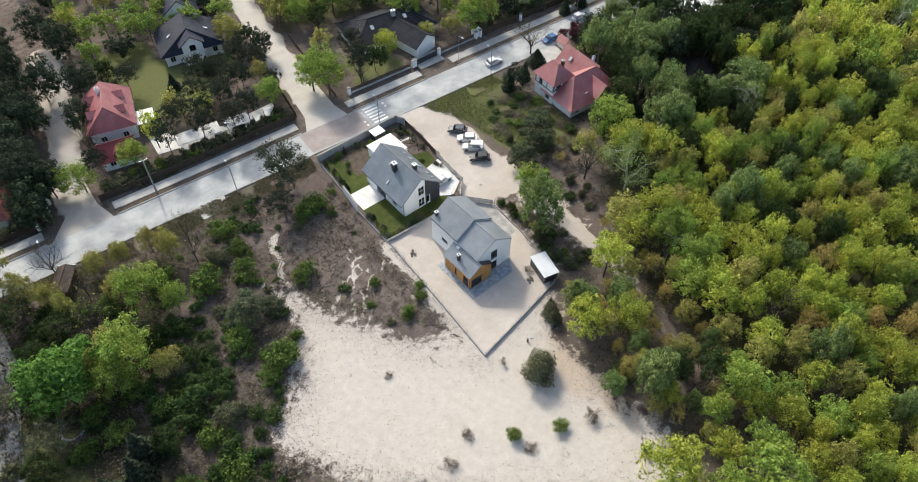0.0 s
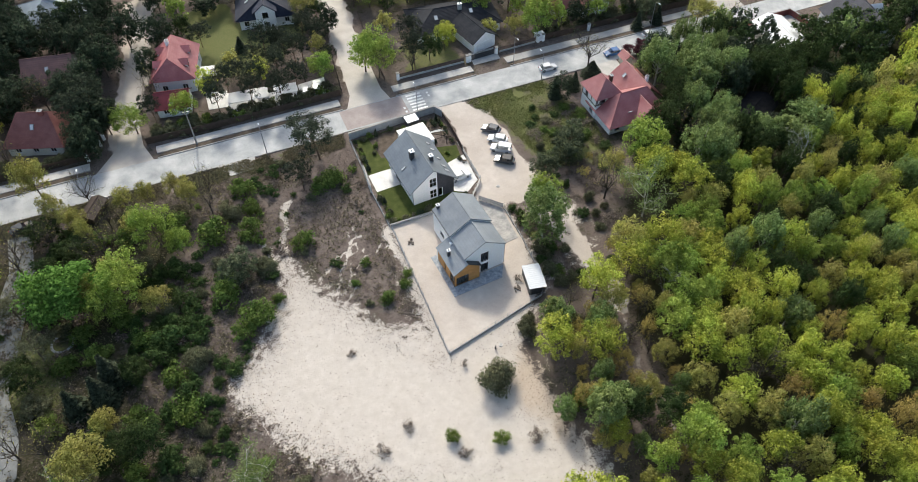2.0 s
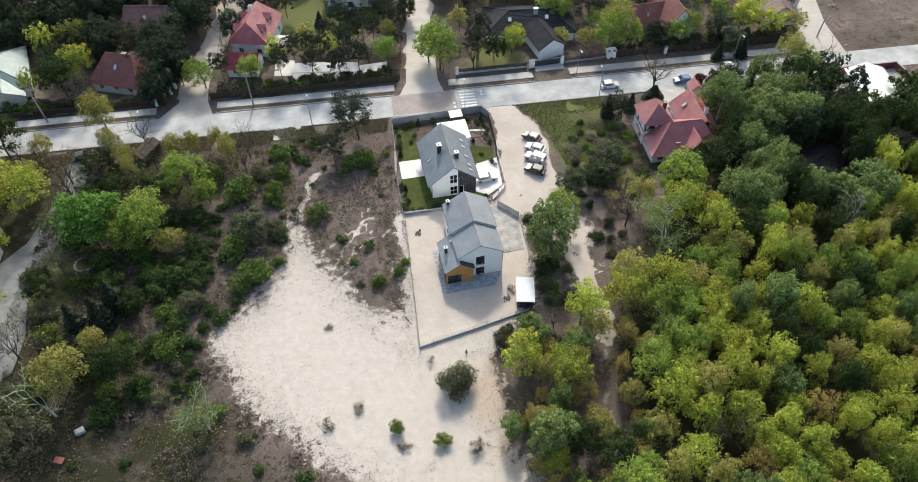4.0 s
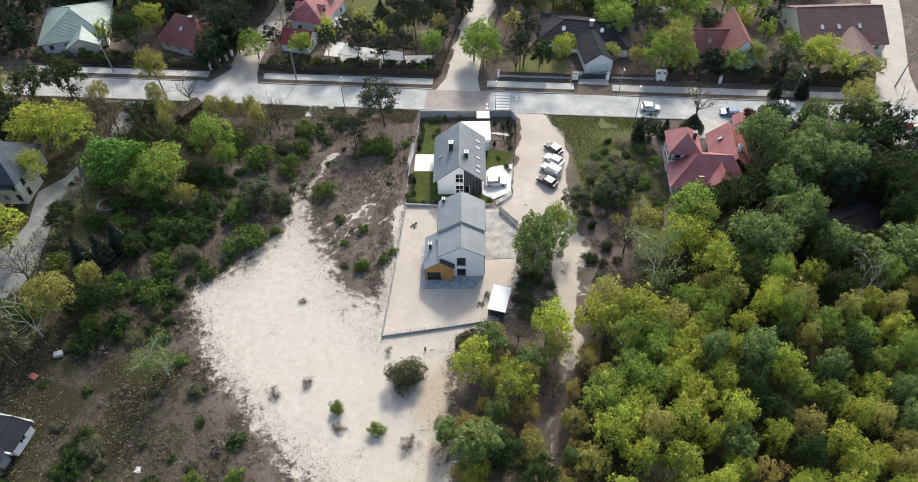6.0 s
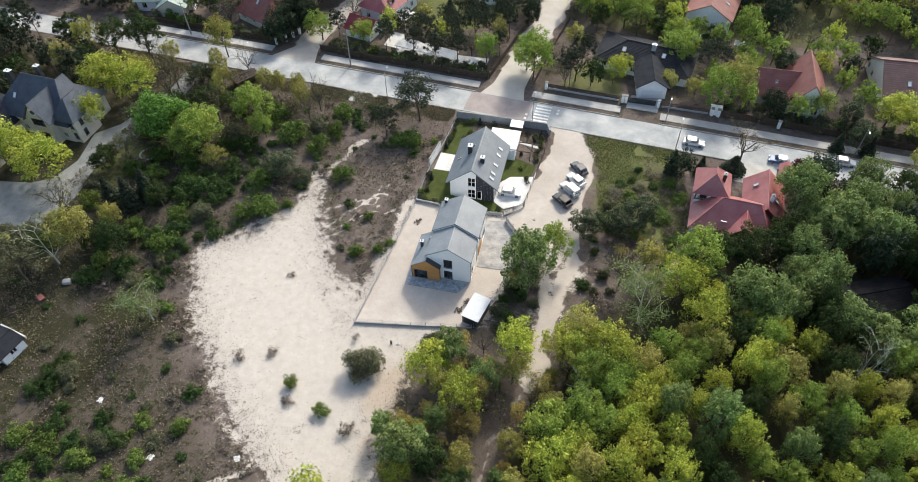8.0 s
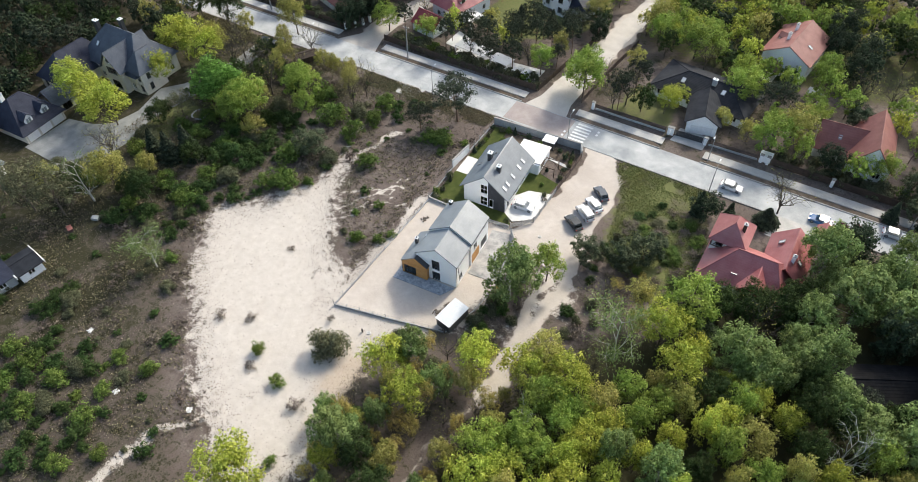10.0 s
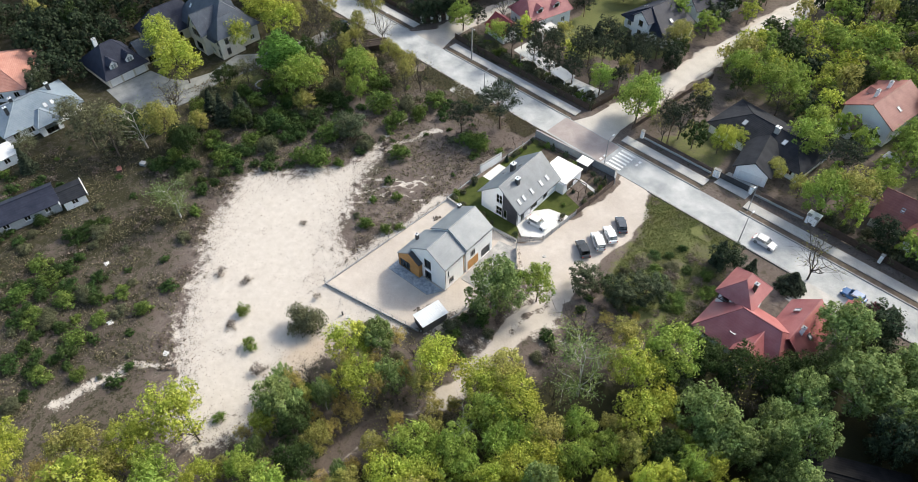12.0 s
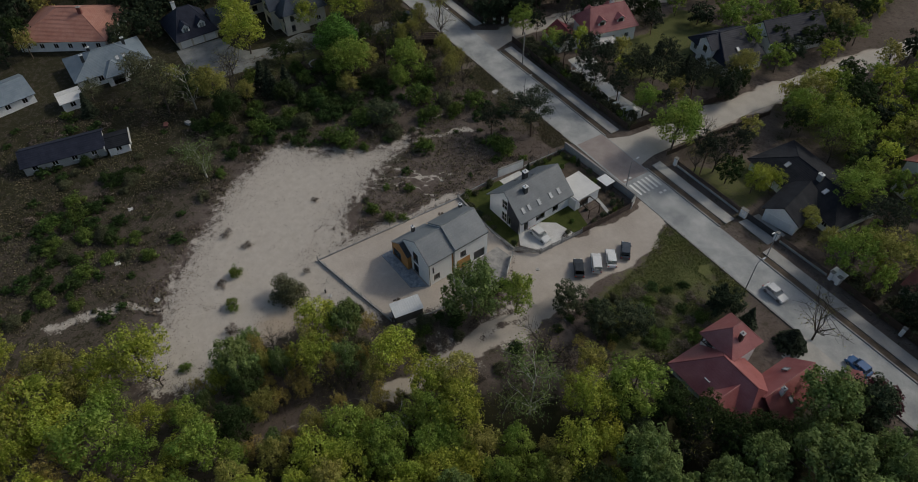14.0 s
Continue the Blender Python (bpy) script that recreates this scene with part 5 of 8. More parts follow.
four_walls(gw, CREAM, -14, -5, -15.5, -3, 3.6, None, {"S": [(1.2, 2.4, 0.9, 2.4, 2, 1), (5.8, 7.0, 0.9, 2.4, 2, 1)], "E": [(2.0, 3.4, 0.9, 2.4, 2, 1), (6.0, 7.4, 0.9, 2.4, 2, 1)]}, FRAMED)
hip_roof(gw, ROOFNAVY, -14, -5, -15.5, -1, 8.4, 3.6, 0.5, 3.4)
four_walls(gw, CREAM, -7.5, -1.5, -21.2, -15.9, 2.6, None, {"E": [(1.4, 3.6, 0.2, 2.2, 2, 1)]}, FRAMED)
gable_roof(gw, ROOFSLATE, -7.5, -1.5, -21.2, -15.6, 5.2, 2.6, 0.5, 0.1)
chimney(h, -1.0, 6.5, 8.6, 12.2, FRAMED, 0.9, 1.3, SHEET)
chimney(h, 2.0, 1.5, 9.4, 12.4, FRAMED, 0.9, 1.0, SHEET)
skylight(h, -3.4, 5.0, 11.2 - 3.4, -1.0)
h = plain_house("garage_house", "steep dark roofed garage house with dormers and pale doors", -53.2, 50.5, 3, 12.4, 10.2, 2.6, 7.4, ROOFNAVY, CREAM, hip=True, over=0.5, inset=3.6, holes={})
for v in (-2.1, 2.1):
    dormer(h, RENDERW, ROOFNAVY, 5.2, v, 3.3, 1, 1.9, 1.5, 3.2, 0.9)
for v in (-3.2, 0, 3.2):
    part("garage_door", boxes((6.2, 6.26, v - 1.35, v + 1.35, 0.05, 2.2)), FRAMEW, h, "pale garage door")
chimney(h, -1.5, -1.8, 6.0, 8.6, RENDERW, 0.7, 0.9)
slab("mansion_drive", MANSION_DRIVE, -0.1, 0.03, DRIVEGREY, "grey paved forecourt and drive of the mansion", "paving")
y = thing("yard_canopy", 96.4, 145.9, 0, -6, "small white flat canopy on posts among the gardens", "canopy")
part("roof", boxes((-1.6, 1.6, -1.3, 1.3, 2.2, 2.32)), FLATROOF, y)
for u, v in ((-1.4, -1.1), (1.3, -1.1), (-1.4, 1.0), (1.3, 1.0)):
    part("post", boxes((u, u + 0.12, v, v + 0.12, 0, 2.197)), FRAMEW, y)
h = plain_house("blue_roofed_house", "white bungalow with a pale blue grey hipped metal roof", -47.9, 28.7, 2, 11.5, 17, 2.9, 5.7, ROOFBLUE, hip=True, over=0.6)
four_walls(h, RENDERW, 1.5, 8.0, -2.2, 2.6, 2.7, None, {"E": [(0.8, 3.4, 0.2, 2.2, 3, 1)]}, FRAMED)
hip_roof(h, ROOFBLUE, 1.0, 8.0, -2.2, 2.6, 4.4, 2.7, 0.4, 2.4)
for v in (2.0, 3.6):
    skylight(h, 3.4, v, 5.7 - 0.487 * 3.4, 0.487, 0.9, 1.3)
for u, v in ((-1.0, -3.0), (1.6, -5.2), (-0.6, 5.0)):
    chimney(h, u, v, 4.4, 6.5, FRAMED, 0.6, 0.7, SHEET)
h = plain_house("conservatory", "white flat roofed lean-to beside the bungalow", -37.6, 17.6, 2, 5.0, 4.6, 2.4, 3.0, FLATROOF, over=0.3)
h = plain_house("long_shed", "long low stone outbuilding with a dark roof", -18.6, 12.4, -8, 6.4, 16, 2.4, 4.0, ROOFNAVY, CONC, over=0.4)
h = plain_house("white_shed", "small white shed with a dark roof", -15.6, 22.8, -8, 5.0, 4.2, 2.2, 2.9, ROOFDARK, RENDERW, over=0.3)
part("roof_edge", boxes((-2.9, 2.9, -2.75, -2.52, 1.9, 2.5), (-2.9, 2.9, 2.52, 2.75, 1.9, 2.5)), FLATROOF, h, "white verge boards")
h = plain_house("orange_roofed_house", "large house with a broad orange tiled hipped roof", -69.6, 25.4, -32, 17, 22, 3.4, 7.4, ROOFORANGE, hip=True, over=0.7)
chimney(h, 1.6, 4.0, 6.0, 8.4, BRICKRED)
h = plain_house("pale_bungalow", "low white bungalow with a grey metal roof", -47, 4, 10, 10, 12, 2.6, 4.6, ROOFBLUE)
# east
h = plain_house("white_navy_house", "white house with navy roof and white dormers", 166.5, 91.5, -14, 12.5, 13.5, 3.6, 8.4, ROOFNAVY, over=0.6)
dormer(h, RENDERW, SHEET, 5.2, 1.5, 4.4, 1, 2.4, 1.5, 3.6, 1.0)
dormer(h, RENDERW, SHEET, -5.2, -2.5, 4.4, -1, 2.4, 1.5, 3.6, 1.0)
h = plain_house("grey_low_house", "low building with a pale grey roof behind a red wall", 147, 96.5, -6, 8, 12, 2.4, 3.8, SHEET, CREAM)
h = plain_house("black_barn", "dark flat sloped barn roof under tall birches", 120.4, 73.8, -62, 6.2, 14.5, 2.4, 3.6, BARNBLACK, TIMBER, over=0.3, holes={})
slab("villa_drive", VILLA_DRIVE, -0.1, 0.03, PAVE, "pale paved drive of the villa", "paving")
h = plain_house("gate_house", "tiny red roofed gate shelter beside the drive", 107.4, 103.4, 0, 2.2, 2.4, 1.7, 2.6, ROOFRED, CREAM, over=0.3, holes={})
slab("east_yard", EAST_YARD, -0.1, 0.02, PAVE, "pale paved yard behind the red wall", "paving")
block_wall("red_wall", [(138.6, 104.9), (157.5, 105.0), (158.2, 98.5)], "long dark red garden wall along the road", 1.5, BRICKRED)

# yard under the pines across the road
slab("white_yard", [(15.5, 119.6), (38.6, 119.4), (38.8, 126.2), (27, 125.2), (16.5, 127.6)], -0.1, 0.03, WHITEPAVE, "pale paved yard under tall pines", "paving")
y = thing("yard_canopy", 20.6, 123.2, 0, -6, "low white flat canopy on thin posts in the yard", "canopy")
part("roof", boxes((-4.6, 4.6, -1.9, 1.9, 2.3, 2.44)), FLATROOF, y)
for u in (-4.3, 0, 4.1):
    for v in (-1.7, 1.5):
        part("post", boxes((u, u + 0.16, v, v + 0.16, 0, 2.297)), FRAMEW, y)
y = thing("yard_canopy", 29.0, 122.4, 0, -8, "white open sided frame tent in the yard", "canopy")
part("roof", boxes((-2.6, 2.6, -1.7, 1.7, 2.2, 2.32)), FLATROOF, y)
for u in (-2.4, 2.2):
    for v in (-1.5, 1.3):
        part("post", boxes((u, u + 0.16, v, v + 0.16, 0, 2.197)), FRAMEW, y)
slab("garden_path", [(11.8, 131), (16.6, 130), (16, 124), (11.6, 124.6)], -0.1, 0.03, WHITEPAVE, "white terrace beside the faded red house", "terrace")
# a roadside shelter and a ring of stones in the copse
h = plain_house("log_shelter", "small dark log shelter with a pale roof edge", -14.2, 101.0, -30, 2.6, 5.2, 1.7, 2.2, TIMBER, TIMBER, over=0.3, holes={})
part("roof_edge", boxes((-1.75, 1.75, 2.98, 3.1, 1.4, 2.0)), FRAMEW, h, "pale verge board")
p = thing("garden_pond", -21.5, 72.0, 0, 20, "round stone rimmed pond in the overgrown garden", "pond")
bm = bmesh.new()
tube(bm, (0, 0, -0.2), (0, 0, 0.06), 1.5, 1.5, 24)
part("water", bm, POND, p)
for i in range(18):
    bm = bmesh.new()
    a_ = i * 6.2832 / 18
    oriented(bm, (1.75 * math.cos(a_), 1.75 * math.sin(a_), 0.12), (math.cos(a_), math.sin(a_), 0), (-math.sin(a_), math.cos(a_), 0), (0, 0, 1), 0.42, 0.5, 0.3)
    part("stone", bevelled(bm, 0.06), CONC, p)

# ---- fences across the road ----
board_fence("dark_fence", [(55.2, 118.5), (71.6, 118.6)], "dark brown boarded fence with pale pillars", 1.5, PLANK, 3.0, plinth=0.4)
board_fence("dark_gate", [(73.6, 118.6), (79.6, 118.9)], "dark sliding gate between pale pillars", 1.5, FRAMED, 3.0)
board_fence("dark_fence", [(81.0, 119.0), (91.2, 119.4)], "dark brown boarded fence in front of the garden", 1.5, PLANK, 3.0, plinth=0.4)
board_fence("dark_fence", [(-2.6, 118.0), (12, 117.6), (26, 117.6), (40.4, 117.9)], "tall dark fence along the pavement under pines", 1.7, TIMBER, 3.0, 0.01)
board_fence("dark_fence", [(41.0, 118.4), (42.8, 134), (44.6, 146)], "dark fence along the side street", 1.5, TIMBER, 3.0, 0.01)
board_fence("dark_fence", [(51.6, 119), (52.6, 134), (54, 148)], "brown fence along the side street", 1.4, PLANK, 3.0)
board_fence("dark_fence", [(94, 119.2), (118, 119.0), (137.5, 118.6)], "tall dark fence along the pavement", 1.8, TIMBER, 3.0, 0.01)
board_fence("dark_fence", [(-60, 118.0), (-13.4, 118.0), (-11, 124)], "dark fence with pale pillars along the pavement", 1.5, TIMBER, 3.0, 0.01)


def pillar(x, y, label="square white gate pillar with a flat cap", h=1.8):
    p = thing("gate_pillar", x, y, 0, 0, label, "pillar", "gate pillars")
    part("shaft", boxes((-0.3, 0.3, -0.3, 0.3, -0.1, h)), RENDERW, p)
    part("cap", boxes((-0.38, 0.38, -0.38, 0.38, h + 0.003, h + 0.12)), KERB, p)


for x, y in ((72.4, 118.4), (73.1, 118.5), (80.3, 118.8), (54.7, 118.4), (91.9, 119.2), (93.3, 119.2), (106, 118.8), (-14.6, 117.6), (-12.9, 119.4), (-11.9, 121.4), (-11.1, 123.4)):
    pillar(x, y)
for x, y, w in ((92.6, 120.0, 1.3),):
    s = thing("bin_shelter", x, y, 0, 0, "small white shelter beside the gate", "shelter")
    part("body", boxes((-1.1, 1.1, -0.7, 0.7, 0, 1.7)), RENDERW, s)
    part("roof", boxes((-1.25, 1.25, -0.85, 0.85, 1.703, 1.8)), SHEET, s)


# ---- street furniture ----
def street_lamp(x, y, side):
    p = thing("street_lamp", x, y, 0, 0, "slim grey street lamp with one arm", "lamp", "street lamps")
    bm = bmesh.new()
    tube(bm, (0, 0, -0.1), (0, 0, 7.2), 0.10, 0.055, 8)
    part("pole", bm, METAL, p)
    bm = bmesh.new()
    tube(bm, (0, 0, 7.15), (0, side * 1.2, 7.5), 0.045, 0.04, 6)
    part("arm", bm, METAL, p)
    part("lamp_head", bevelled(boxes((-0.14, 0.14, min(side * 1.1, side * 1.8), max(side * 1.1, side * 1.8), 7.45, 7.6)), 0.04), SHEET, p)


for x, y, s in ((-14.6, 104.6, 1), (20.6, 104.5, 1), (85.5, 104.8, 1), (54.6, 104.9, 1), (82.5, 113.6, -1), (121, 113.6, -1)):
    street_lamp(x, y, s)


def power_pole(x, y, lean=2.0):
    p = thing("power_pole", x, y, 0, 0, "pale concrete power pole with a cross arm", "pole", "power poles")
    bm = bmesh.new()
    tube(bm, (0, 0, -0.2), (lean * 0.1, 0, 9.2), 0.2, 0.11, 8)
    part("shaft", bm, KERB, p)
    part("cross_arm", boxes((-0.9 + lean * 0.1, 0.9 + lean * 0.1, -0.06, 0.06, 8.7, 8.82)), METAL, p)
    for u in (-0.8, 0.0, 0.8):
        bm = bmesh.new()
        tube(bm, (u + lean * 0.1, 0, 8.82), (u + lean * 0.1, 0, 9.05), 0.05, 0.05, 6)
        part("insulator", bm, FRAMEW, p)


power_pole(7.3, 113.9)
power_pole(-38, 115.2, -2)
power_pole(145.5, 119.5)


def manhole(x, y, label):
    p = thing("manhole", x, y, 0, 0, label, "manhole", "manholes")
    bm = bmesh.new()
    tube(bm, (0, 0, -0.2), (0, 0, 0.06), 0.36, 0.34, 20)
    part("ring", bm, WHITEPAVE, p)
    bm = bmesh.new()
    tube(bm, (0, 0, 0.063), (0, 0, 0.085), 0.27, 0.27, 16)
    part("lid", bm, PAVE, p)


manhole(61.8, 77.4, "pale concrete manhole ring in the sandy lane")
manhole(46.7, 43.3, "pale concrete manhole ring in the sand")
b = thing("marker_post", 45.6, 43.0, 0, 0, "short dark marker post standing in the sand", "post")
bm = bmesh.new()
tube(bm, (0, 0, -0.1), (0, 0, 0.75), 0.16, 0.13, 8)
part("stump", bm, FRAMED, b)


# ---- vehicles ----
def car(x, y, rz, paint, label, length=4.3, width=1.76, height=1.48, van=False, group=""):
    c = thing("car", x, y, 0.03, rz, label, "car", group)
    L, W, H = length / 2, width / 2, height
    belt = 0.92 if not van else 1.02
    prof = [(-L, 0.35), (-L + 0.05, 0.78), (-L + 0.25, belt - 0.04), (-0.3, belt), (L * 0.42, belt), (L - 0.25, belt - 0.16), (L - 0.02, 0.62), (L, 0.35), (L - 0.1, 0.22), (-L + 0.1, 0.22)]
    bm = bmesh.new()
    sides = []
    for s in (-1, 1):
        sides.append([bm.verts.new((px * (0.985 if pz > 0.7 else 1), s * W * (0.93 if pz > belt - 0.2 else 1.0), pz)) for px, pz in prof])
    n = len(prof)
    for i in range(n):
        bm.faces.new((sides[0][i], sides[0][(i + 1) % n], sides[1][(i + 1) % n], sides[1][i]))
    bm.faces.new(sides[0][::-1])
    bm.faces.new(sides[1])
    bmesh.ops.recalc_face_normals(bm, faces=bm.faces)
    bmesh.ops.bevel(bm, geom=bm.edges[:], offset=0.05, segments=2, affect="EDGES", clamp_overlap=True)
    part("body", bm, paint, c)
    back, front = (-L + 0.12, L * 0.5) if van else (-L + 0.45, L * 0.45)
    tb, tf = (-L + 0.25, L * 0.22) if van else (-L + 0.8, L * 0.16)
    bm = bmesh.new()
    solid(bm, [(back, -W * 0.9, belt - 0.03), (front, -W * 0.9, belt - 0.03), (front, W * 0.9, belt - 0.03), (back, W * 0.9, belt - 0.03),
               (tb, -W * 0.82, H - 0.05), (tf, -W * 0.82, H - 0.05), (tf, W * 0.82, H - 0.05), (tb, W * 0.82, H - 0.05)])
    part("glazing", bm, CARGLASS, c)
    bm = bmesh.new()
    box(bm, tb - 0.05, tf + 0.05, -W * 0.85, W * 0.85, H - 0.045, H + 0.03)
    part("roof", bevelled(bm, 0.03), paint, c)
    for k in ((tb + back) / 2 + 0.05, (tb + tf) / 2):
        for sd in (-1, 1):
            bm = bmesh.new()
            solid(bm, [(k - 0.05, sd * W * 0.905, belt - 0.04), (k + 0.05, sd * W * 0.905, belt - 0.04), (k + 0.05, sd * W * 0.88, belt - 0.04), (k - 0.05, sd * W * 0.88, belt - 0.04),
                       (k - 0.05, sd * W * 0.845, H - 0.04), (k + 0.05, sd * W * 0.845, H - 0.04), (k + 0.05, sd * W * 0.82, H - 0.04), (k - 0.05, sd * W * 0.82, H - 0.04)])
            bmesh.ops.recalc_face_normals(bm, faces=bm.faces)
            part("pillar", bm, paint, c)
    for wx in (-L * 0.62, L * 0.62):
        for s in (-1, 1):
            bm = bmesh.new()
            tube(bm, (wx, s * (W - 0.18), 0.31), (wx, s * (W + 0.015), 0.31), 0.32, 0.32, 16)
            wheel = part("wheel", bm, TYRE, c)
            bm = bmesh.new()
            tube(bm, (wx, s * (W + 0.016), 0.31), (wx, s * (W + 0.03), 0.31), 0.2, 0.19, 12)
            part("rim", bm, METAL, wheel)
    for s in (-1, 1):
        part("headlight", bevelled(boxes((L - 0.22, L - 0.03, s * W * 0.68 - 0.2, s * W * 0.68 + 0.2, 0.62, 0.76)), 0.02), LAMPW, c)
        part("tail_light", bevelled(boxes((-L - 0.01, -L + 0.1, s * W * 0.78 - 0.12, s * W * 0.78 + 0.12, 0.62, 0.82)), 0.02), LAMPR, c)
        part("mirror", bevelled(boxes((L * 0.36, L * 0.36 + 0.14, s * (W + 0.04) - 0.09, s * (W + 0.04) + 0.09, belt, belt + 0.14)), 0.02), paint, c)
    return c


car(66.0, 83.4, 145, CARDARK, "black car parked on the sandy lane", 4.4, group="parked cars")
car(66.8, 86.8, 143, CARWHITE, "white van parked on the sandy lane", 4.6, 1.8, 1.85, True, "parked cars")
car(67.4, 89.8, 144, CARWHITE, "white saloon car parked on the sandy lane", 4.4, group="parked cars")
car(67.4, 93.3, 136, CARBLUE, "dark blue car parked on the sandy lane", 4.3, group="parked cars")
car(55.6, 82.6, 6, CARWHITE, "silver white car on the white forecourt", 4.5)
car(89.0, 108.2, 0, CARWHITE, "white car driving along the pale road", 4.4)
car(106.2, 107.4, 178, CARSKY, "blue car standing at the roadside", 4.2)
car(118.9, 110.6, 2, CARWHITE, "white car standing at the far kerb of the road", 4.4)
car(33.5, 121.8, 80, CARWHITE, "white car standing in the pale yard", 4.2, group="yard cars")
car(36.2, 122.4, 78, CARWHITE, "white estate car standing in the pale yard", 4.5, 1.78, 1.6, True, "yard cars")
car(-27.6, 102.0, 20, CARDARK, "black car standing under the roadside trees", 4.3)


# ---- plants ----
def leaf_faces(centres, normals, size, rng, stretch=1.0):
    """Three-cornered leaves of about that size, one at each centre, turned about its normal by chance."""
    n = len(centres)
    ref = rng.normal(size=(n, 3))
    a = np.cross(normals, ref)
    a /= np.linalg.norm(a, axis=1, keepdims=True) + 1e-9
    b = np.cross(normals, a)
    s = size * rng.uniform(0.6, 1.3, (n, 1))
    a, b = a * s * 0.5, b * s * 0.5 * stretch
    k = rng.uniform(-0.6, 0.6, (n, 1))
    v = np.stack([centres - a - b * 0.7, centres + a - b * 0.7, centres + a * k + b], 1).reshape(-1, 3)
    return v, np.arange(3 * n).reshape(n, 3)


def tubes(segs, sides=5):
    """Tapered limbs: rows of p0, p1, r0, r1."""
    vs, qs, base = [], [], 0
    ang = np.arange(sides) * 2 * np.pi / sides
    for p0, p1, r0, r1 in segs:
        p0, p1 = np.asarray(p0, float), np.asarray(p1, float)
        d = (p1 - p0) / (np.linalg.norm(p1 - p0) + 1e-9)
        a = np.cross(d, (0.3, 0.9, 0.1))
        a /= np.linalg.norm(a)
        b = np.cross(d, a)
        ring = np.cos(ang)[:, None] * a + np.sin(ang)[:, None] * b
        vs += [p0 + ring * r0, p1 + ring * r1]
        i = np.arange(sides)
        j = (i + 1) % sides
        qs.append(base + np.stack([i, j, j + sides, i + sides], 1))
        base += 2 * sides
    q = np.concatenate(qs)
    return np.concatenate(vs), np.concatenate([q[:, [0, 1, 2]], q[:, [0, 2, 3]]])


def branches(rng, start, direction, length, radius, depth, out):
    """Forking bare limbs."""
    p = np.array(start, float)
    d = np.array(direction, float)
    steps = 3
    for i in range(steps):
        d = d + rng.normal(size=3) * 0.18 + np.array([0, 0, 0.08])
        d /= np.linalg.norm(d)
        q = p + d * length / steps
        out.append((p, q, radius * (1 - 0.25 * i), radius * (1 - 0.25 * (i + 1))))
        p = q
        if depth > 0:
            for _ in range(2 if i else 1):
                side = rng.normal(size=3)
                side -= d * side.dot(d)
                side /= np.linalg.norm(side)
                branches(rng, p, d * 0.7 + side * 0.75, length * rng.uniform(0.45, 0.7), radius * 0.45, depth - 1, out)


SHRUBS = ("bush", "thicket", "darkbush", "redbush", "drybush")


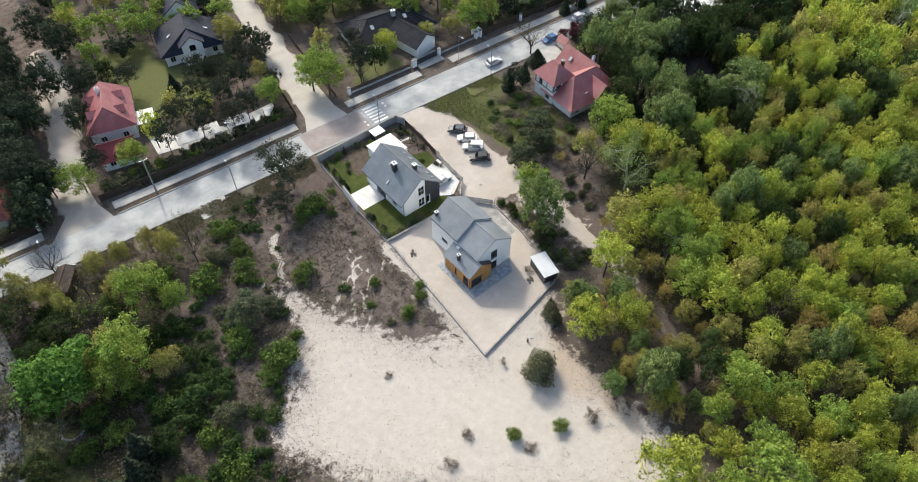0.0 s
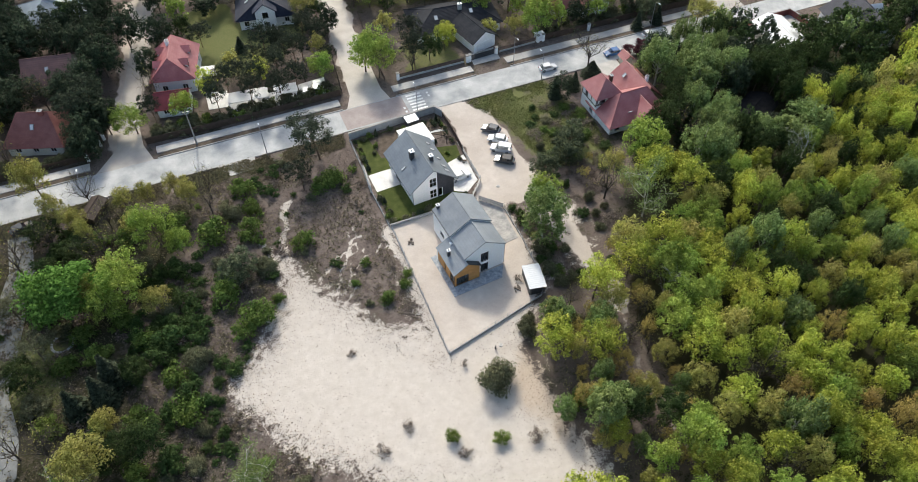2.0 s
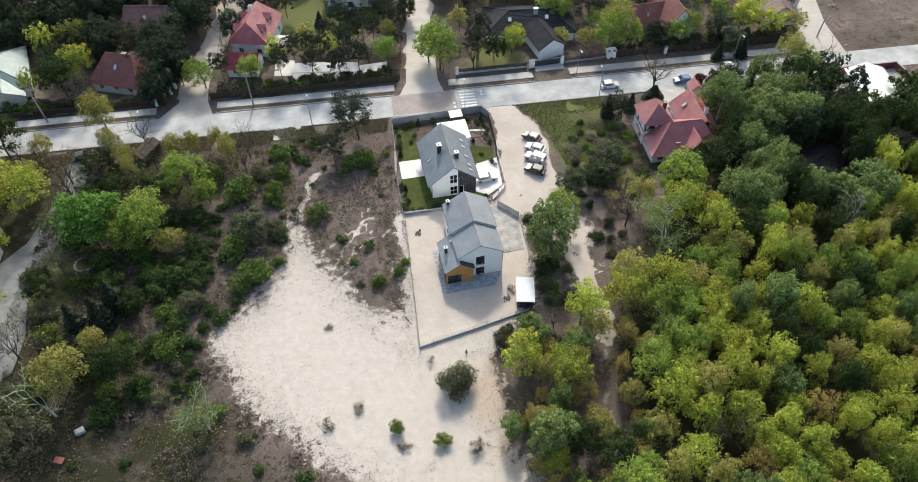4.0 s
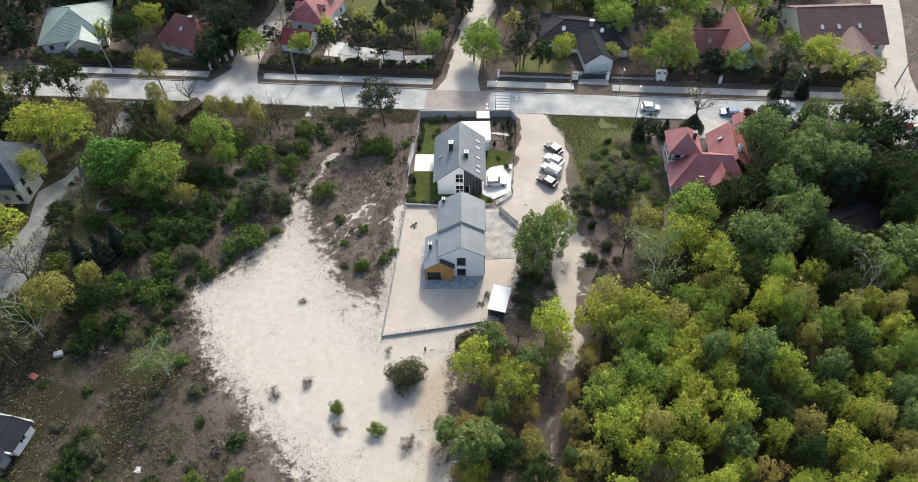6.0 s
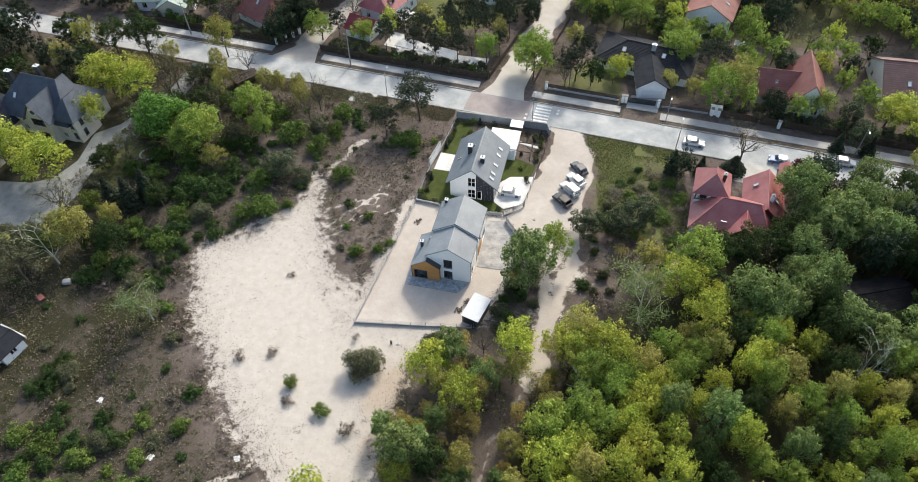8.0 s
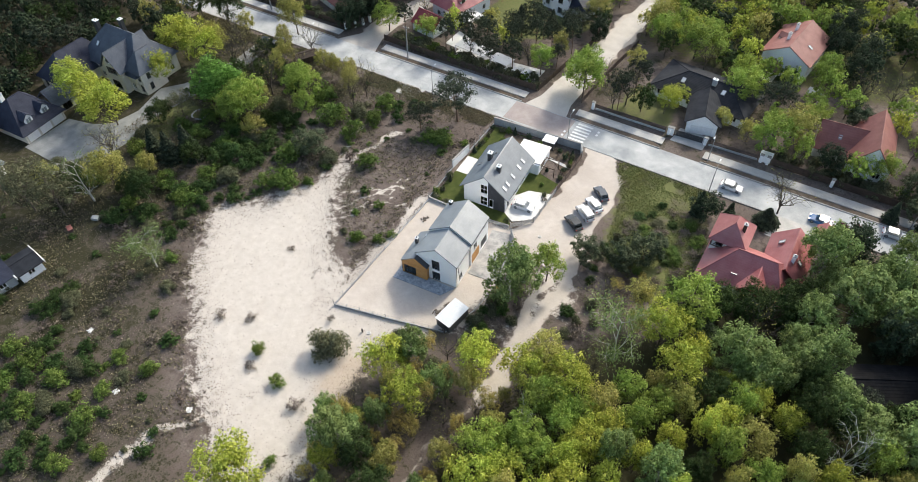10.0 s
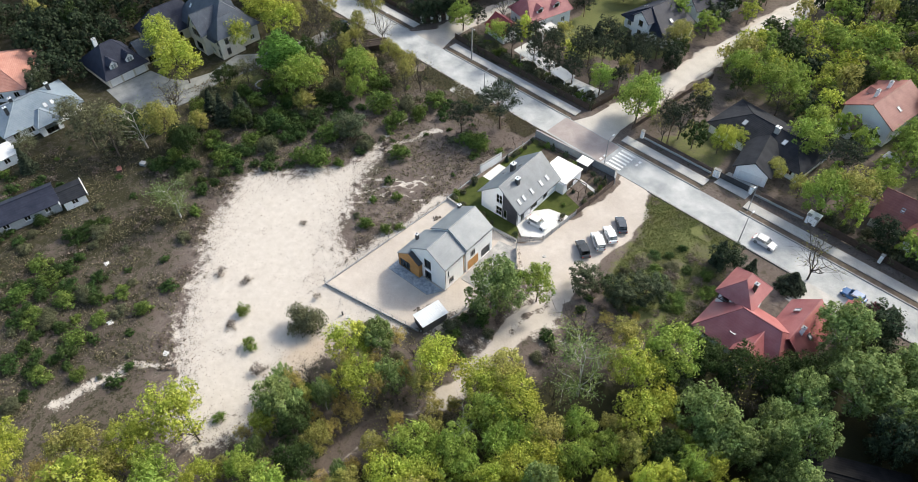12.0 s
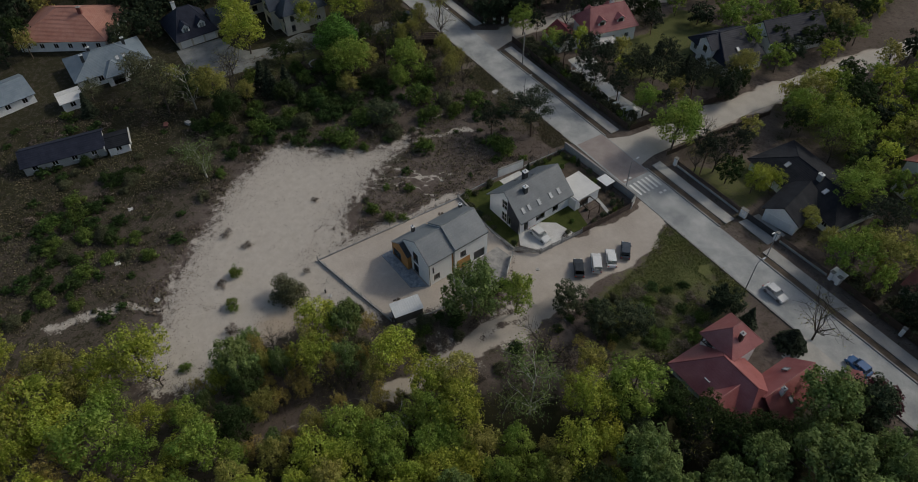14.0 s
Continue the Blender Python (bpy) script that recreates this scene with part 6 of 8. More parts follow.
def tree_arrays(kind, seed, lite=False):
    """Trunk and crown of one plant 10 m high with a crown of 4 m radius (shrubs: 2 m and 1.5 m)."""
    rng = np.random.default_rng(seed)
    segs = []
    if kind in ("bare", "palebare", "greybirch"):
        segs.append(((0, 0, -0.4), (0.1, 0.05, 2.6), 0.24, 0.18))
        for i in range(6 if kind == "bare" else 4):
            az = i * 1.05 + rng.uniform(0, 0.7)
            branches(rng, (0.1, 0.05, 1.8 + 0.25 * i), (math.cos(az) * 0.75, math.sin(az) * 0.75, 1.0), 5.0, 0.13 if kind == "bare" else 0.08, 2 if kind == "bare" else 1, segs)
        branches(rng, (0.1, 0.05, 2.6), (0, 0, 1), 6.5, 0.14, 2, segs)
        n = {"bare": 160, "palebare": 350, "greybirch": 3200}[kind]
        ends = np.array([s[1] for s in segs])
        c = ends[rng.integers(0, len(ends), n)] + rng.normal(size=(n, 3)) * (0.6 if kind == "greybirch" else 0.25)
        return tubes(segs, 4), leaf_faces(c, rng.normal(size=(n, 3)), 0.2, rng)
    shrub = kind in SHRUBS
    if kind == "spruce":
        segs.append(((0, 0, -0.4), (0, 0, 9.6), 0.2, 0.02))
        n = 2000
        z = 0.5 + 9.4 * rng.random(n) ** 1.35
        rad = (10 - z) / 10 * 4.0 * (0.82 + 0.18 * np.sin(z * 5.2)) * np.sqrt(rng.uniform(0.25, 1.0, n))
        az = rng.uniform(0, 2 * np.pi, n)
        c = np.stack([rad * np.cos(az), rad * np.sin(az), z - 0.12 * rad], 1)
        nr = np.stack([np.cos(az) * 0.5, np.sin(az) * 0.5, np.ones(n)], 1) + rng.normal(size=(n, 3)) * 0.45
        return tubes(segs, 6), leaf_faces(c, nr, 0.85, rng, 0.7)
    H, R = (2.0, 1.5) if shrub else (10.0, 4.0)
    zc, rz, clumps, per, leaf = {"maple": (0.54, 0.45, 98, 44, 0.25), "rust": (0.55, 0.44, 80, 40, 0.22), "lime": (0.55, 0.44, 98, 46, 0.255), "olive": (0.55, 0.45, 98, 44, 0.25), "dull": (0.55, 0.45, 90, 34, 0.22), "green": (0.54, 0.45, 110, 50, 0.25), "chestnut": (0.52, 0.46, 120, 70, 0.27),
                                 "birch": (0.51, 0.48, 128, 54, 0.26), "pine": (0.64, 0.34, 104, 52, 0.26), "yew": (0.50, 0.48, 90, 50, 0.29), "scots": (0.47, 0.47, 100, 56, 0.26), "bush": (0.14, 0.82, 34, 46, 0.17), "thicket": (0.14, 0.80, 34, 42, 0.18),
                                 "darkbush": (0.14, 0.82, 66, 84, 0.115), "redbush": (0.16, 0.80, 34, 44, 0.2), "drybush": (0.12, 0.72, 22, 28, 0.14)}[kind]
    if lite:
        clumps, per, leaf = int(clumps * 0.56), int(per * 0.46), leaf * 1.85
    top = np.array([rng.normal() * 0.2, rng.normal() * 0.2, 0])
    lean = top * (0.4 if shrub else 1.0)
    # clump centres fill the shell of an uneven ellipsoid
    dirs = rng.normal(size=(clumps, 3))
    dirs /= np.linalg.norm(dirs, axis=1, keepdims=True)
    dirs[:, 2] = np.where(dirs[:, 2] < (-0.9 if shrub or kind in ("yew", "scots") else -0.6), -dirs[:, 2] * 0.6, dirs[:, 2])
    if shrub:
        dirs[:, 2] = np.abs(dirs[:, 2])
    lump = 0.84 + 0.30 * np.sin(dirs[:, 0] * 3.1 + seed) * np.cos(dirs[:, 1] * 2.7 + seed * 0.7) + rng.uniform(-0.16, 0.16, clumps)
    rad = np.clip(lump, 0.45, 1.08) * np.where(rng.random(clumps) < 0.25, 0.6, 1.0)
    cen = dirs * rad[:, None] * np.array([R * 0.92, R * 0.92, H * rz * 0.92]) + np.array([0, 0, H * zc]) + lean
    if kind == "pine":
        cen[:, 2] = H * zc + np.round((cen[:, 2] - H * zc) / 0.9) * 0.9
    trunk_top = H * (zc - 0.05)
    if shrub:
        for i in range(7):
            c = cen[rng.integers(0, clumps)]
            segs.append(((rng.normal() * 0.12, rng.normal() * 0.12, -0.15), tuple(c), 0.035, 0.012))
    else:
        bend = np.array([rng.normal() * 0.15, rng.normal() * 0.15, trunk_top * 0.5])
        segs += [((0, 0, -0.5), tuple(bend), 0.19, 0.15), (tuple(bend), (lean[0], lean[1], trunk_top), 0.15, 0.10), ((lean[0], lean[1], trunk_top), (lean[0], lean[1], H * 0.93), 0.10, 0.02)]
        for i in range(11):
            c = cen[rng.integers(0, clumps)]
            z = min(c[2] - 0.5, trunk_top) * rng.uniform(0.55, 0.98)
            f = np.clip(z / trunk_top, 0, 1)
            segs.append(((lean[0] * f, lean[1] * f, z), tuple(c), 0.065, 0.02))
    size = np.array([R, R, H * rz]) * (np.array([0.32, 0.32, 0.2]) if shrub else 0.175)
    if kind == "pine":
        size[2] *= 0.45
    if kind == "birch":
        size *= np.array([0.8, 0.8, 1.35])
    pts = rng.normal(size=(clumps, per, 3))
    pts /= np.linalg.norm(pts, axis=2, keepdims=True)
    under = (pts[:, :, 2] < -0.1) & (rng.random((clumps, per)) < 0.7)
    pts[:, :, 2] = np.where(under, -pts[:, :, 2], pts[:, :, 2])
    pts *= 1.18 * rng.random((clumps, per, 1)) ** 0.45
    pos = (cen[:, None, :] + pts * size * rng.uniform(0.7, 1.25, (clumps, 1, 1))).reshape(-1, 3)
    nr = pts.reshape(-1, 3) * 1.2 + rng.normal(size=(clumps * per, 3)) * 0.38 + np.array([0, 0, 0.35])
    # stray leaves between the clumps
    n = clumps * per // 10
    d = rng.normal(size=(n, 3))
    d /= np.linalg.norm(d, axis=1, keepdims=True)
    d[:, 2] = np.where(d[:, 2] < -0.6, -d[:, 2], d[:, 2])
    pos = np.concatenate([pos, d * rng.uniform(0.55, 1.0, (n, 1)) * np.array([R * 0.95, R * 0.95, H * rz]) + np.array([lean[0], lean[1], H * zc])])
    nr = np.concatenate([nr, d + rng.normal(size=(n, 3)) * 0.6])
    pos[:, 2] = np.maximum(pos[:, 2], rng.uniform(0.02, 0.1, len(pos)) * H)
    return tubes(segs, 4), leaf_faces(pos, nr, leaf, rng, 1.0 if kind != "pine" else 0.55)


LOOKS = {"dull": (L_DARK, BARK, "tree"), "rust": (L_RUST, BARK, "tree"), "maple": (L_MAPLE, BARK, "tree"), "lime": (L_LIME, BARK, "tree"), "olive": (L_OLIVE, BARK, "tree"), "green": (L_GREEN, BARK, "tree"), "chestnut": (L_CHESTNUT, BARK, "tree"), "thicket": (L_THICKET, BARK, "bush"), "birch": (L_BIRCH, PALEBARK, "tree"), "pine": (L_PINE, PINEBARK, "tree"), "yew": (L_YEW, BARK, "tree"), "scots": (L_SCOTS, PINEBARK, "tree"),
         "spruce": (L_PINE, BARK, "tree"), "bare": (L_OLIVE, DARKBARK, "tree"), "greybirch": (L_BIRCH, PALEBARK, "tree"), "palebare": (L_BIRCH, PALEBARK, "tree"), "bush": (L_BUSH, BARK, "bush"), "darkbush": (L_DARK, BARK, "bush"), "redbush": (L_RED, BARK, "bush"), "drybush": (L_DRY, BARK, "bush")}
NAMES = {"dull": "dull_tree", "rust": "rusty_tree", "maple": "maple_tree", "lime": "lime_tree", "olive": "budding_tree", "green": "broadleaf_tree", "chestnut": "chestnut_tree", "thicket": "thicket_bush", "birch": "birch_tree", "pine": "pine_tree", "yew": "dense_conifer", "scots": "young_pine", "spruce": "spruce_tree", "bare": "bare_tree", "greybirch": "thin_birch",
         "palebare": "dead_birch", "bush": "green_bush", "darkbush": "dark_bush", "redbush": "purple_bush", "drybush": "dry_bush"}
LABELS = {"dull": "half bare tree with dull olive brown buds", "rust": "young tree with rusty brown opening leaves", "maple": "young broadleaf tree in yellow green spring leaf", "lime": "fresh light green broadleaf tree beside the gardens", "olive": "budding tree with thin olive coloured spring leaves",
          "green": "full broadleaf tree with dense green leaves", "chestnut": "round chestnut tree in full bright green leaf", "thicket": "green shrub in a thicket on waste ground", "birch": "birch with pale trunk and grey green foliage", "pine": "dark pine with a bare trunk and flat clumped crown",
          "yew": "dense dark conifer with a closed crown", "scots": "grey green young pine beside the sandy lane", "spruce": "dark conical evergreen tree", "bare": "leafless dark tree with forking branches", "greybirch": "thin birch with pale limbs and sparse grey green leaves", "palebare": "nearly leafless pale grey birch", "bush": "bright green shrub on sandy scrubland",
          "darkbush": "dense dark olive shrub", "redbush": "purple leaved ornamental shrub", "drybush": "dry greyish brown shrub on the sand"}
BANK, USED = {}, {}


def arrays_of(kind, seed, lite=False):
    if (kind, seed, lite) not in BANK:
        BANK[kind, seed, lite] = tree_arrays(kind, seed * 7 + 3, lite)
    return BANK[kind, seed, lite]


def plant(kind, x, y, h, r, turn=0.0, seed=0, group="", lite=False):
    """A plant of that height and crown radius: trunk and crown under one empty; alike ones share their meshes."""
    h0, r0 = (2.0, 1.5) if kind in SHRUBS else (10.0, 4.0)
    key = (kind, seed, lite)
    m = pose(x, y, 0, 0, 0, turn) @ Matrix.Diagonal((r / r0, r / r0, h / h0, 1))
    if key in USED:
        src = USED[key]
        ob = copy_thing(src, m @ Matrix.Diagonal((1 / src.scale.x, 1 / src.scale.y, 1 / src.scale.z, 1)))
    else:
        (tv, tq), (lv, lq) = arrays_of(kind, seed, lite)
        ob = new(NAMES[kind])
        for nm, v, q, mt in (("trunk", tv, tq, LOOKS[kind][1]), ("crown", lv, lq, LOOKS[kind][0])):
            me = sheet_mesh(nm, v, q)
            me.materials.append(mt)
            new(nm, me).parent = ob
        ob.empty_display_size = 0.3
        USED[key] = ob
        tagged(ob, LABELS[kind], LOOKS[kind][2])
        ob.matrix_basis = m
    return tagged(ob, group=group)


LIME = [
    (-10.5, 76.7, 12, 4.9), (-13.2, 73.8, 9.1, 3.4), (-3.4, 87.8, 10.9, 4.2), (0.4, 84.2, 7.5, 2.6), (56.7, 3.9, 12.5, 5.2),
    (60.6, 7, 9, 3.2), (66, 15.9, 10.5, 3.8), (68.5, 18.9, 6.8, 2.3), (81.4, 36.1, 9, 3.2), (91.9, 48.2, 8.6, 3),
    (93.9, 52.4, 7.9, 2.7), (50.7, 6.1, 9.4, 3.3), (59.1, 14.6, 7.8, 2.7), (73.6, 33.6, 9.7, 3.5), (78.2, 38, 9.6, 3.4),
    (81.3, 42.7, 8.9, 3.1), (88.4, 53, 8.1, 2.8), (83.7, 45.6, 8.1, 2.8), (77.8, 45.2, 9.9, 3.6), (91.4, 72.3, 12.5, 4.9),
    (67.5, 68.4, 9.3, 3.3), (81.6, 142.9, 9, 3.4), (92.8, 122.4, 11, 4.6), (98.4, 133.8, 8, 3.4), (98, 150, 10, 4),
    (-4.1, 122.3, 8, 4), (6.7, 123.7, 7, 3), (38.6, 124.1, 8, 3.2), (50.9, 120.9, 13, 5.2), (113.4, 124.5, 8, 3),
    (48.6, 124.2, 9, 4.5), (82.1, 136, 10, 4.5), (68, 148.9, 11, 5), (58, 150.6, 9, 4),
]
OLIVE = [
    (-18.4, 46, 10.9, 4.3), (49.5, -7.3, 11.7, 4.3), (71.7, 23.7, 7.6, 2.6), (96.4, 55.5, 8.1, 2.8), (41.1, 0.7, 10.8, 3.9),
    (46.1, 1.6, 8.6, 3), (63.8, 25.1, 7.5, 2.5), (69.9, 30.2, 6.6, 2.2), (86, 48.5, 8.5, 3), (92.5, 56, 6.9, 2.3),
    (75.7, 50.6, 10.5, 3.8), (83.8, 70.7, 7.9, 2.7), (66.8, 41.5, 7.4, 2.5), (84.9, 66, 6.1, 2), (95.6, 126.5, 11, 4.6),
    (132.3, 110, 8, 4.2), (80.9, 125.8, 5.5, 2.3), (87.5, 123.8, 6, 2.5), (-23.5, 109, 12, 3.6), (56.1, 157.4, 9, 4),
    (96.8, 126.9, 8, 4), (41.7, 152.7, 8, 4),
]
DULL = [
    (-27.6, 33.3, 12, 5.5), (-21.5, 35.5, 11.6, 4.6), (-36.8, 33.2, 9.5, 3.6), (-35.9, 22, 6, 3), (-24.5, 70, 7, 3.2),
    (-28, 80, 7, 3),
]
MAPLE = [
    (-47.5, 62.7, 12, 5.1), (-35, 60.1, 12, 5.4), (-42.1, 61.4, 10.4, 4), (-40, 86.7, 12, 5.2), (-33.5, 87.8, 12, 5.4), (-37.9, 76.3, 9.6, 3.6), (-32.7, 130.4, 9, 4),
    (47.5, -5.1, 12.5, 6), (51.7, -1.2, 10.9, 4), (64, 11.7, 8.1, 2.8), (75, 28, 10.5, 3.8), (78.3, 32, 9.4, 3.4),
    (84.6, 38.3, 8.6, 3), (86.2, 42.1, 9.4, 3.4), (88.5, 45.3, 8.7, 3), (100.7, 61.4, 7.2, 2.4), (56, 10.6, 7.8, 2.7),
    (94.4, 59.5, 10.7, 3.9), (95.8, 64.2, 8.6, 3), (45.7, 6.2, 10, 3.6), (46, 11.9, 12.5, 4.9), (56, 20.9, 6.8, 2.3),
    (81.2, 48.1, 11.7, 4.3), (73.7, 47.5, 10.5, 3.8), (89.5, 64.5, 11.1, 4.1), (53.9, 37.9, 10.2, 3.7), (60.2, 35, 9.9, 3.6),
    (65.5, 45.4, 10.4, 3.8), (69.1, 124.7, 8, 2.6), (70.6, 128.3, 6, 2.6), (127.8, 126, 9, 5),
]
RUST = [
    (41, -4.3, 9.1, 3.2), (60.5, 31.6, 5.7, 1.8), (63.1, 41.6, 5.8, 1.8), (67.1, 48.7, 5.4, 1.7),
]
CHESTNUT = [
    (-19.5, 76.1, 12, 6.3),
]
PINE4 = [
    (97.3, 168.3, 12, 4.6), (103.4, 155.2, 11, 4.4), (103.5, 161.3, 12, 4.5), (96.1, 162.8, 10, 3.6), (86.4, 97.4, 7, 3),
]
GREEN = [
    (-9.5, 46.8, 9.3, 3.5), (100.6, 77.6, 10, 3.6), (104.6, 79.4, 9, 3.2), (96.4, 75.8, 8.5, 3.2), (107.6, 83.4, 9.5, 3.4),
    (99.5, 57.7, 9.3, 3.3), (64.6, 20.3, 8.9, 3.1), (59.4, 23.8, 8.8, 3.1), (91.5, 70.3, 7.7, 2.6), (-43.1, 104.3, 11, 4.6),
    (-51.3, 103, 10, 4.5), (-35.4, 123.8, 12, 4.5),
]
BIRCH = [
    (121.8, 86.5, 11.8, 4.4), (126.6, 65, 11, 5), (115.5, 65.5, 10, 4), (121, 63.5, 10, 4),
    (113.2, 74.8, 10, 3.6), (109.2, 79.2, 10, 3.6), (115.3, 85.7, 12.5, 5.5), (119.7, 92.8, 11.4, 4.2), (108, 84, 9, 3.2), (110.4, 88, 9.1, 3.2),
    (104, 63.7, 10, 3.6), (107.3, 67, 9.3, 3.3), (109.7, 70.6, 10, 3.6), (101, 66.3, 12.1, 4.5), (108.7, 73.5, 9.1, 3.2),
    (55.3, 25.1, 10.6, 3.9), (50.4, 27.9, 5.9, 1.9), (109, 93, 12.5, 5), (56.9, 42.7, 8.6, 3), (63.1, 39.4, 7.9, 2.7),
    (63.8, 61.6, 12.5, 4.8),
]
PINE = [
    (30.6, 99.1, 11.5, 5.5), (25.3, 92.3, 8, 3), (61, 127.3, 11, 3), (59.7, 120.3, 11, 3), (13.9, 121.3, 11, 2.6),
    (16.9, 126.2, 11, 2.6), (21.1, 120.6, 10, 2.6), (23.3, 125, 11, 2.6), (27.5, 119.1, 11, 2.8), (28.7, 127.5, 11, 2.8),
    (31.9, 122.3, 10, 2.6), (33.7, 131.3, 11, 3), (-13.9, 127.6, 12, 4), (-11.4, 131.5, 12, 4), (-14.1, 122.4, 7, 2.6),
    (41.3, 136.1, 10, 3), (90.5, 134, 11, 4),
]
PINE2 = [
    (-2.2, 156.3, 12, 4.5), (-8.4, 146.0, 12, 4.5), (6.5, 169.5, 12, 4), (5.2, 152.0, 11, 3.6),
    (1.6, 140.6, 10, 3.2), (3.4, 177.8, 12, 4.5), (-12.6, 134.4, 11, 4.5), (-10.6, 125.5, 10, 4),
    (-14.1, 120.3, 10, 4), (-33.4, 149.5, 12, 4.5), (-8.1, 150.0, 12, 4), (-12.7, 139.6, 11, 4),
    (-9.4, 124.4, 9, 3.5), (-14.1, 117.4, 9, 3.5), (-13.2, 131.3, 10, 4), (44.5, 143.3, 8, 3),
]
PINE3 = [
    (9.6, 73.8, 6.7, 3.7), (94.4, 69.4, 6.3, 3.1), (71.7, 76.4, 6.4, 3.2), (77.4, 77.6, 6.2, 3.1), (80.4, 82, 7, 3.5),
    (121.8, 117.3, 7, 3), (119.2, 123.3, 8, 3), (-56.1, 33.7, 8, 3),
]
SPRUCE = [
    (-19.3, 57.4, 7.1, 2.8), (-15.4, 58, 7.6, 3), (-13.8, 61.4, 7.6, 3), (-10.9, 60.8, 5.9, 2.2), (87.2, 97.9, 9, 2.3),
    (85.4, 98.1, 6, 2), (90.9, 98.9, 5, 2), (117.5, 114.5, 5, 2), (123.4, 114.6, 5, 2), (-30.9, 20.1, 6, 2.4),
    (97.3, 102, 4, 3.2), (31.8, 144.5, 5, 2.2), (22.8, 144.3, 4, 2),
]
BARE = [
    (-12.2, 86.2, 9.4, 3.5), (-27.4, 90.2, 8.6, 3.1), (-28.2, 94.3, 8.1, 2.9), (-23.7, 50.9, 8.7, 3.2), (-14.9, 104.2, 7.5, 2.6),
    (48.8, 13.3, 6.9, 2.3), (60.1, 19.3, 6.3, 2), (102.2, 73.7, 8.6, 3), (53, 30.8, 5.4, 1.7), (79.9, 66.1, 10.4, 3.8),
    (66.6, 35.1, 5.2, 1.6), (82.5, 54.9, 6, 1.9), (98.7, 105.9, 9, 3.8), (138.1, 104.9, 8, 3.4), (60.5, 123.3, 9, 3),
    (58.8, 119.5, 8, 2.4), (61, 122.7, 9, 3),
]
GREYBIRCH = [
    (84.2, 59, 10.8, 4.2), (4.4, 35.4, 7.5, 3.6), (58.5, 24.5, 7, 2.6),
]
PALEBARE = [
    (-19.7, 41.1, 9.8, 3.7), (77, 41.2, 7.1, 2.4), (84.2, 59, 6, 1), (118.6, 58.3, 9, 3), (4.4, 35.4, 5, 1.2),
    (118.8, 56.6, 9, 3),
]
BUSH = [
    (5.6, 71.4, 4, 3), (9.9, 64.7, 4.2, 3.1), (7.6, 62.3, 2.9, 2.2), (14.3, 67.1, 1.6, 1.2), (-3.3, 51.1, 3.8, 2.8),
    (-10.3, 51.9, 3.3, 2.4), (-11.7, 44, 2.9, 2.1), (-4.1, 57.9, 3, 2.2), (13, 83.8, 3.5, 2.6), (6.9, 85.1, 4.6, 3.4),
    (0.1, 89.9, 4.4, 3.2), (21.5, 77.5, 3, 2.2), (31.6, 90.8, 2.7, 2), (28.1, 90.3, 2.7, 2), (13.7, 95.5, 3.6, 2.7),
    (13.9, 89.8, 2.8, 2.1), (30.3, 91.8, 3.4, 2.6), (30.9, 68.6, 1.6, 1.1), (32, 59.7, 2, 1.5), (33, 31.4, 2.2, 1.2),
    (39.9, 28.1, 1.8, 1.3), (28, 65, 1, 0.9), (37.5, 63.6, 1.2, 1),
]
BUSH2 = [
    (20, 19.4, 2.2, 1.5), (24.7, 5.5, 2, 1.4), (21.1, 1, 2.2, 1.8), (5.6, 38.3, 1.6, 1.3), (18, 8.7, 2.2, 2),
    (8.7, 4.6, 2.2, 2.2), (2.3, 5.4, 2.4, 2.2), (2.8, 10.5, 2.4, 2.4), (47.7, 17.3, 1.4, 1), (54.3, 28.8, 3.4, 2),
    (55.8, 25.1, 3.4, 2),
]
BUSH3 = [
    (8.5, 10.8, 2.2, 2.2), (-2.7, 11.1, 2.2, 2), (14.4, 18.3, 1.8, 1.5), (17.2, 13, 2, 1.6), (36.3, 61.3, 1.8, 1.2),
    (62.5, 52.8, 2, 1.6), (62, 52.4, 2.4, 2),
]
DARKBUSH = [
    (43.4, 36.6, 4.4, 3.0),
    (13.9, 74.1, 2.7, 2), (-0.8, 59.7, 3, 2.2), (9.8, 89.7, 2.9, 2.1), (52.8, 45.5, 2.6, 1.2),
    (61.4, 54.1, 2.4, 1.6), (51.6, 44.3, 3, 1.7), (59.5, 42.9, 2.4, 1.8),
]
THICKET = [
    (-4.1, 53.8, 2.6, 1.9), (-12.2, 39.9, 3.1, 2.3), (-6.1, 63, 3.4, 2.5), (-4.7, 66, 3.7, 2.8), (-1.2, 67.6, 3, 2.3), (-0.8, 72.6, 3.1, 2.3), (-0.7, 79.9, 3.2, 2.4),
]
REDBUSH = [
    (113.3, 105.2, 4, 2.4), (113.1, 105.9, 4, 2.6), (109.8, 106.5, 2.2, 1.5),
]
DRYBUSH = [
    (45.0, 26.8, 2, 1.5), (27.5, 35.7, 1.2, 1.2), (22.5, 33.2, 1.4, 1.2), (34.2, 28.2, 1, 1.2),
    (23.3, 51.3, 0.7, 0.9), (39.6, 42.2, 1.6, 0.7), (55.5, 54.3, 1, 1), (81.2, 69.1, 3, 2),
    (78.0, 60.8, 2.5, 2.4), (-3.9, 95.2, 2, 2.4),
]
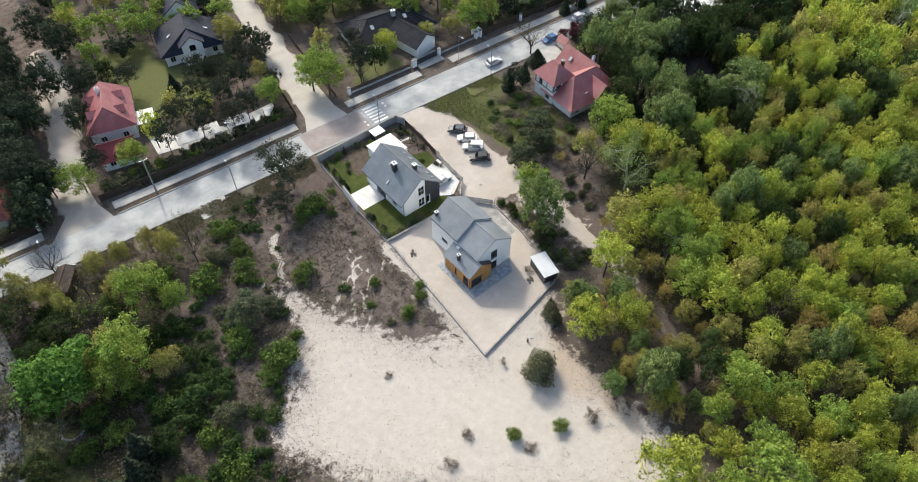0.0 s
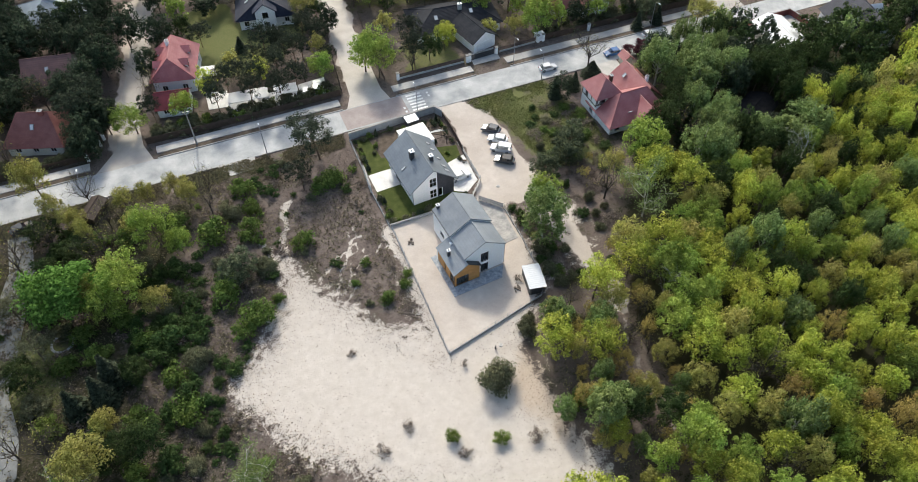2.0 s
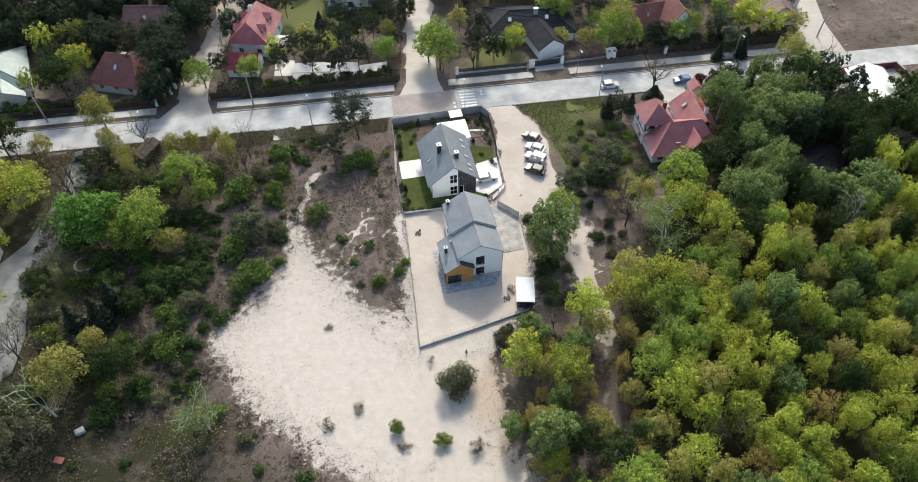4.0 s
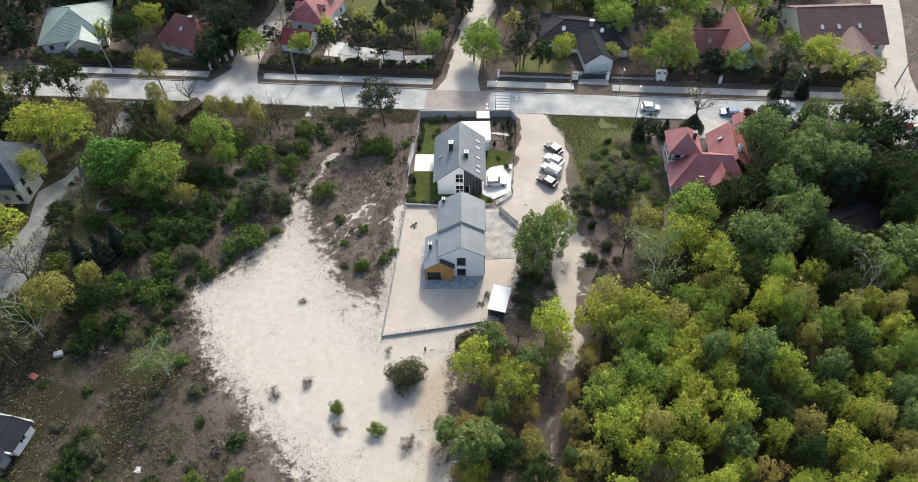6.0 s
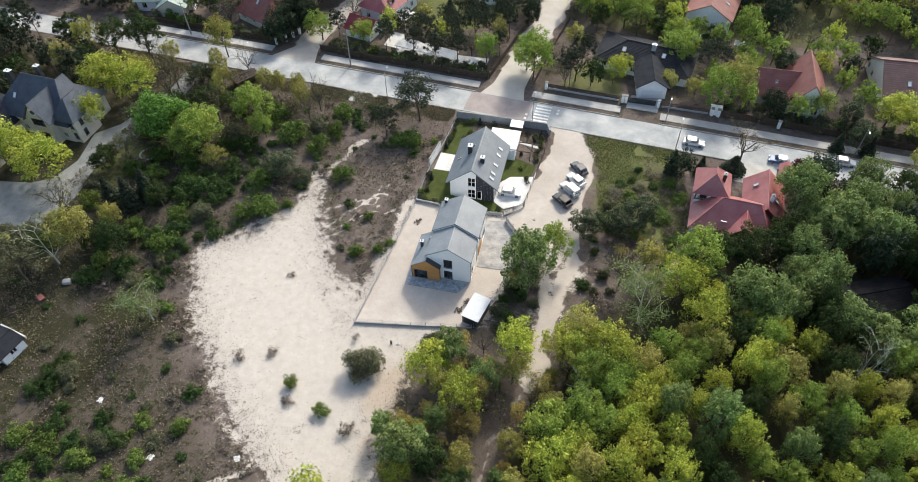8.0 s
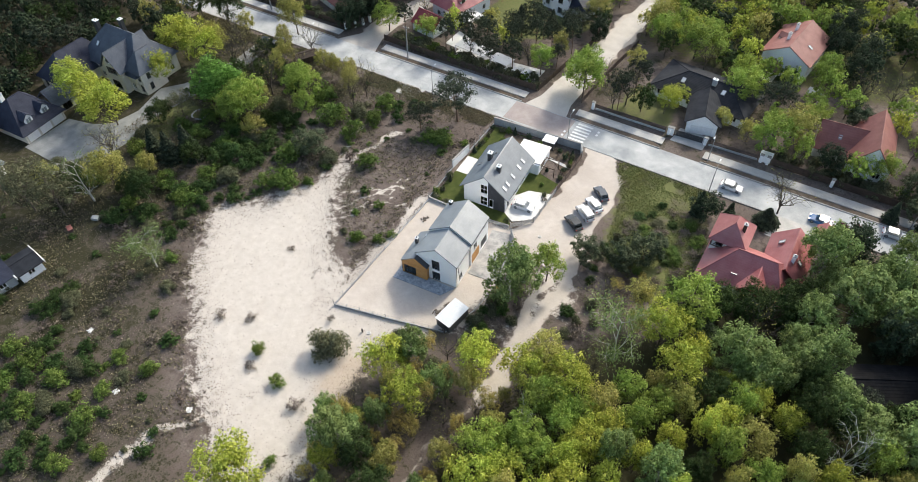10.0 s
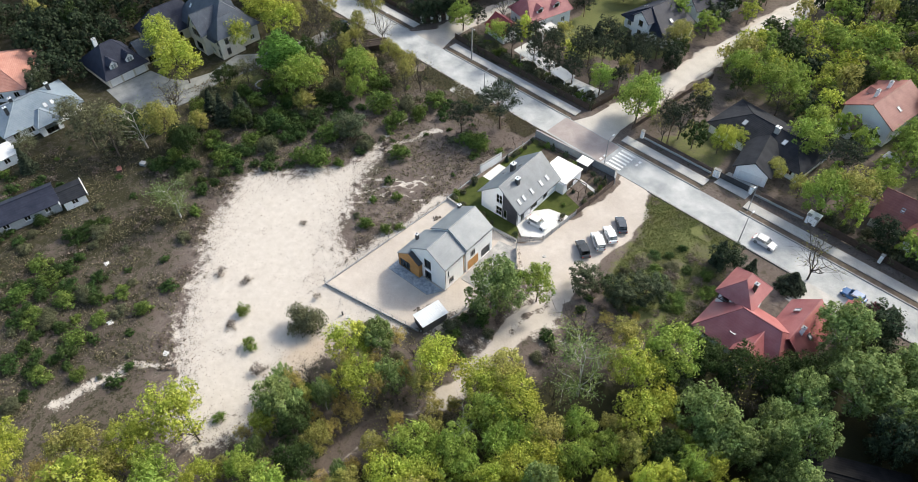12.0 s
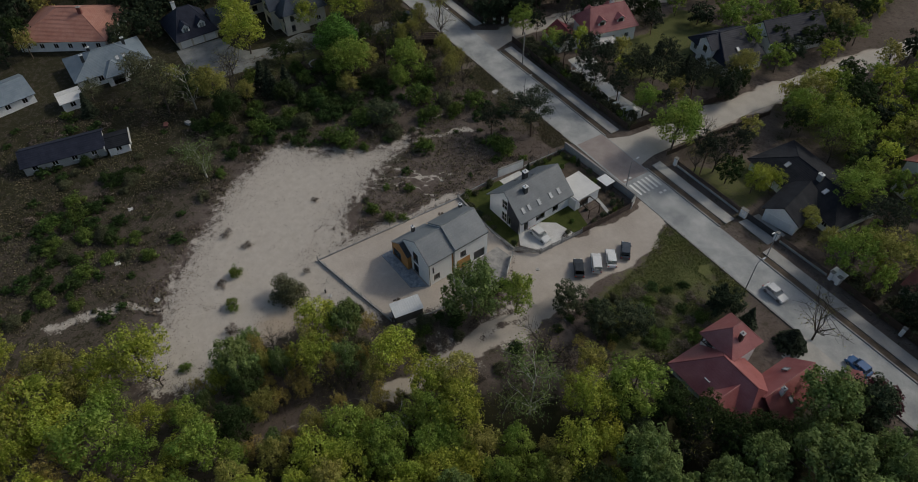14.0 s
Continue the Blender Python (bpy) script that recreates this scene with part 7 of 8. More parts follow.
PLACED = [("lime", LIME), ("olive", OLIVE), ("maple", MAPLE), ("dull", DULL), ("rust", RUST), ("chestnut", CHESTNUT), ("yew", PINE4), ("green", GREEN), ("birch", BIRCH), ("pine", PINE), ("yew", PINE2), ("scots", PINE3), ("spruce", SPRUCE), ("bare", BARE), ("greybirch", GREYBIRCH), ("palebare", PALEBARE), ("bush", BUSH), ("bush", BUSH2), ("bush", BUSH3), ("darkbush", DARKBUSH), ("thicket", THICKET), ("redbush", REDBUSH), ("drybush", DRYBUSH)]


def joined(name, kind_list, label, category, lite=False):
    """Many plants too far or too many to count, in one mesh of leaves and limbs."""
    V, Q, M, mats, base = [], [], [], [], 0
    for kind, x, y, h, r, turn, seed in kind_list:
        (tv, tq), (lv, lq) = arrays_of(kind, seed, lite or x > 128)
        h0, r0 = (2.0, 1.5) if kind in SHRUBS else (10.0, 4.0)
        ca, sb = math.cos(radians(turn)), math.sin(radians(turn))
        for v, q, mt in ((tv, tq, LOOKS[kind][1]), (lv, lq, LOOKS[kind][0])):
            if mt not in mats:
                mats.append(mt)
            w = v * np.array([r / r0, r / r0, h / h0])
            w = np.stack([w[:, 0] * ca - w[:, 1] * sb + x, w[:, 0] * sb + w[:, 1] * ca + y, w[:, 2]], 1)
            V.append(w)
            Q.append(q + base)
            M.append(np.full(len(q), mats.index(mt)))
            base += len(v)
    me = sheet_mesh(name, np.concatenate(V), np.concatenate(Q))
    for mt in mats:
        me.materials.append(mt)
    me.polygons.foreach_set("material_index", np.concatenate(M).astype(np.int32))
    return tagged(new(name, me), label, category, kind="stuff")


def scatter(poly, gap, rng, tries, taken, keep=None):
    """Chance places inside an outline, no nearer than gap to one another or to what is taken."""
    xs, ys = [p[0] for p in poly], [p[1] for p in poly]
    cand = np.stack([rng.uniform(min(xs), max(xs), tries), rng.uniform(min(ys), max(ys), tries)], 1)
    cand = cand[inside(cand[:, 0], cand[:, 1], list(poly))]
    if keep is not None:
        cand = cand[keep(cand[:, 0], cand[:, 1])]
    got = []
    cells = {}
    for x, y in list(taken) + [tuple(c) for c in cand]:
        key = (int(x // gap), int(y // gap))
        near = [p for i in (-1, 0, 1) for j in (-1, 0, 1) for p in cells.get((key[0] + i, key[1] + j), ())]
        if any((x - a) ** 2 + (y - b) ** 2 < gap * gap for a, b in near):
            continue
        cells.setdefault(key, []).append((x, y))
        got.append((x, y))
    t = set(taken)
    return [p for p in got if p not in t]


rng = np.random.default_rng(5)
TAKEN = []
for kind, rows in PLACED:
    for i, (x, y, h, r) in enumerate(rows):
        if any((x - a) ** 2 + (y - b) ** 2 < (0.45 * r) ** 2 for a, b in TAKEN):
            continue
        TAKEN.append((x, y))
        plant(kind, x, y, h, r, (i * 67 + len(TAKEN) * 31) % 360, i % 3)

# the wood east of the lane
track_free = lambda x, y: edge_dist(x, y, EAST_TRACK, False) > np.clip(1.9 + (y - 34) * 0.12, 1.5, 4.0)
# the outline of the near edge of the wood, whose trees are set out one by one above
KNOWN = [(30.8, -4.8), (40.5, 14.3), (46, 26.6), (47.8, 38.2), (63.3, 57.7), (69.4, 75.5), (80.1, 86.9), (87, 80.3), (96.3, 81.6), (104.4, 93.5), (117.3, 101.7), (124.7, 87.7), (48.8, -9)]
barn_free = lambda x, y: ~inside(x, y, [(113, 67), (128, 67), (128, 81), (113, 81)])
free_wood = lambda x, y: track_free(x, y) & ~inside(x, y, KNOWN) & barn_free(x, y)
wood = scatter(FOREST_EAST, 3.6, rng, 9000, TAKEN, free_wood)
strip = scatter([(54, -14), (66, -14), (65, 20), (64.5, 45), (60, 45), (56.5, 37), (55.5, 24)], 4.2, rng, 900, TAKEN, free_wood)
south = scatter([(28, -16), (54, -16), (54, 12), (48, 10.5), (42, 7), (36, 2)], 4.4, rng, 900, TAKEN, free_wood)
shade = scatter([(86, 70), (104, 73), (120, 79), (150, 93), (190, 84), (190, 100), (146, 103), (112, 101), (108, 84), (97, 79)], 4.6, rng, 2500, TAKEN, free_wood)
shade = [(x, y) for x, y in shade if not (111 < x < 129 and 67 < y < 81) and not (87 < x < 110 and 74 < y < 101) and not (139 < x < 176 and y > 82)]
rows = []
for x, y in wood + strip + south:
    dark = y > 0.30 * x + 30 + 5 * math.sin(x * 0.2) and x > 93
    u = rng.random()
    kind = ("birch" if u < 0.10 else "pine" if u < 0.2 else "green") if dark else ("maple" if u < 0.48 else "lime" if u < 0.62 else "green" if u < 0.74 else "olive" if u < 0.88 else "birch" if u < 0.98 else "palebare") if x > 94 + 5 * math.sin(y * 0.3) else ("maple" if u < 0.58 else "rust" if u < 0.63 else "olive" if u < 0.80 else "lime" if u < 0.90 else "birch" if u < 0.95 else "bare" if u < 0.985 else "palebare")
    rows.append((kind, x, y, rng.uniform(8.0, 12.5), rng.uniform(2.0, 3.4) * (1.1 if dark else 1), rng.uniform(0, 360), int(rng.integers(0, 4))))
for x, y in shade:
    u = rng.random()
    rows.append(("green" if u < 0.7 else "birch" if u < 0.8 else "yew", x, y, rng.uniform(8, 12), rng.uniform(2.8, 4.2), rng.uniform(0, 360), int(rng.integers(0, 4))))
# low filler between villa and barn; dark conifers added to stand for deep shade
for x, y in scatter([(90, 68), (95, 78.5), (104, 79), (110, 88), (110, 99), (126, 100), (130, 84), (118, 72), (104, 62)], 4.6, rng, 900, TAKEN, barn_free):
    u = rng.random()
    rows.append(("yew" if u < 0.6 else "green" if u < 0.85 else "birch", x, y, rng.uniform(3.0, 6.0), rng.uniform(1.6, 2.6), rng.uniform(0, 360), int(rng.integers(0, 4))))
for x, y in scatter([(55, 44), (60, 47), (64.5, 47), (68.5, 41), (72, 44), (76, 52), (78, 44), (70, 30), (67, 14), (54, 12), (52.5, 24), (53.5, 36)], 2.5, rng, 1500, TAKEN, lambda x, y: edge_dist(x, y, EAST_TRACK, False) > 1.5):
    u = rng.random()
    rows.append(("rust" if u < 0.42 else "olive" if u < 0.6 else "bare" if u < 0.78 else "birch", x, y, rng.uniform(4.5, 8.5), rng.uniform(1.2, 2.1), rng.uniform(0, 360), int(rng.integers(0, 4))))
# those along the lane are single trees, the rest is one mass
rows.sort(key=lambda q: (q[1] - 78) ** 2 + (q[2] - 42) ** 2)
for kind, x, y, h, r, turn, seed in rows[:310]:
    plant(kind, x, y, h, r, turn, seed, "wood beside the lane")
joined("woodland", rows[310:], "dense spring woodland in yellow green and dark green", "woodland")

# mixed trees among the gardens north of the road, in the western copse and along the verge
HOUSES = [(7.4, 139.6, 9.5), (5, 128.2, 6), (32, 156.5, 10), (36, 174, 10), (66, 136, 8), (75, 134.5, 9), (84, 134, 8), (77.3, 125, 7.5), (110.6, 130.4, 8), (104.6, 131, 7), (136, 140, 14), (138.5, 130, 7), (88.6, 157, 10),
          (-53, 131, 12), (-22.4, 128.4, 9), (-19.6, 149.6, 9), (-19, 177, 10), (-48, 77, 12), (-57.5, 68, 8.5), (-52, 58, 6), (-53.2, 50.4, 9), (-48, 28.5, 11), (-18.6, 12.4, 7), (-18.6, 19, 6), (-69.6, 25, 13), (-37, 17.6, 4), (-47, 4, 8), (12, 133, 5), (20, 143, 8), (28, 148, 7)]
STREETS = [[(45.5, 113), (47, 118), (48.3, 146), (53, 187), (60, 235)], [(-7, 113), (-6, 126), (-2, 150), (2, 176)], [(144, 113), (147, 125), (153, 150), (163, 190)], [(-44, 50), (-34, 51), (-32, 62), (-32, 74), (-28, 90), (-28.5, 104)]]


def open_land(x, y):
    ok = np.ones(x.shape, bool)
    for a, b, r in HOUSES:
        ok &= np.hypot(x - a, y - b) > r
    for s in STREETS:
        ok &= edge_dist(x, y, s, False) > 5.2
    return ok


pinewood = scatter([(-44, 150), (-30, 140), (-10, 132), (-9, 150), (-4, 178), (-44, 190)], 4.2, rng, 900, TAKEN, open_land)
for x, y in pinewood:
    plant("yew", x, y, rng.uniform(8.5, 12), rng.uniform(2.8, 4.4), rng.uniform(0, 360), int(rng.integers(0, 3)), "pines beside the lane")
TAKEN += pinewood
conifers = scatter([(-66, 34), (-56, 38.5), (-45, 38.5), (-60, 44), (-66, 58), (-78, 60), (-84, 40)], 4.0, rng, 500, TAKEN, open_land)
for x, y in conifers:
    plant("yew", x, y, rng.uniform(7, 11), rng.uniform(2.6, 3.8), rng.uniform(0, 360), int(rng.integers(0, 3)), "conifers behind the mansion", True)
TAKEN += conifers
garden = scatter([(-62, 121), (44, 121), (44, 150), (-62, 156)], 4.2, rng, 2600, TAKEN, open_land) + scatter([(52, 121), (140, 121), (140, 150), (96, 152), (60, 150)], 4.6, rng, 1500, TAKEN, open_land)
for x, y in garden:
    u = rng.random()
    kind = "yew" if (x < -9 and u < 0.6) or (x > 92 and u < 0.2) else "pine" if (x < 45 and u < 0.58) else "lime" if u < 0.48 else "olive" if u < 0.62 else "maple" if u < 0.72 else "bare" if u < 0.82 else "green"
    plant(kind, x, y, rng.uniform(6, 10), rng.uniform(2.0, 3.4), rng.uniform(0, 360), int(rng.integers(0, 3)), "garden trees", kind not in ("pine", "yew"))
hedge = scatter([(-60, 119), (41, 118.8), (41, 121.5), (-60, 121.8)], 1.9, rng, 900, [], open_land) + scatter([(93, 120), (138, 119.6), (138, 123), (93, 123)], 2.0, rng, 500, [], open_land)
for x, y in hedge:
    plant("darkbush" if rng.random() < 0.75 else "bush", x, y, rng.uniform(1.6, 3.0), rng.uniform(1.1, 1.7), rng.uniform(0, 360), int(rng.integers(0, 3)), "hedge behind the fence", True)
copse = scatter([(-34, 38), (-10, 38), (-3, 50), (-4, 66), (0, 80), (-4, 92), (-28, 98), (-34, 84)], 4.4, rng, 900, TAKEN, open_land)
for x, y in copse:
    u = rng.random()
    plant("olive" if u < 0.22 else "thicket" if u < 0.4 else "darkbush" if u < 0.55 else "green" if u < 0.75 else "bare" if u < 0.85 else "bush", x, y, *((rng.uniform(5, 8.5), rng.uniform(2.2, 3.4)) if not 0.22 <= u < 0.55 and u < 0.85 else (3.0, 2.2)), rng.uniform(0, 360), int(rng.integers(0, 3)), "western copse")
verge = scatter([(-40, 93), (8, 92), (18, 99), (-40, 103.5)], 4.2, rng, 400, TAKEN, open_land)
for x, y in verge:
    u = rng.random()
    plant("bare" if u < 0.4 else "olive", x, y, rng.uniform(5.5, 8.5), rng.uniform(1.8, 2.6), rng.uniform(0, 360), int(rng.integers(0, 3)), "roadside trees")
lane = scatter([(72.5, 77), (88, 74), (88, 97), (79, 97), (74, 88)], 2.1, rng, 600, TAKEN)
for x, y in lane:
    u = rng.random()
    plant("bush" if u < 0.32 else "thicket" if u < 0.45 else "darkbush" if u < 0.55 else "drybush", x, y, rng.uniform(0.6, 1.7), rng.uniform(0.8, 1.7), rng.uniform(0, 360), int(rng.integers(0, 3)), "shrubs beside the lane")

fringe = scatter([(61.2, 50), (66.5, 50), (67, 60), (62.5, 71), (61.2, 71)], 1.7, rng, 500, TAKEN) + scatter([(73, 50), (77, 61), (84, 69), (88, 73), (79, 80), (73.5, 77), (73.5, 60)], 2.3, rng, 700, TAKEN)
for x, y in fringe:
    u = rng.random()
    if u < 0.22:
        plant("rust", x, y, rng.uniform(2.5, 4.5), rng.uniform(0.8, 1.4), rng.uniform(0, 360), int(rng.integers(0, 3)), "shrubs beside the lane")
    else:
        plant("thicket" if u < 0.45 else "darkbush" if u < 0.7 else "drybush", x, y, rng.uniform(0.8, 2.4), rng.uniform(0.8, 1.5), rng.uniform(0, 360), int(rng.integers(0, 3)), "shrubs beside the lane")

# shrubs in the borders of the garden round the white house
border = [(38.9, 76.6 + 1.3 * i) for i in range(6)] + [(40.2 + 1.5 * i, 76.4) for i in range(7)] + [(39.0, 92.4 + 1.4 * i) for i in range(7)] + [(40.4 + 1.6 * i, 101.4) for i in range(5)] + [(48.8 + 1.5 * i, 101.0) for i in range(7)] + [(58.0, 93.6 + 1.4 * i) for i in range(6)] + [(55.2, 99.4), (56.6, 99.6), (55.0, 94.6), (56.2, 90.4), (57.6, 87.6), (58.0, 86.4), (54.2, 77.4), (41.4, 96.5), (42.8, 98.2)]
for i, (x, y) in enumerate(border):
    plant(("darkbush", "bush", "darkbush", "drybush", "yew")[i % 5] if i % 9 != 4 else "spruce", x + rng.uniform(-0.4, 0.4), y + rng.uniform(-0.3, 0.3), rng.uniform(0.7, 1.5) * (1.7 if i % 9 == 4 else 1), rng.uniform(0.45, 0.85), rng.uniform(0, 360), i % 3, "garden border shrubs")

# far gardens, pine wood in the west and north
west = scatter([(-110, 10), (-60, 6), (-56, 42), (-64, 60), (-62, 84), (-40, 90), (-60, 104), (-130, 104)], 4.6, rng, 1500, TAKEN, open_land)
north = scatter([(-110, 119), (-64, 119), (-62, 142), (-34, 143), (-30, 160), (-12, 164), (-6, 200), (-110, 200)], 4.6, rng, 2200, TAKEN, open_land)
far = scatter([(54, 152), (76, 146), (98, 172), (140, 155), (150, 190), (60, 215)], 3.9, rng, 3000, TAKEN, lambda x, y: (np.hypot(x - 88.6, y - 158) > 10))
gard = scatter([(10, 160), (24, 166), (44, 150), (48, 180), (40, 215), (4, 210)], 5.0, rng, 900, TAKEN)
rows = [("yew" if rng.random() < 0.6 else "pine" if rng.random() < 0.4 else "green" if rng.random() < 0.5 else "olive", x, y, rng.uniform(7, 12), rng.uniform(2.4, 4), rng.uniform(0, 360), int(rng.integers(0, 3))) for x, y in west + north]
rows += [("lime" if rng.random() < 0.4 else "maple" if rng.random() < 0.35 else "olive" if rng.random() < 0.4 else "green" if rng.random() < 0.6 else "yew", x, y, rng.uniform(6, 10), rng.uniform(2.4, 4), rng.uniform(0, 360), int(rng.integers(0, 3))) for x, y in far + gard]
joined("far_trees", rows, "distant garden trees and pines behind the houses", "woodland", True)

# undergrowth: low shrubs and dry tufts over the waste ground
SCRUB = [(-36, -10), (24, -12), (30, 8), (34, 17), (24, 23), (12, 36), (3, 50), (14, 66), (16, 79), (22, 70), (26, 62), (36, 53), (37, 101), (-30, 101), (-34, 40)]
brush = scatter([(-16, 12), (-6, 8), (2, 2), (10, -6), (24, -8), (22, 6), (17, 13), (9, 18), (2, 18), (-4, 24), (-12, 26)], 2.3, rng, 900, TAKEN)
brush += scatter([(-9, 40), (2, 42), (1, 50), (6, 58), (8, 66), (2, 72), (5, 84), (-8, 82), (-12, 62)], 2.4, rng, 900, TAKEN)
for x, y in brush:
    s = rng.uniform(0.55, 1.1)
    if lattice(np.array([x / 5.0]), np.array([y / 5.0]), 41)[0] > 0.34:
        plant("thicket" if rng.random() < 0.8 else "darkbush", x, y, 2.1 * s, 1.7 * s, rng.uniform(0, 360), int(rng.integers(0, 3)), "thicket on the waste ground")
TAKEN += brush
low = scatter(SCRUB, 1.7, rng, 4200, TAKEN)
rows = []
for x, y in low:
    patch = float(lattice(np.array([x / 9.0]), np.array([y / 9.0]), 7)[0])
    if inside(np.array([x]), np.array([y]), CLEARING)[0] or rng.random() > 0.08 + 0.62 * patch or (18 < x < 37 and 52 < y < 88 and rng.random() < 0.7):
        continue
    u = rng.random()
    s = rng.uniform(0.35, 1.0) * (1.3 if patch > 0.6 else 0.9)
    rows.append(("thicket" if u < 0.2 else "bush" if u < 0.26 else "darkbush" if u < 0.4 else "drybush", x, y, 1.5 * s, 1.35 * s, rng.uniform(0, 360), int(rng.integers(0, 3))))
joined("undergrowth", rows, "low green and dry brown undergrowth on waste ground", "undergrowth", True)


def tufts(name, places, size, per, material, label, height=1.0):
    """Loose tufts of blades or twigs lying about."""
    n = len(places)
    c = np.repeat(np.asarray(places), per, 0)
    k = len(c)
    g = np.random.default_rng(17)
    pos = np.concatenate([c + g.normal(size=(k, 2)) * size * 0.9, (np.abs(g.normal(size=(k, 1))) * 0.5 + 0.25) * size * height], 1)
    v, q = leaf_faces(pos, g.normal(size=(k, 3)) + np.array([0, 0, 0.2]), size, g, 0.35)
    me = sheet_mesh(name, v, q)
    me.materials.append(material)
    return tagged(new(name, me), label, "undergrowth", kind="stuff")


def spots(n, poly, keep):
    xs, ys = [p[0] for p in poly], [p[1] for p in poly]
    c = np.stack([rng.uniform(min(xs), max(xs), n), rng.uniform(min(ys), max(ys), n)], 1)
    c = c[inside(c[:, 0], c[:, 1], poly)]
    return c[keep(c[:, 0], c[:, 1])]


def rim(x, y):
    """Crumbs of litter lie thicker near the rim of the clearing and in drifts."""
    d = edge_dist(x, y, CLEARING, True)
    drift = lattice(x / 5.0, y / 5.0, 21) * lattice(x / 2.2, y / 2.2, 22)
    plot = inside(x, y, [(38.1, 45), (56.4, 49.4), (60.2, 62), (60.2, 72), (56.6, 75.8), (38.3, 75.4)])
    return (rng.random(x.shape) < np.clip(0.75 * np.exp(-d / 2.4) + 1.1 * np.clip(drift - 0.45, 0, 1), 0, 1)) & ~plot


tufts("litter", spots(95000, CLEARING, rim), 0.19, 2, L_DRY, "dark crumbs of twigs and litter on the sand", 0.5)
tufts("dry_grass", spots(30000, SCRUB, lambda x, y: (~inside(x, y, CLEARING)) & (lattice(x / 6.0, y / 6.0, 23) > 0.38)), 0.34, 4, L_GRASS, "rough dry grass on waste ground", 0.7)
tufts("twigs", spots(24000, SCRUB, lambda x, y: (~inside(x, y, CLEARING)) & (lattice(x / 5.0, y / 5.0, 24) > 0.3)), 0.3, 3, L_DRY, "fallen twigs and dead stalks on brown ground", 0.4)
tufts("roadside_grass", spots(22000, [(-62, 100.5), (37, 100.5), (37, 104.9), (-62, 104.9)], lambda x, y: lattice(x / 2.5, y / 2.5, 26) > 0.35), 0.28, 3, L_GRASS, "dry roadside grass along the kerb", 0.4)
tufts("verge_grass", spots(16000, [(66, 105), (86, 105), (90, 90), (88, 74), (74, 78), (71, 95)], lambda x, y: lattice(x / 3.0, y / 3.0, 25) > 0.25), 0.26, 4, L_WEED, "rough green grass and weeds beside the road", 0.35)


def brush_pile(x, y, rz, length, width, n, label):
    """Cut branches thrown on a heap."""
    g = np.random.default_rng(int(x * 10 + y))
    segs = []
    for i in range(n):
        u, v = g.uniform(-length / 2, length / 2), g.normal() * width * 0.3
        z = 0.08 + 0.5 * g.random() * max(0.1, 1 - abs(v) / width)
        a = g.normal() * 0.7
        k = g.uniform(0.6, 1.5)
        d = np.array([math.cos(a) * k, math.sin(a) * k, g.normal() * 0.12])
        p = np.array([u, v, z])
        segs.append((p - d * 0.5, p + d * 0.5, 0.045, 0.02))
    v, q = tubes(segs, 4)
    me = sheet_mesh("brush_pile", v, q)
    me.materials.append(TWIG)
    ob = tagged(new("brush_pile", me), label, "brush pile", kind="stuff")
    ob.matrix_basis = pose(x, y, 0, 0, 0, rz)


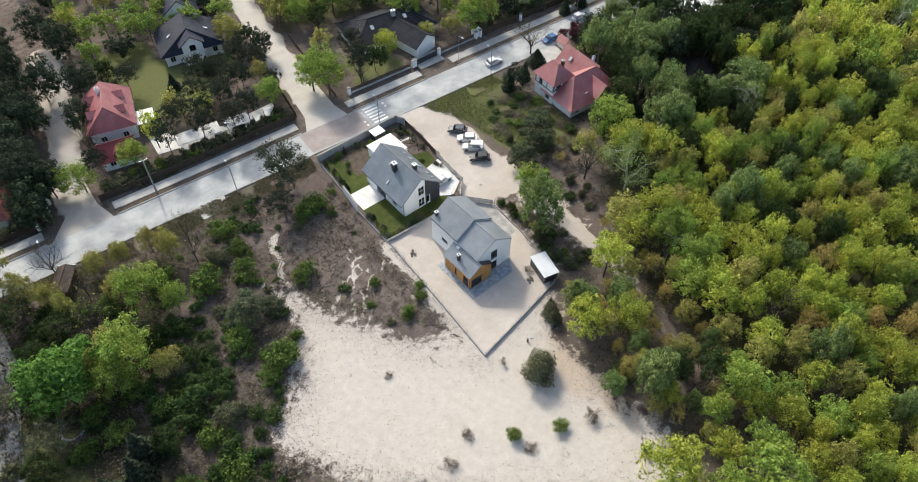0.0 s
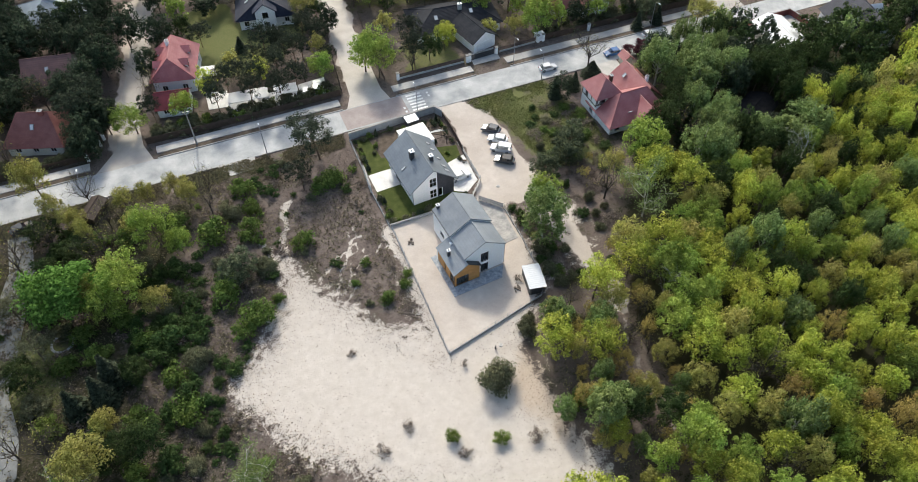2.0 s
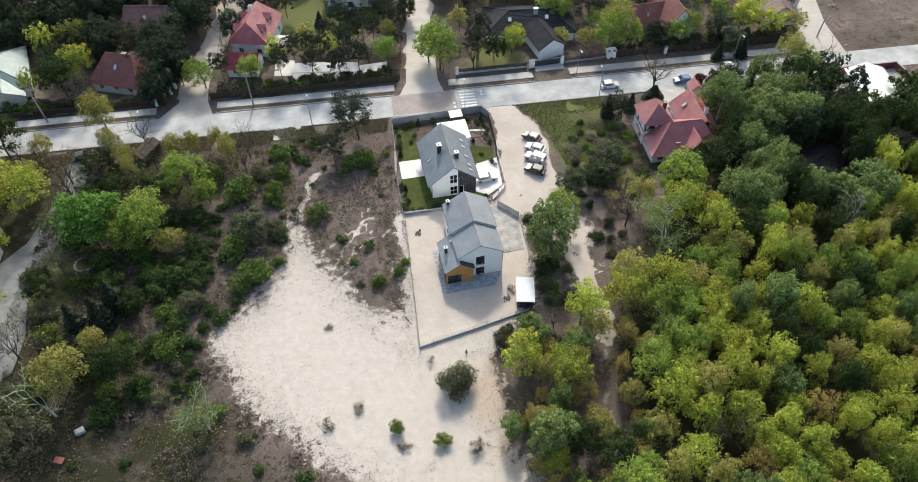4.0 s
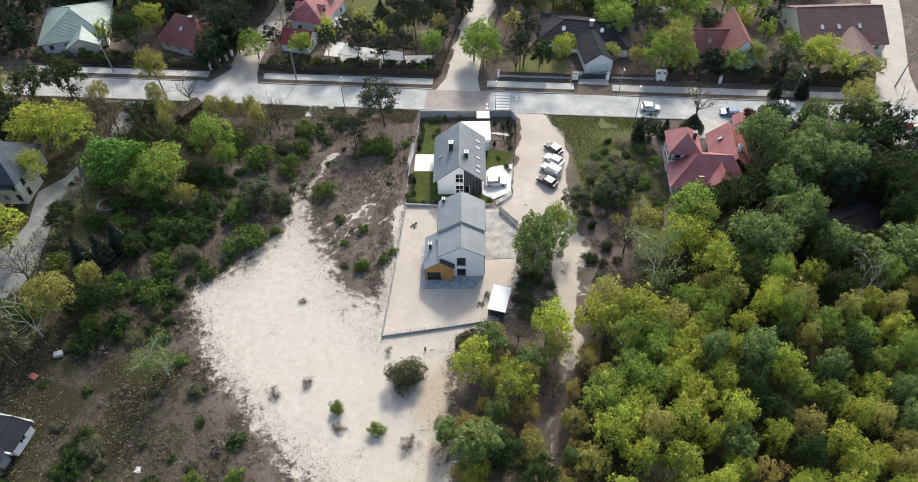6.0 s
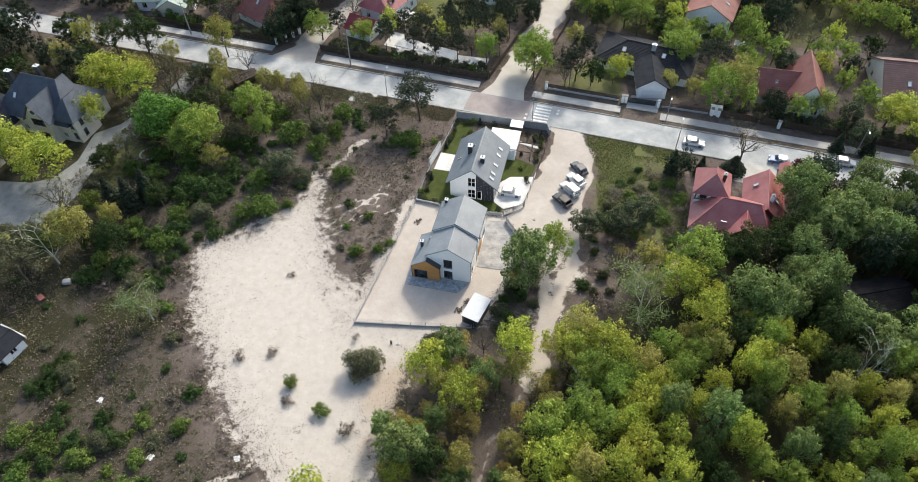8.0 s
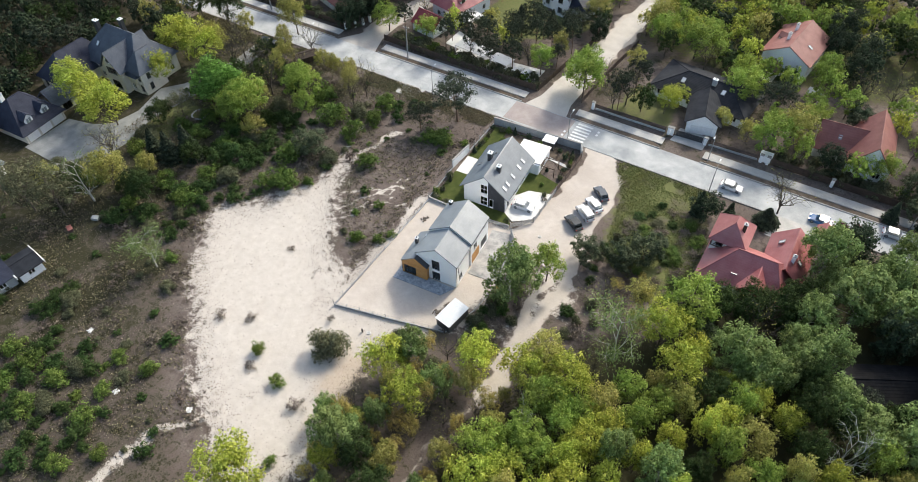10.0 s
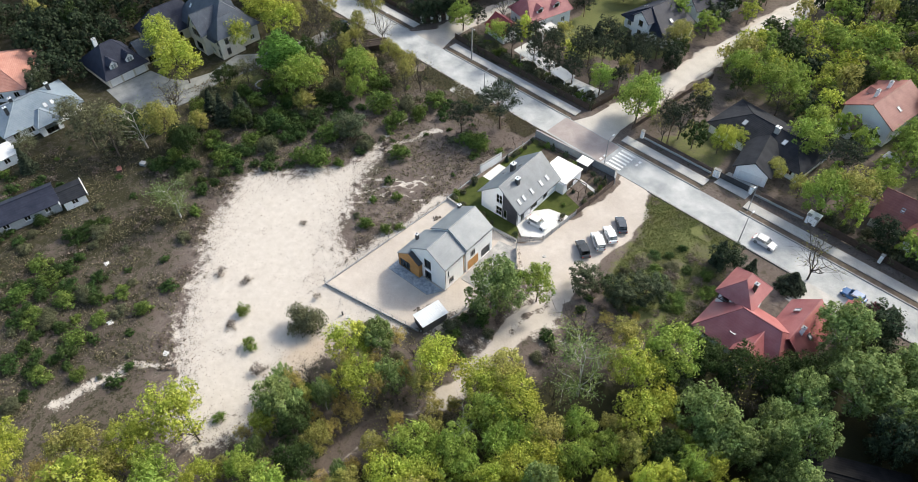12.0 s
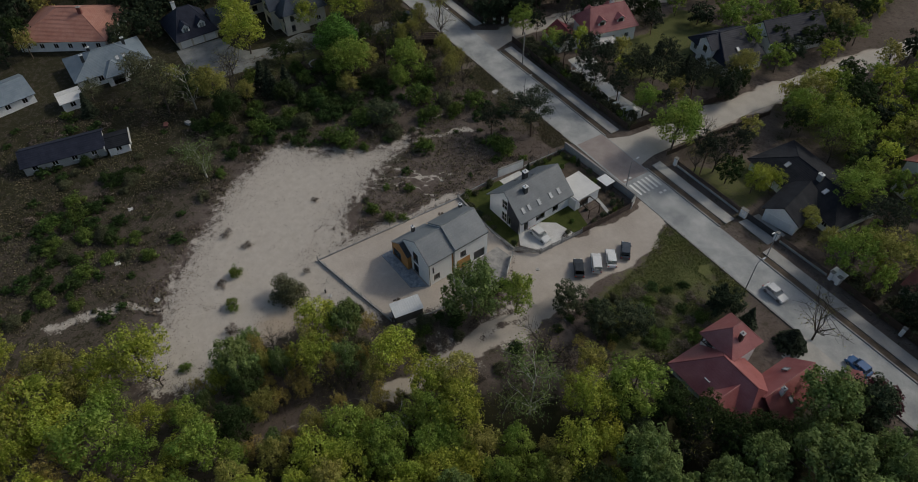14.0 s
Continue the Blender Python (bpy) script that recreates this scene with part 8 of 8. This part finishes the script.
def rubble(x, y, r, n, material, label):
    g = random.Random(int(x * 7 + y * 3))
    heap = thing("rubble_heap", x, y, 0, 0, label, "rubble")
    for i in range(n):
        a, d, s = g.uniform(0, 6.283), r * math.sqrt(g.random()), g.uniform(0.12, 0.32)
        bm = bmesh.new()
        d = d * g.random()
        oriented(bm, (d * math.cos(a), d * math.sin(a), s * 0.3 - 0.03), (math.cos(a * 3), math.sin(a * 3), g.uniform(-0.3, 0.3)), (-math.sin(a * 3), math.cos(a * 3), 0), (0, 0, 1), s * 1.4, s, s * 0.8)
        part("stone", bm, material, heap)


def sheet_rag(x, y, s, label):
    """A crumpled piece of pale sheeting on the ground."""
    g = random.Random(int(x * 13 + y))
    bm = bmesh.new()
    bmesh.ops.create_grid(bm, x_segments=6, y_segments=6, size=s)
    for v in bm.verts:
        v.co += Vector((g.uniform(-0.2, 0.2) * s, g.uniform(-0.2, 0.2) * s, g.uniform(0.02, 0.5) * s))
    bmesh.ops.solidify(bm, geom=bm.faces, thickness=0.02)
    ob = thing("plastic_sheet", x, y, 0.02, g.uniform(0, 90), label, "sheet")
    part("sheet", bm, FLATROOF, ob)


b = thing("stone_block", -15.3, 37.8, 0, 25, "weathered grey concrete block lying on waste ground", "block")
part("block", bevelled(boxes((-0.7, 0.7, -0.5, 0.5, -0.05, 0.7)), 0.05), CONC, b)
b = thing("crate", -17.4, 33.4, 0, -20, "rusty brown crate lying on waste ground", "crate")
part("box", bevelled(boxes((-0.7, 0.7, -0.45, 0.45, -0.02, 0.5)), 0.02), ROOFBROWN, b)
part("lid", bevelled(boxes((-0.75, 0.75, -0.5, 0.5, 0.503, 0.56)), 0.02), ROOFDULL, b)
TWIG = mat("dry_branches", (0.09, 0.07, 0.055), (0.20, 0.165, 0.135), 2, 12, 0.9)
brush_pile(35.4, 59.2, 86, 8, 2.4, 150, "heap of cut dry branches along the plot")
brush_pile(35.0, 66.0, 84, 5, 1.8, 70, "low heap of cut dry branches beside the fence")
rubble(40.4, 70.4, 0.9, 16, TWIG, "loose rubble and clods on the bare plot")
rubble(54.6, 52.9, 1.2, 24, TWIG, "heap of brown building waste beside the garage")
for x, y in ((5.4, 19.6), (18.5, 13.8), (31.1, 17.4)):
    sheet_rag(x, y, 0.45, "crumpled white plastic sheeting on the waste ground")
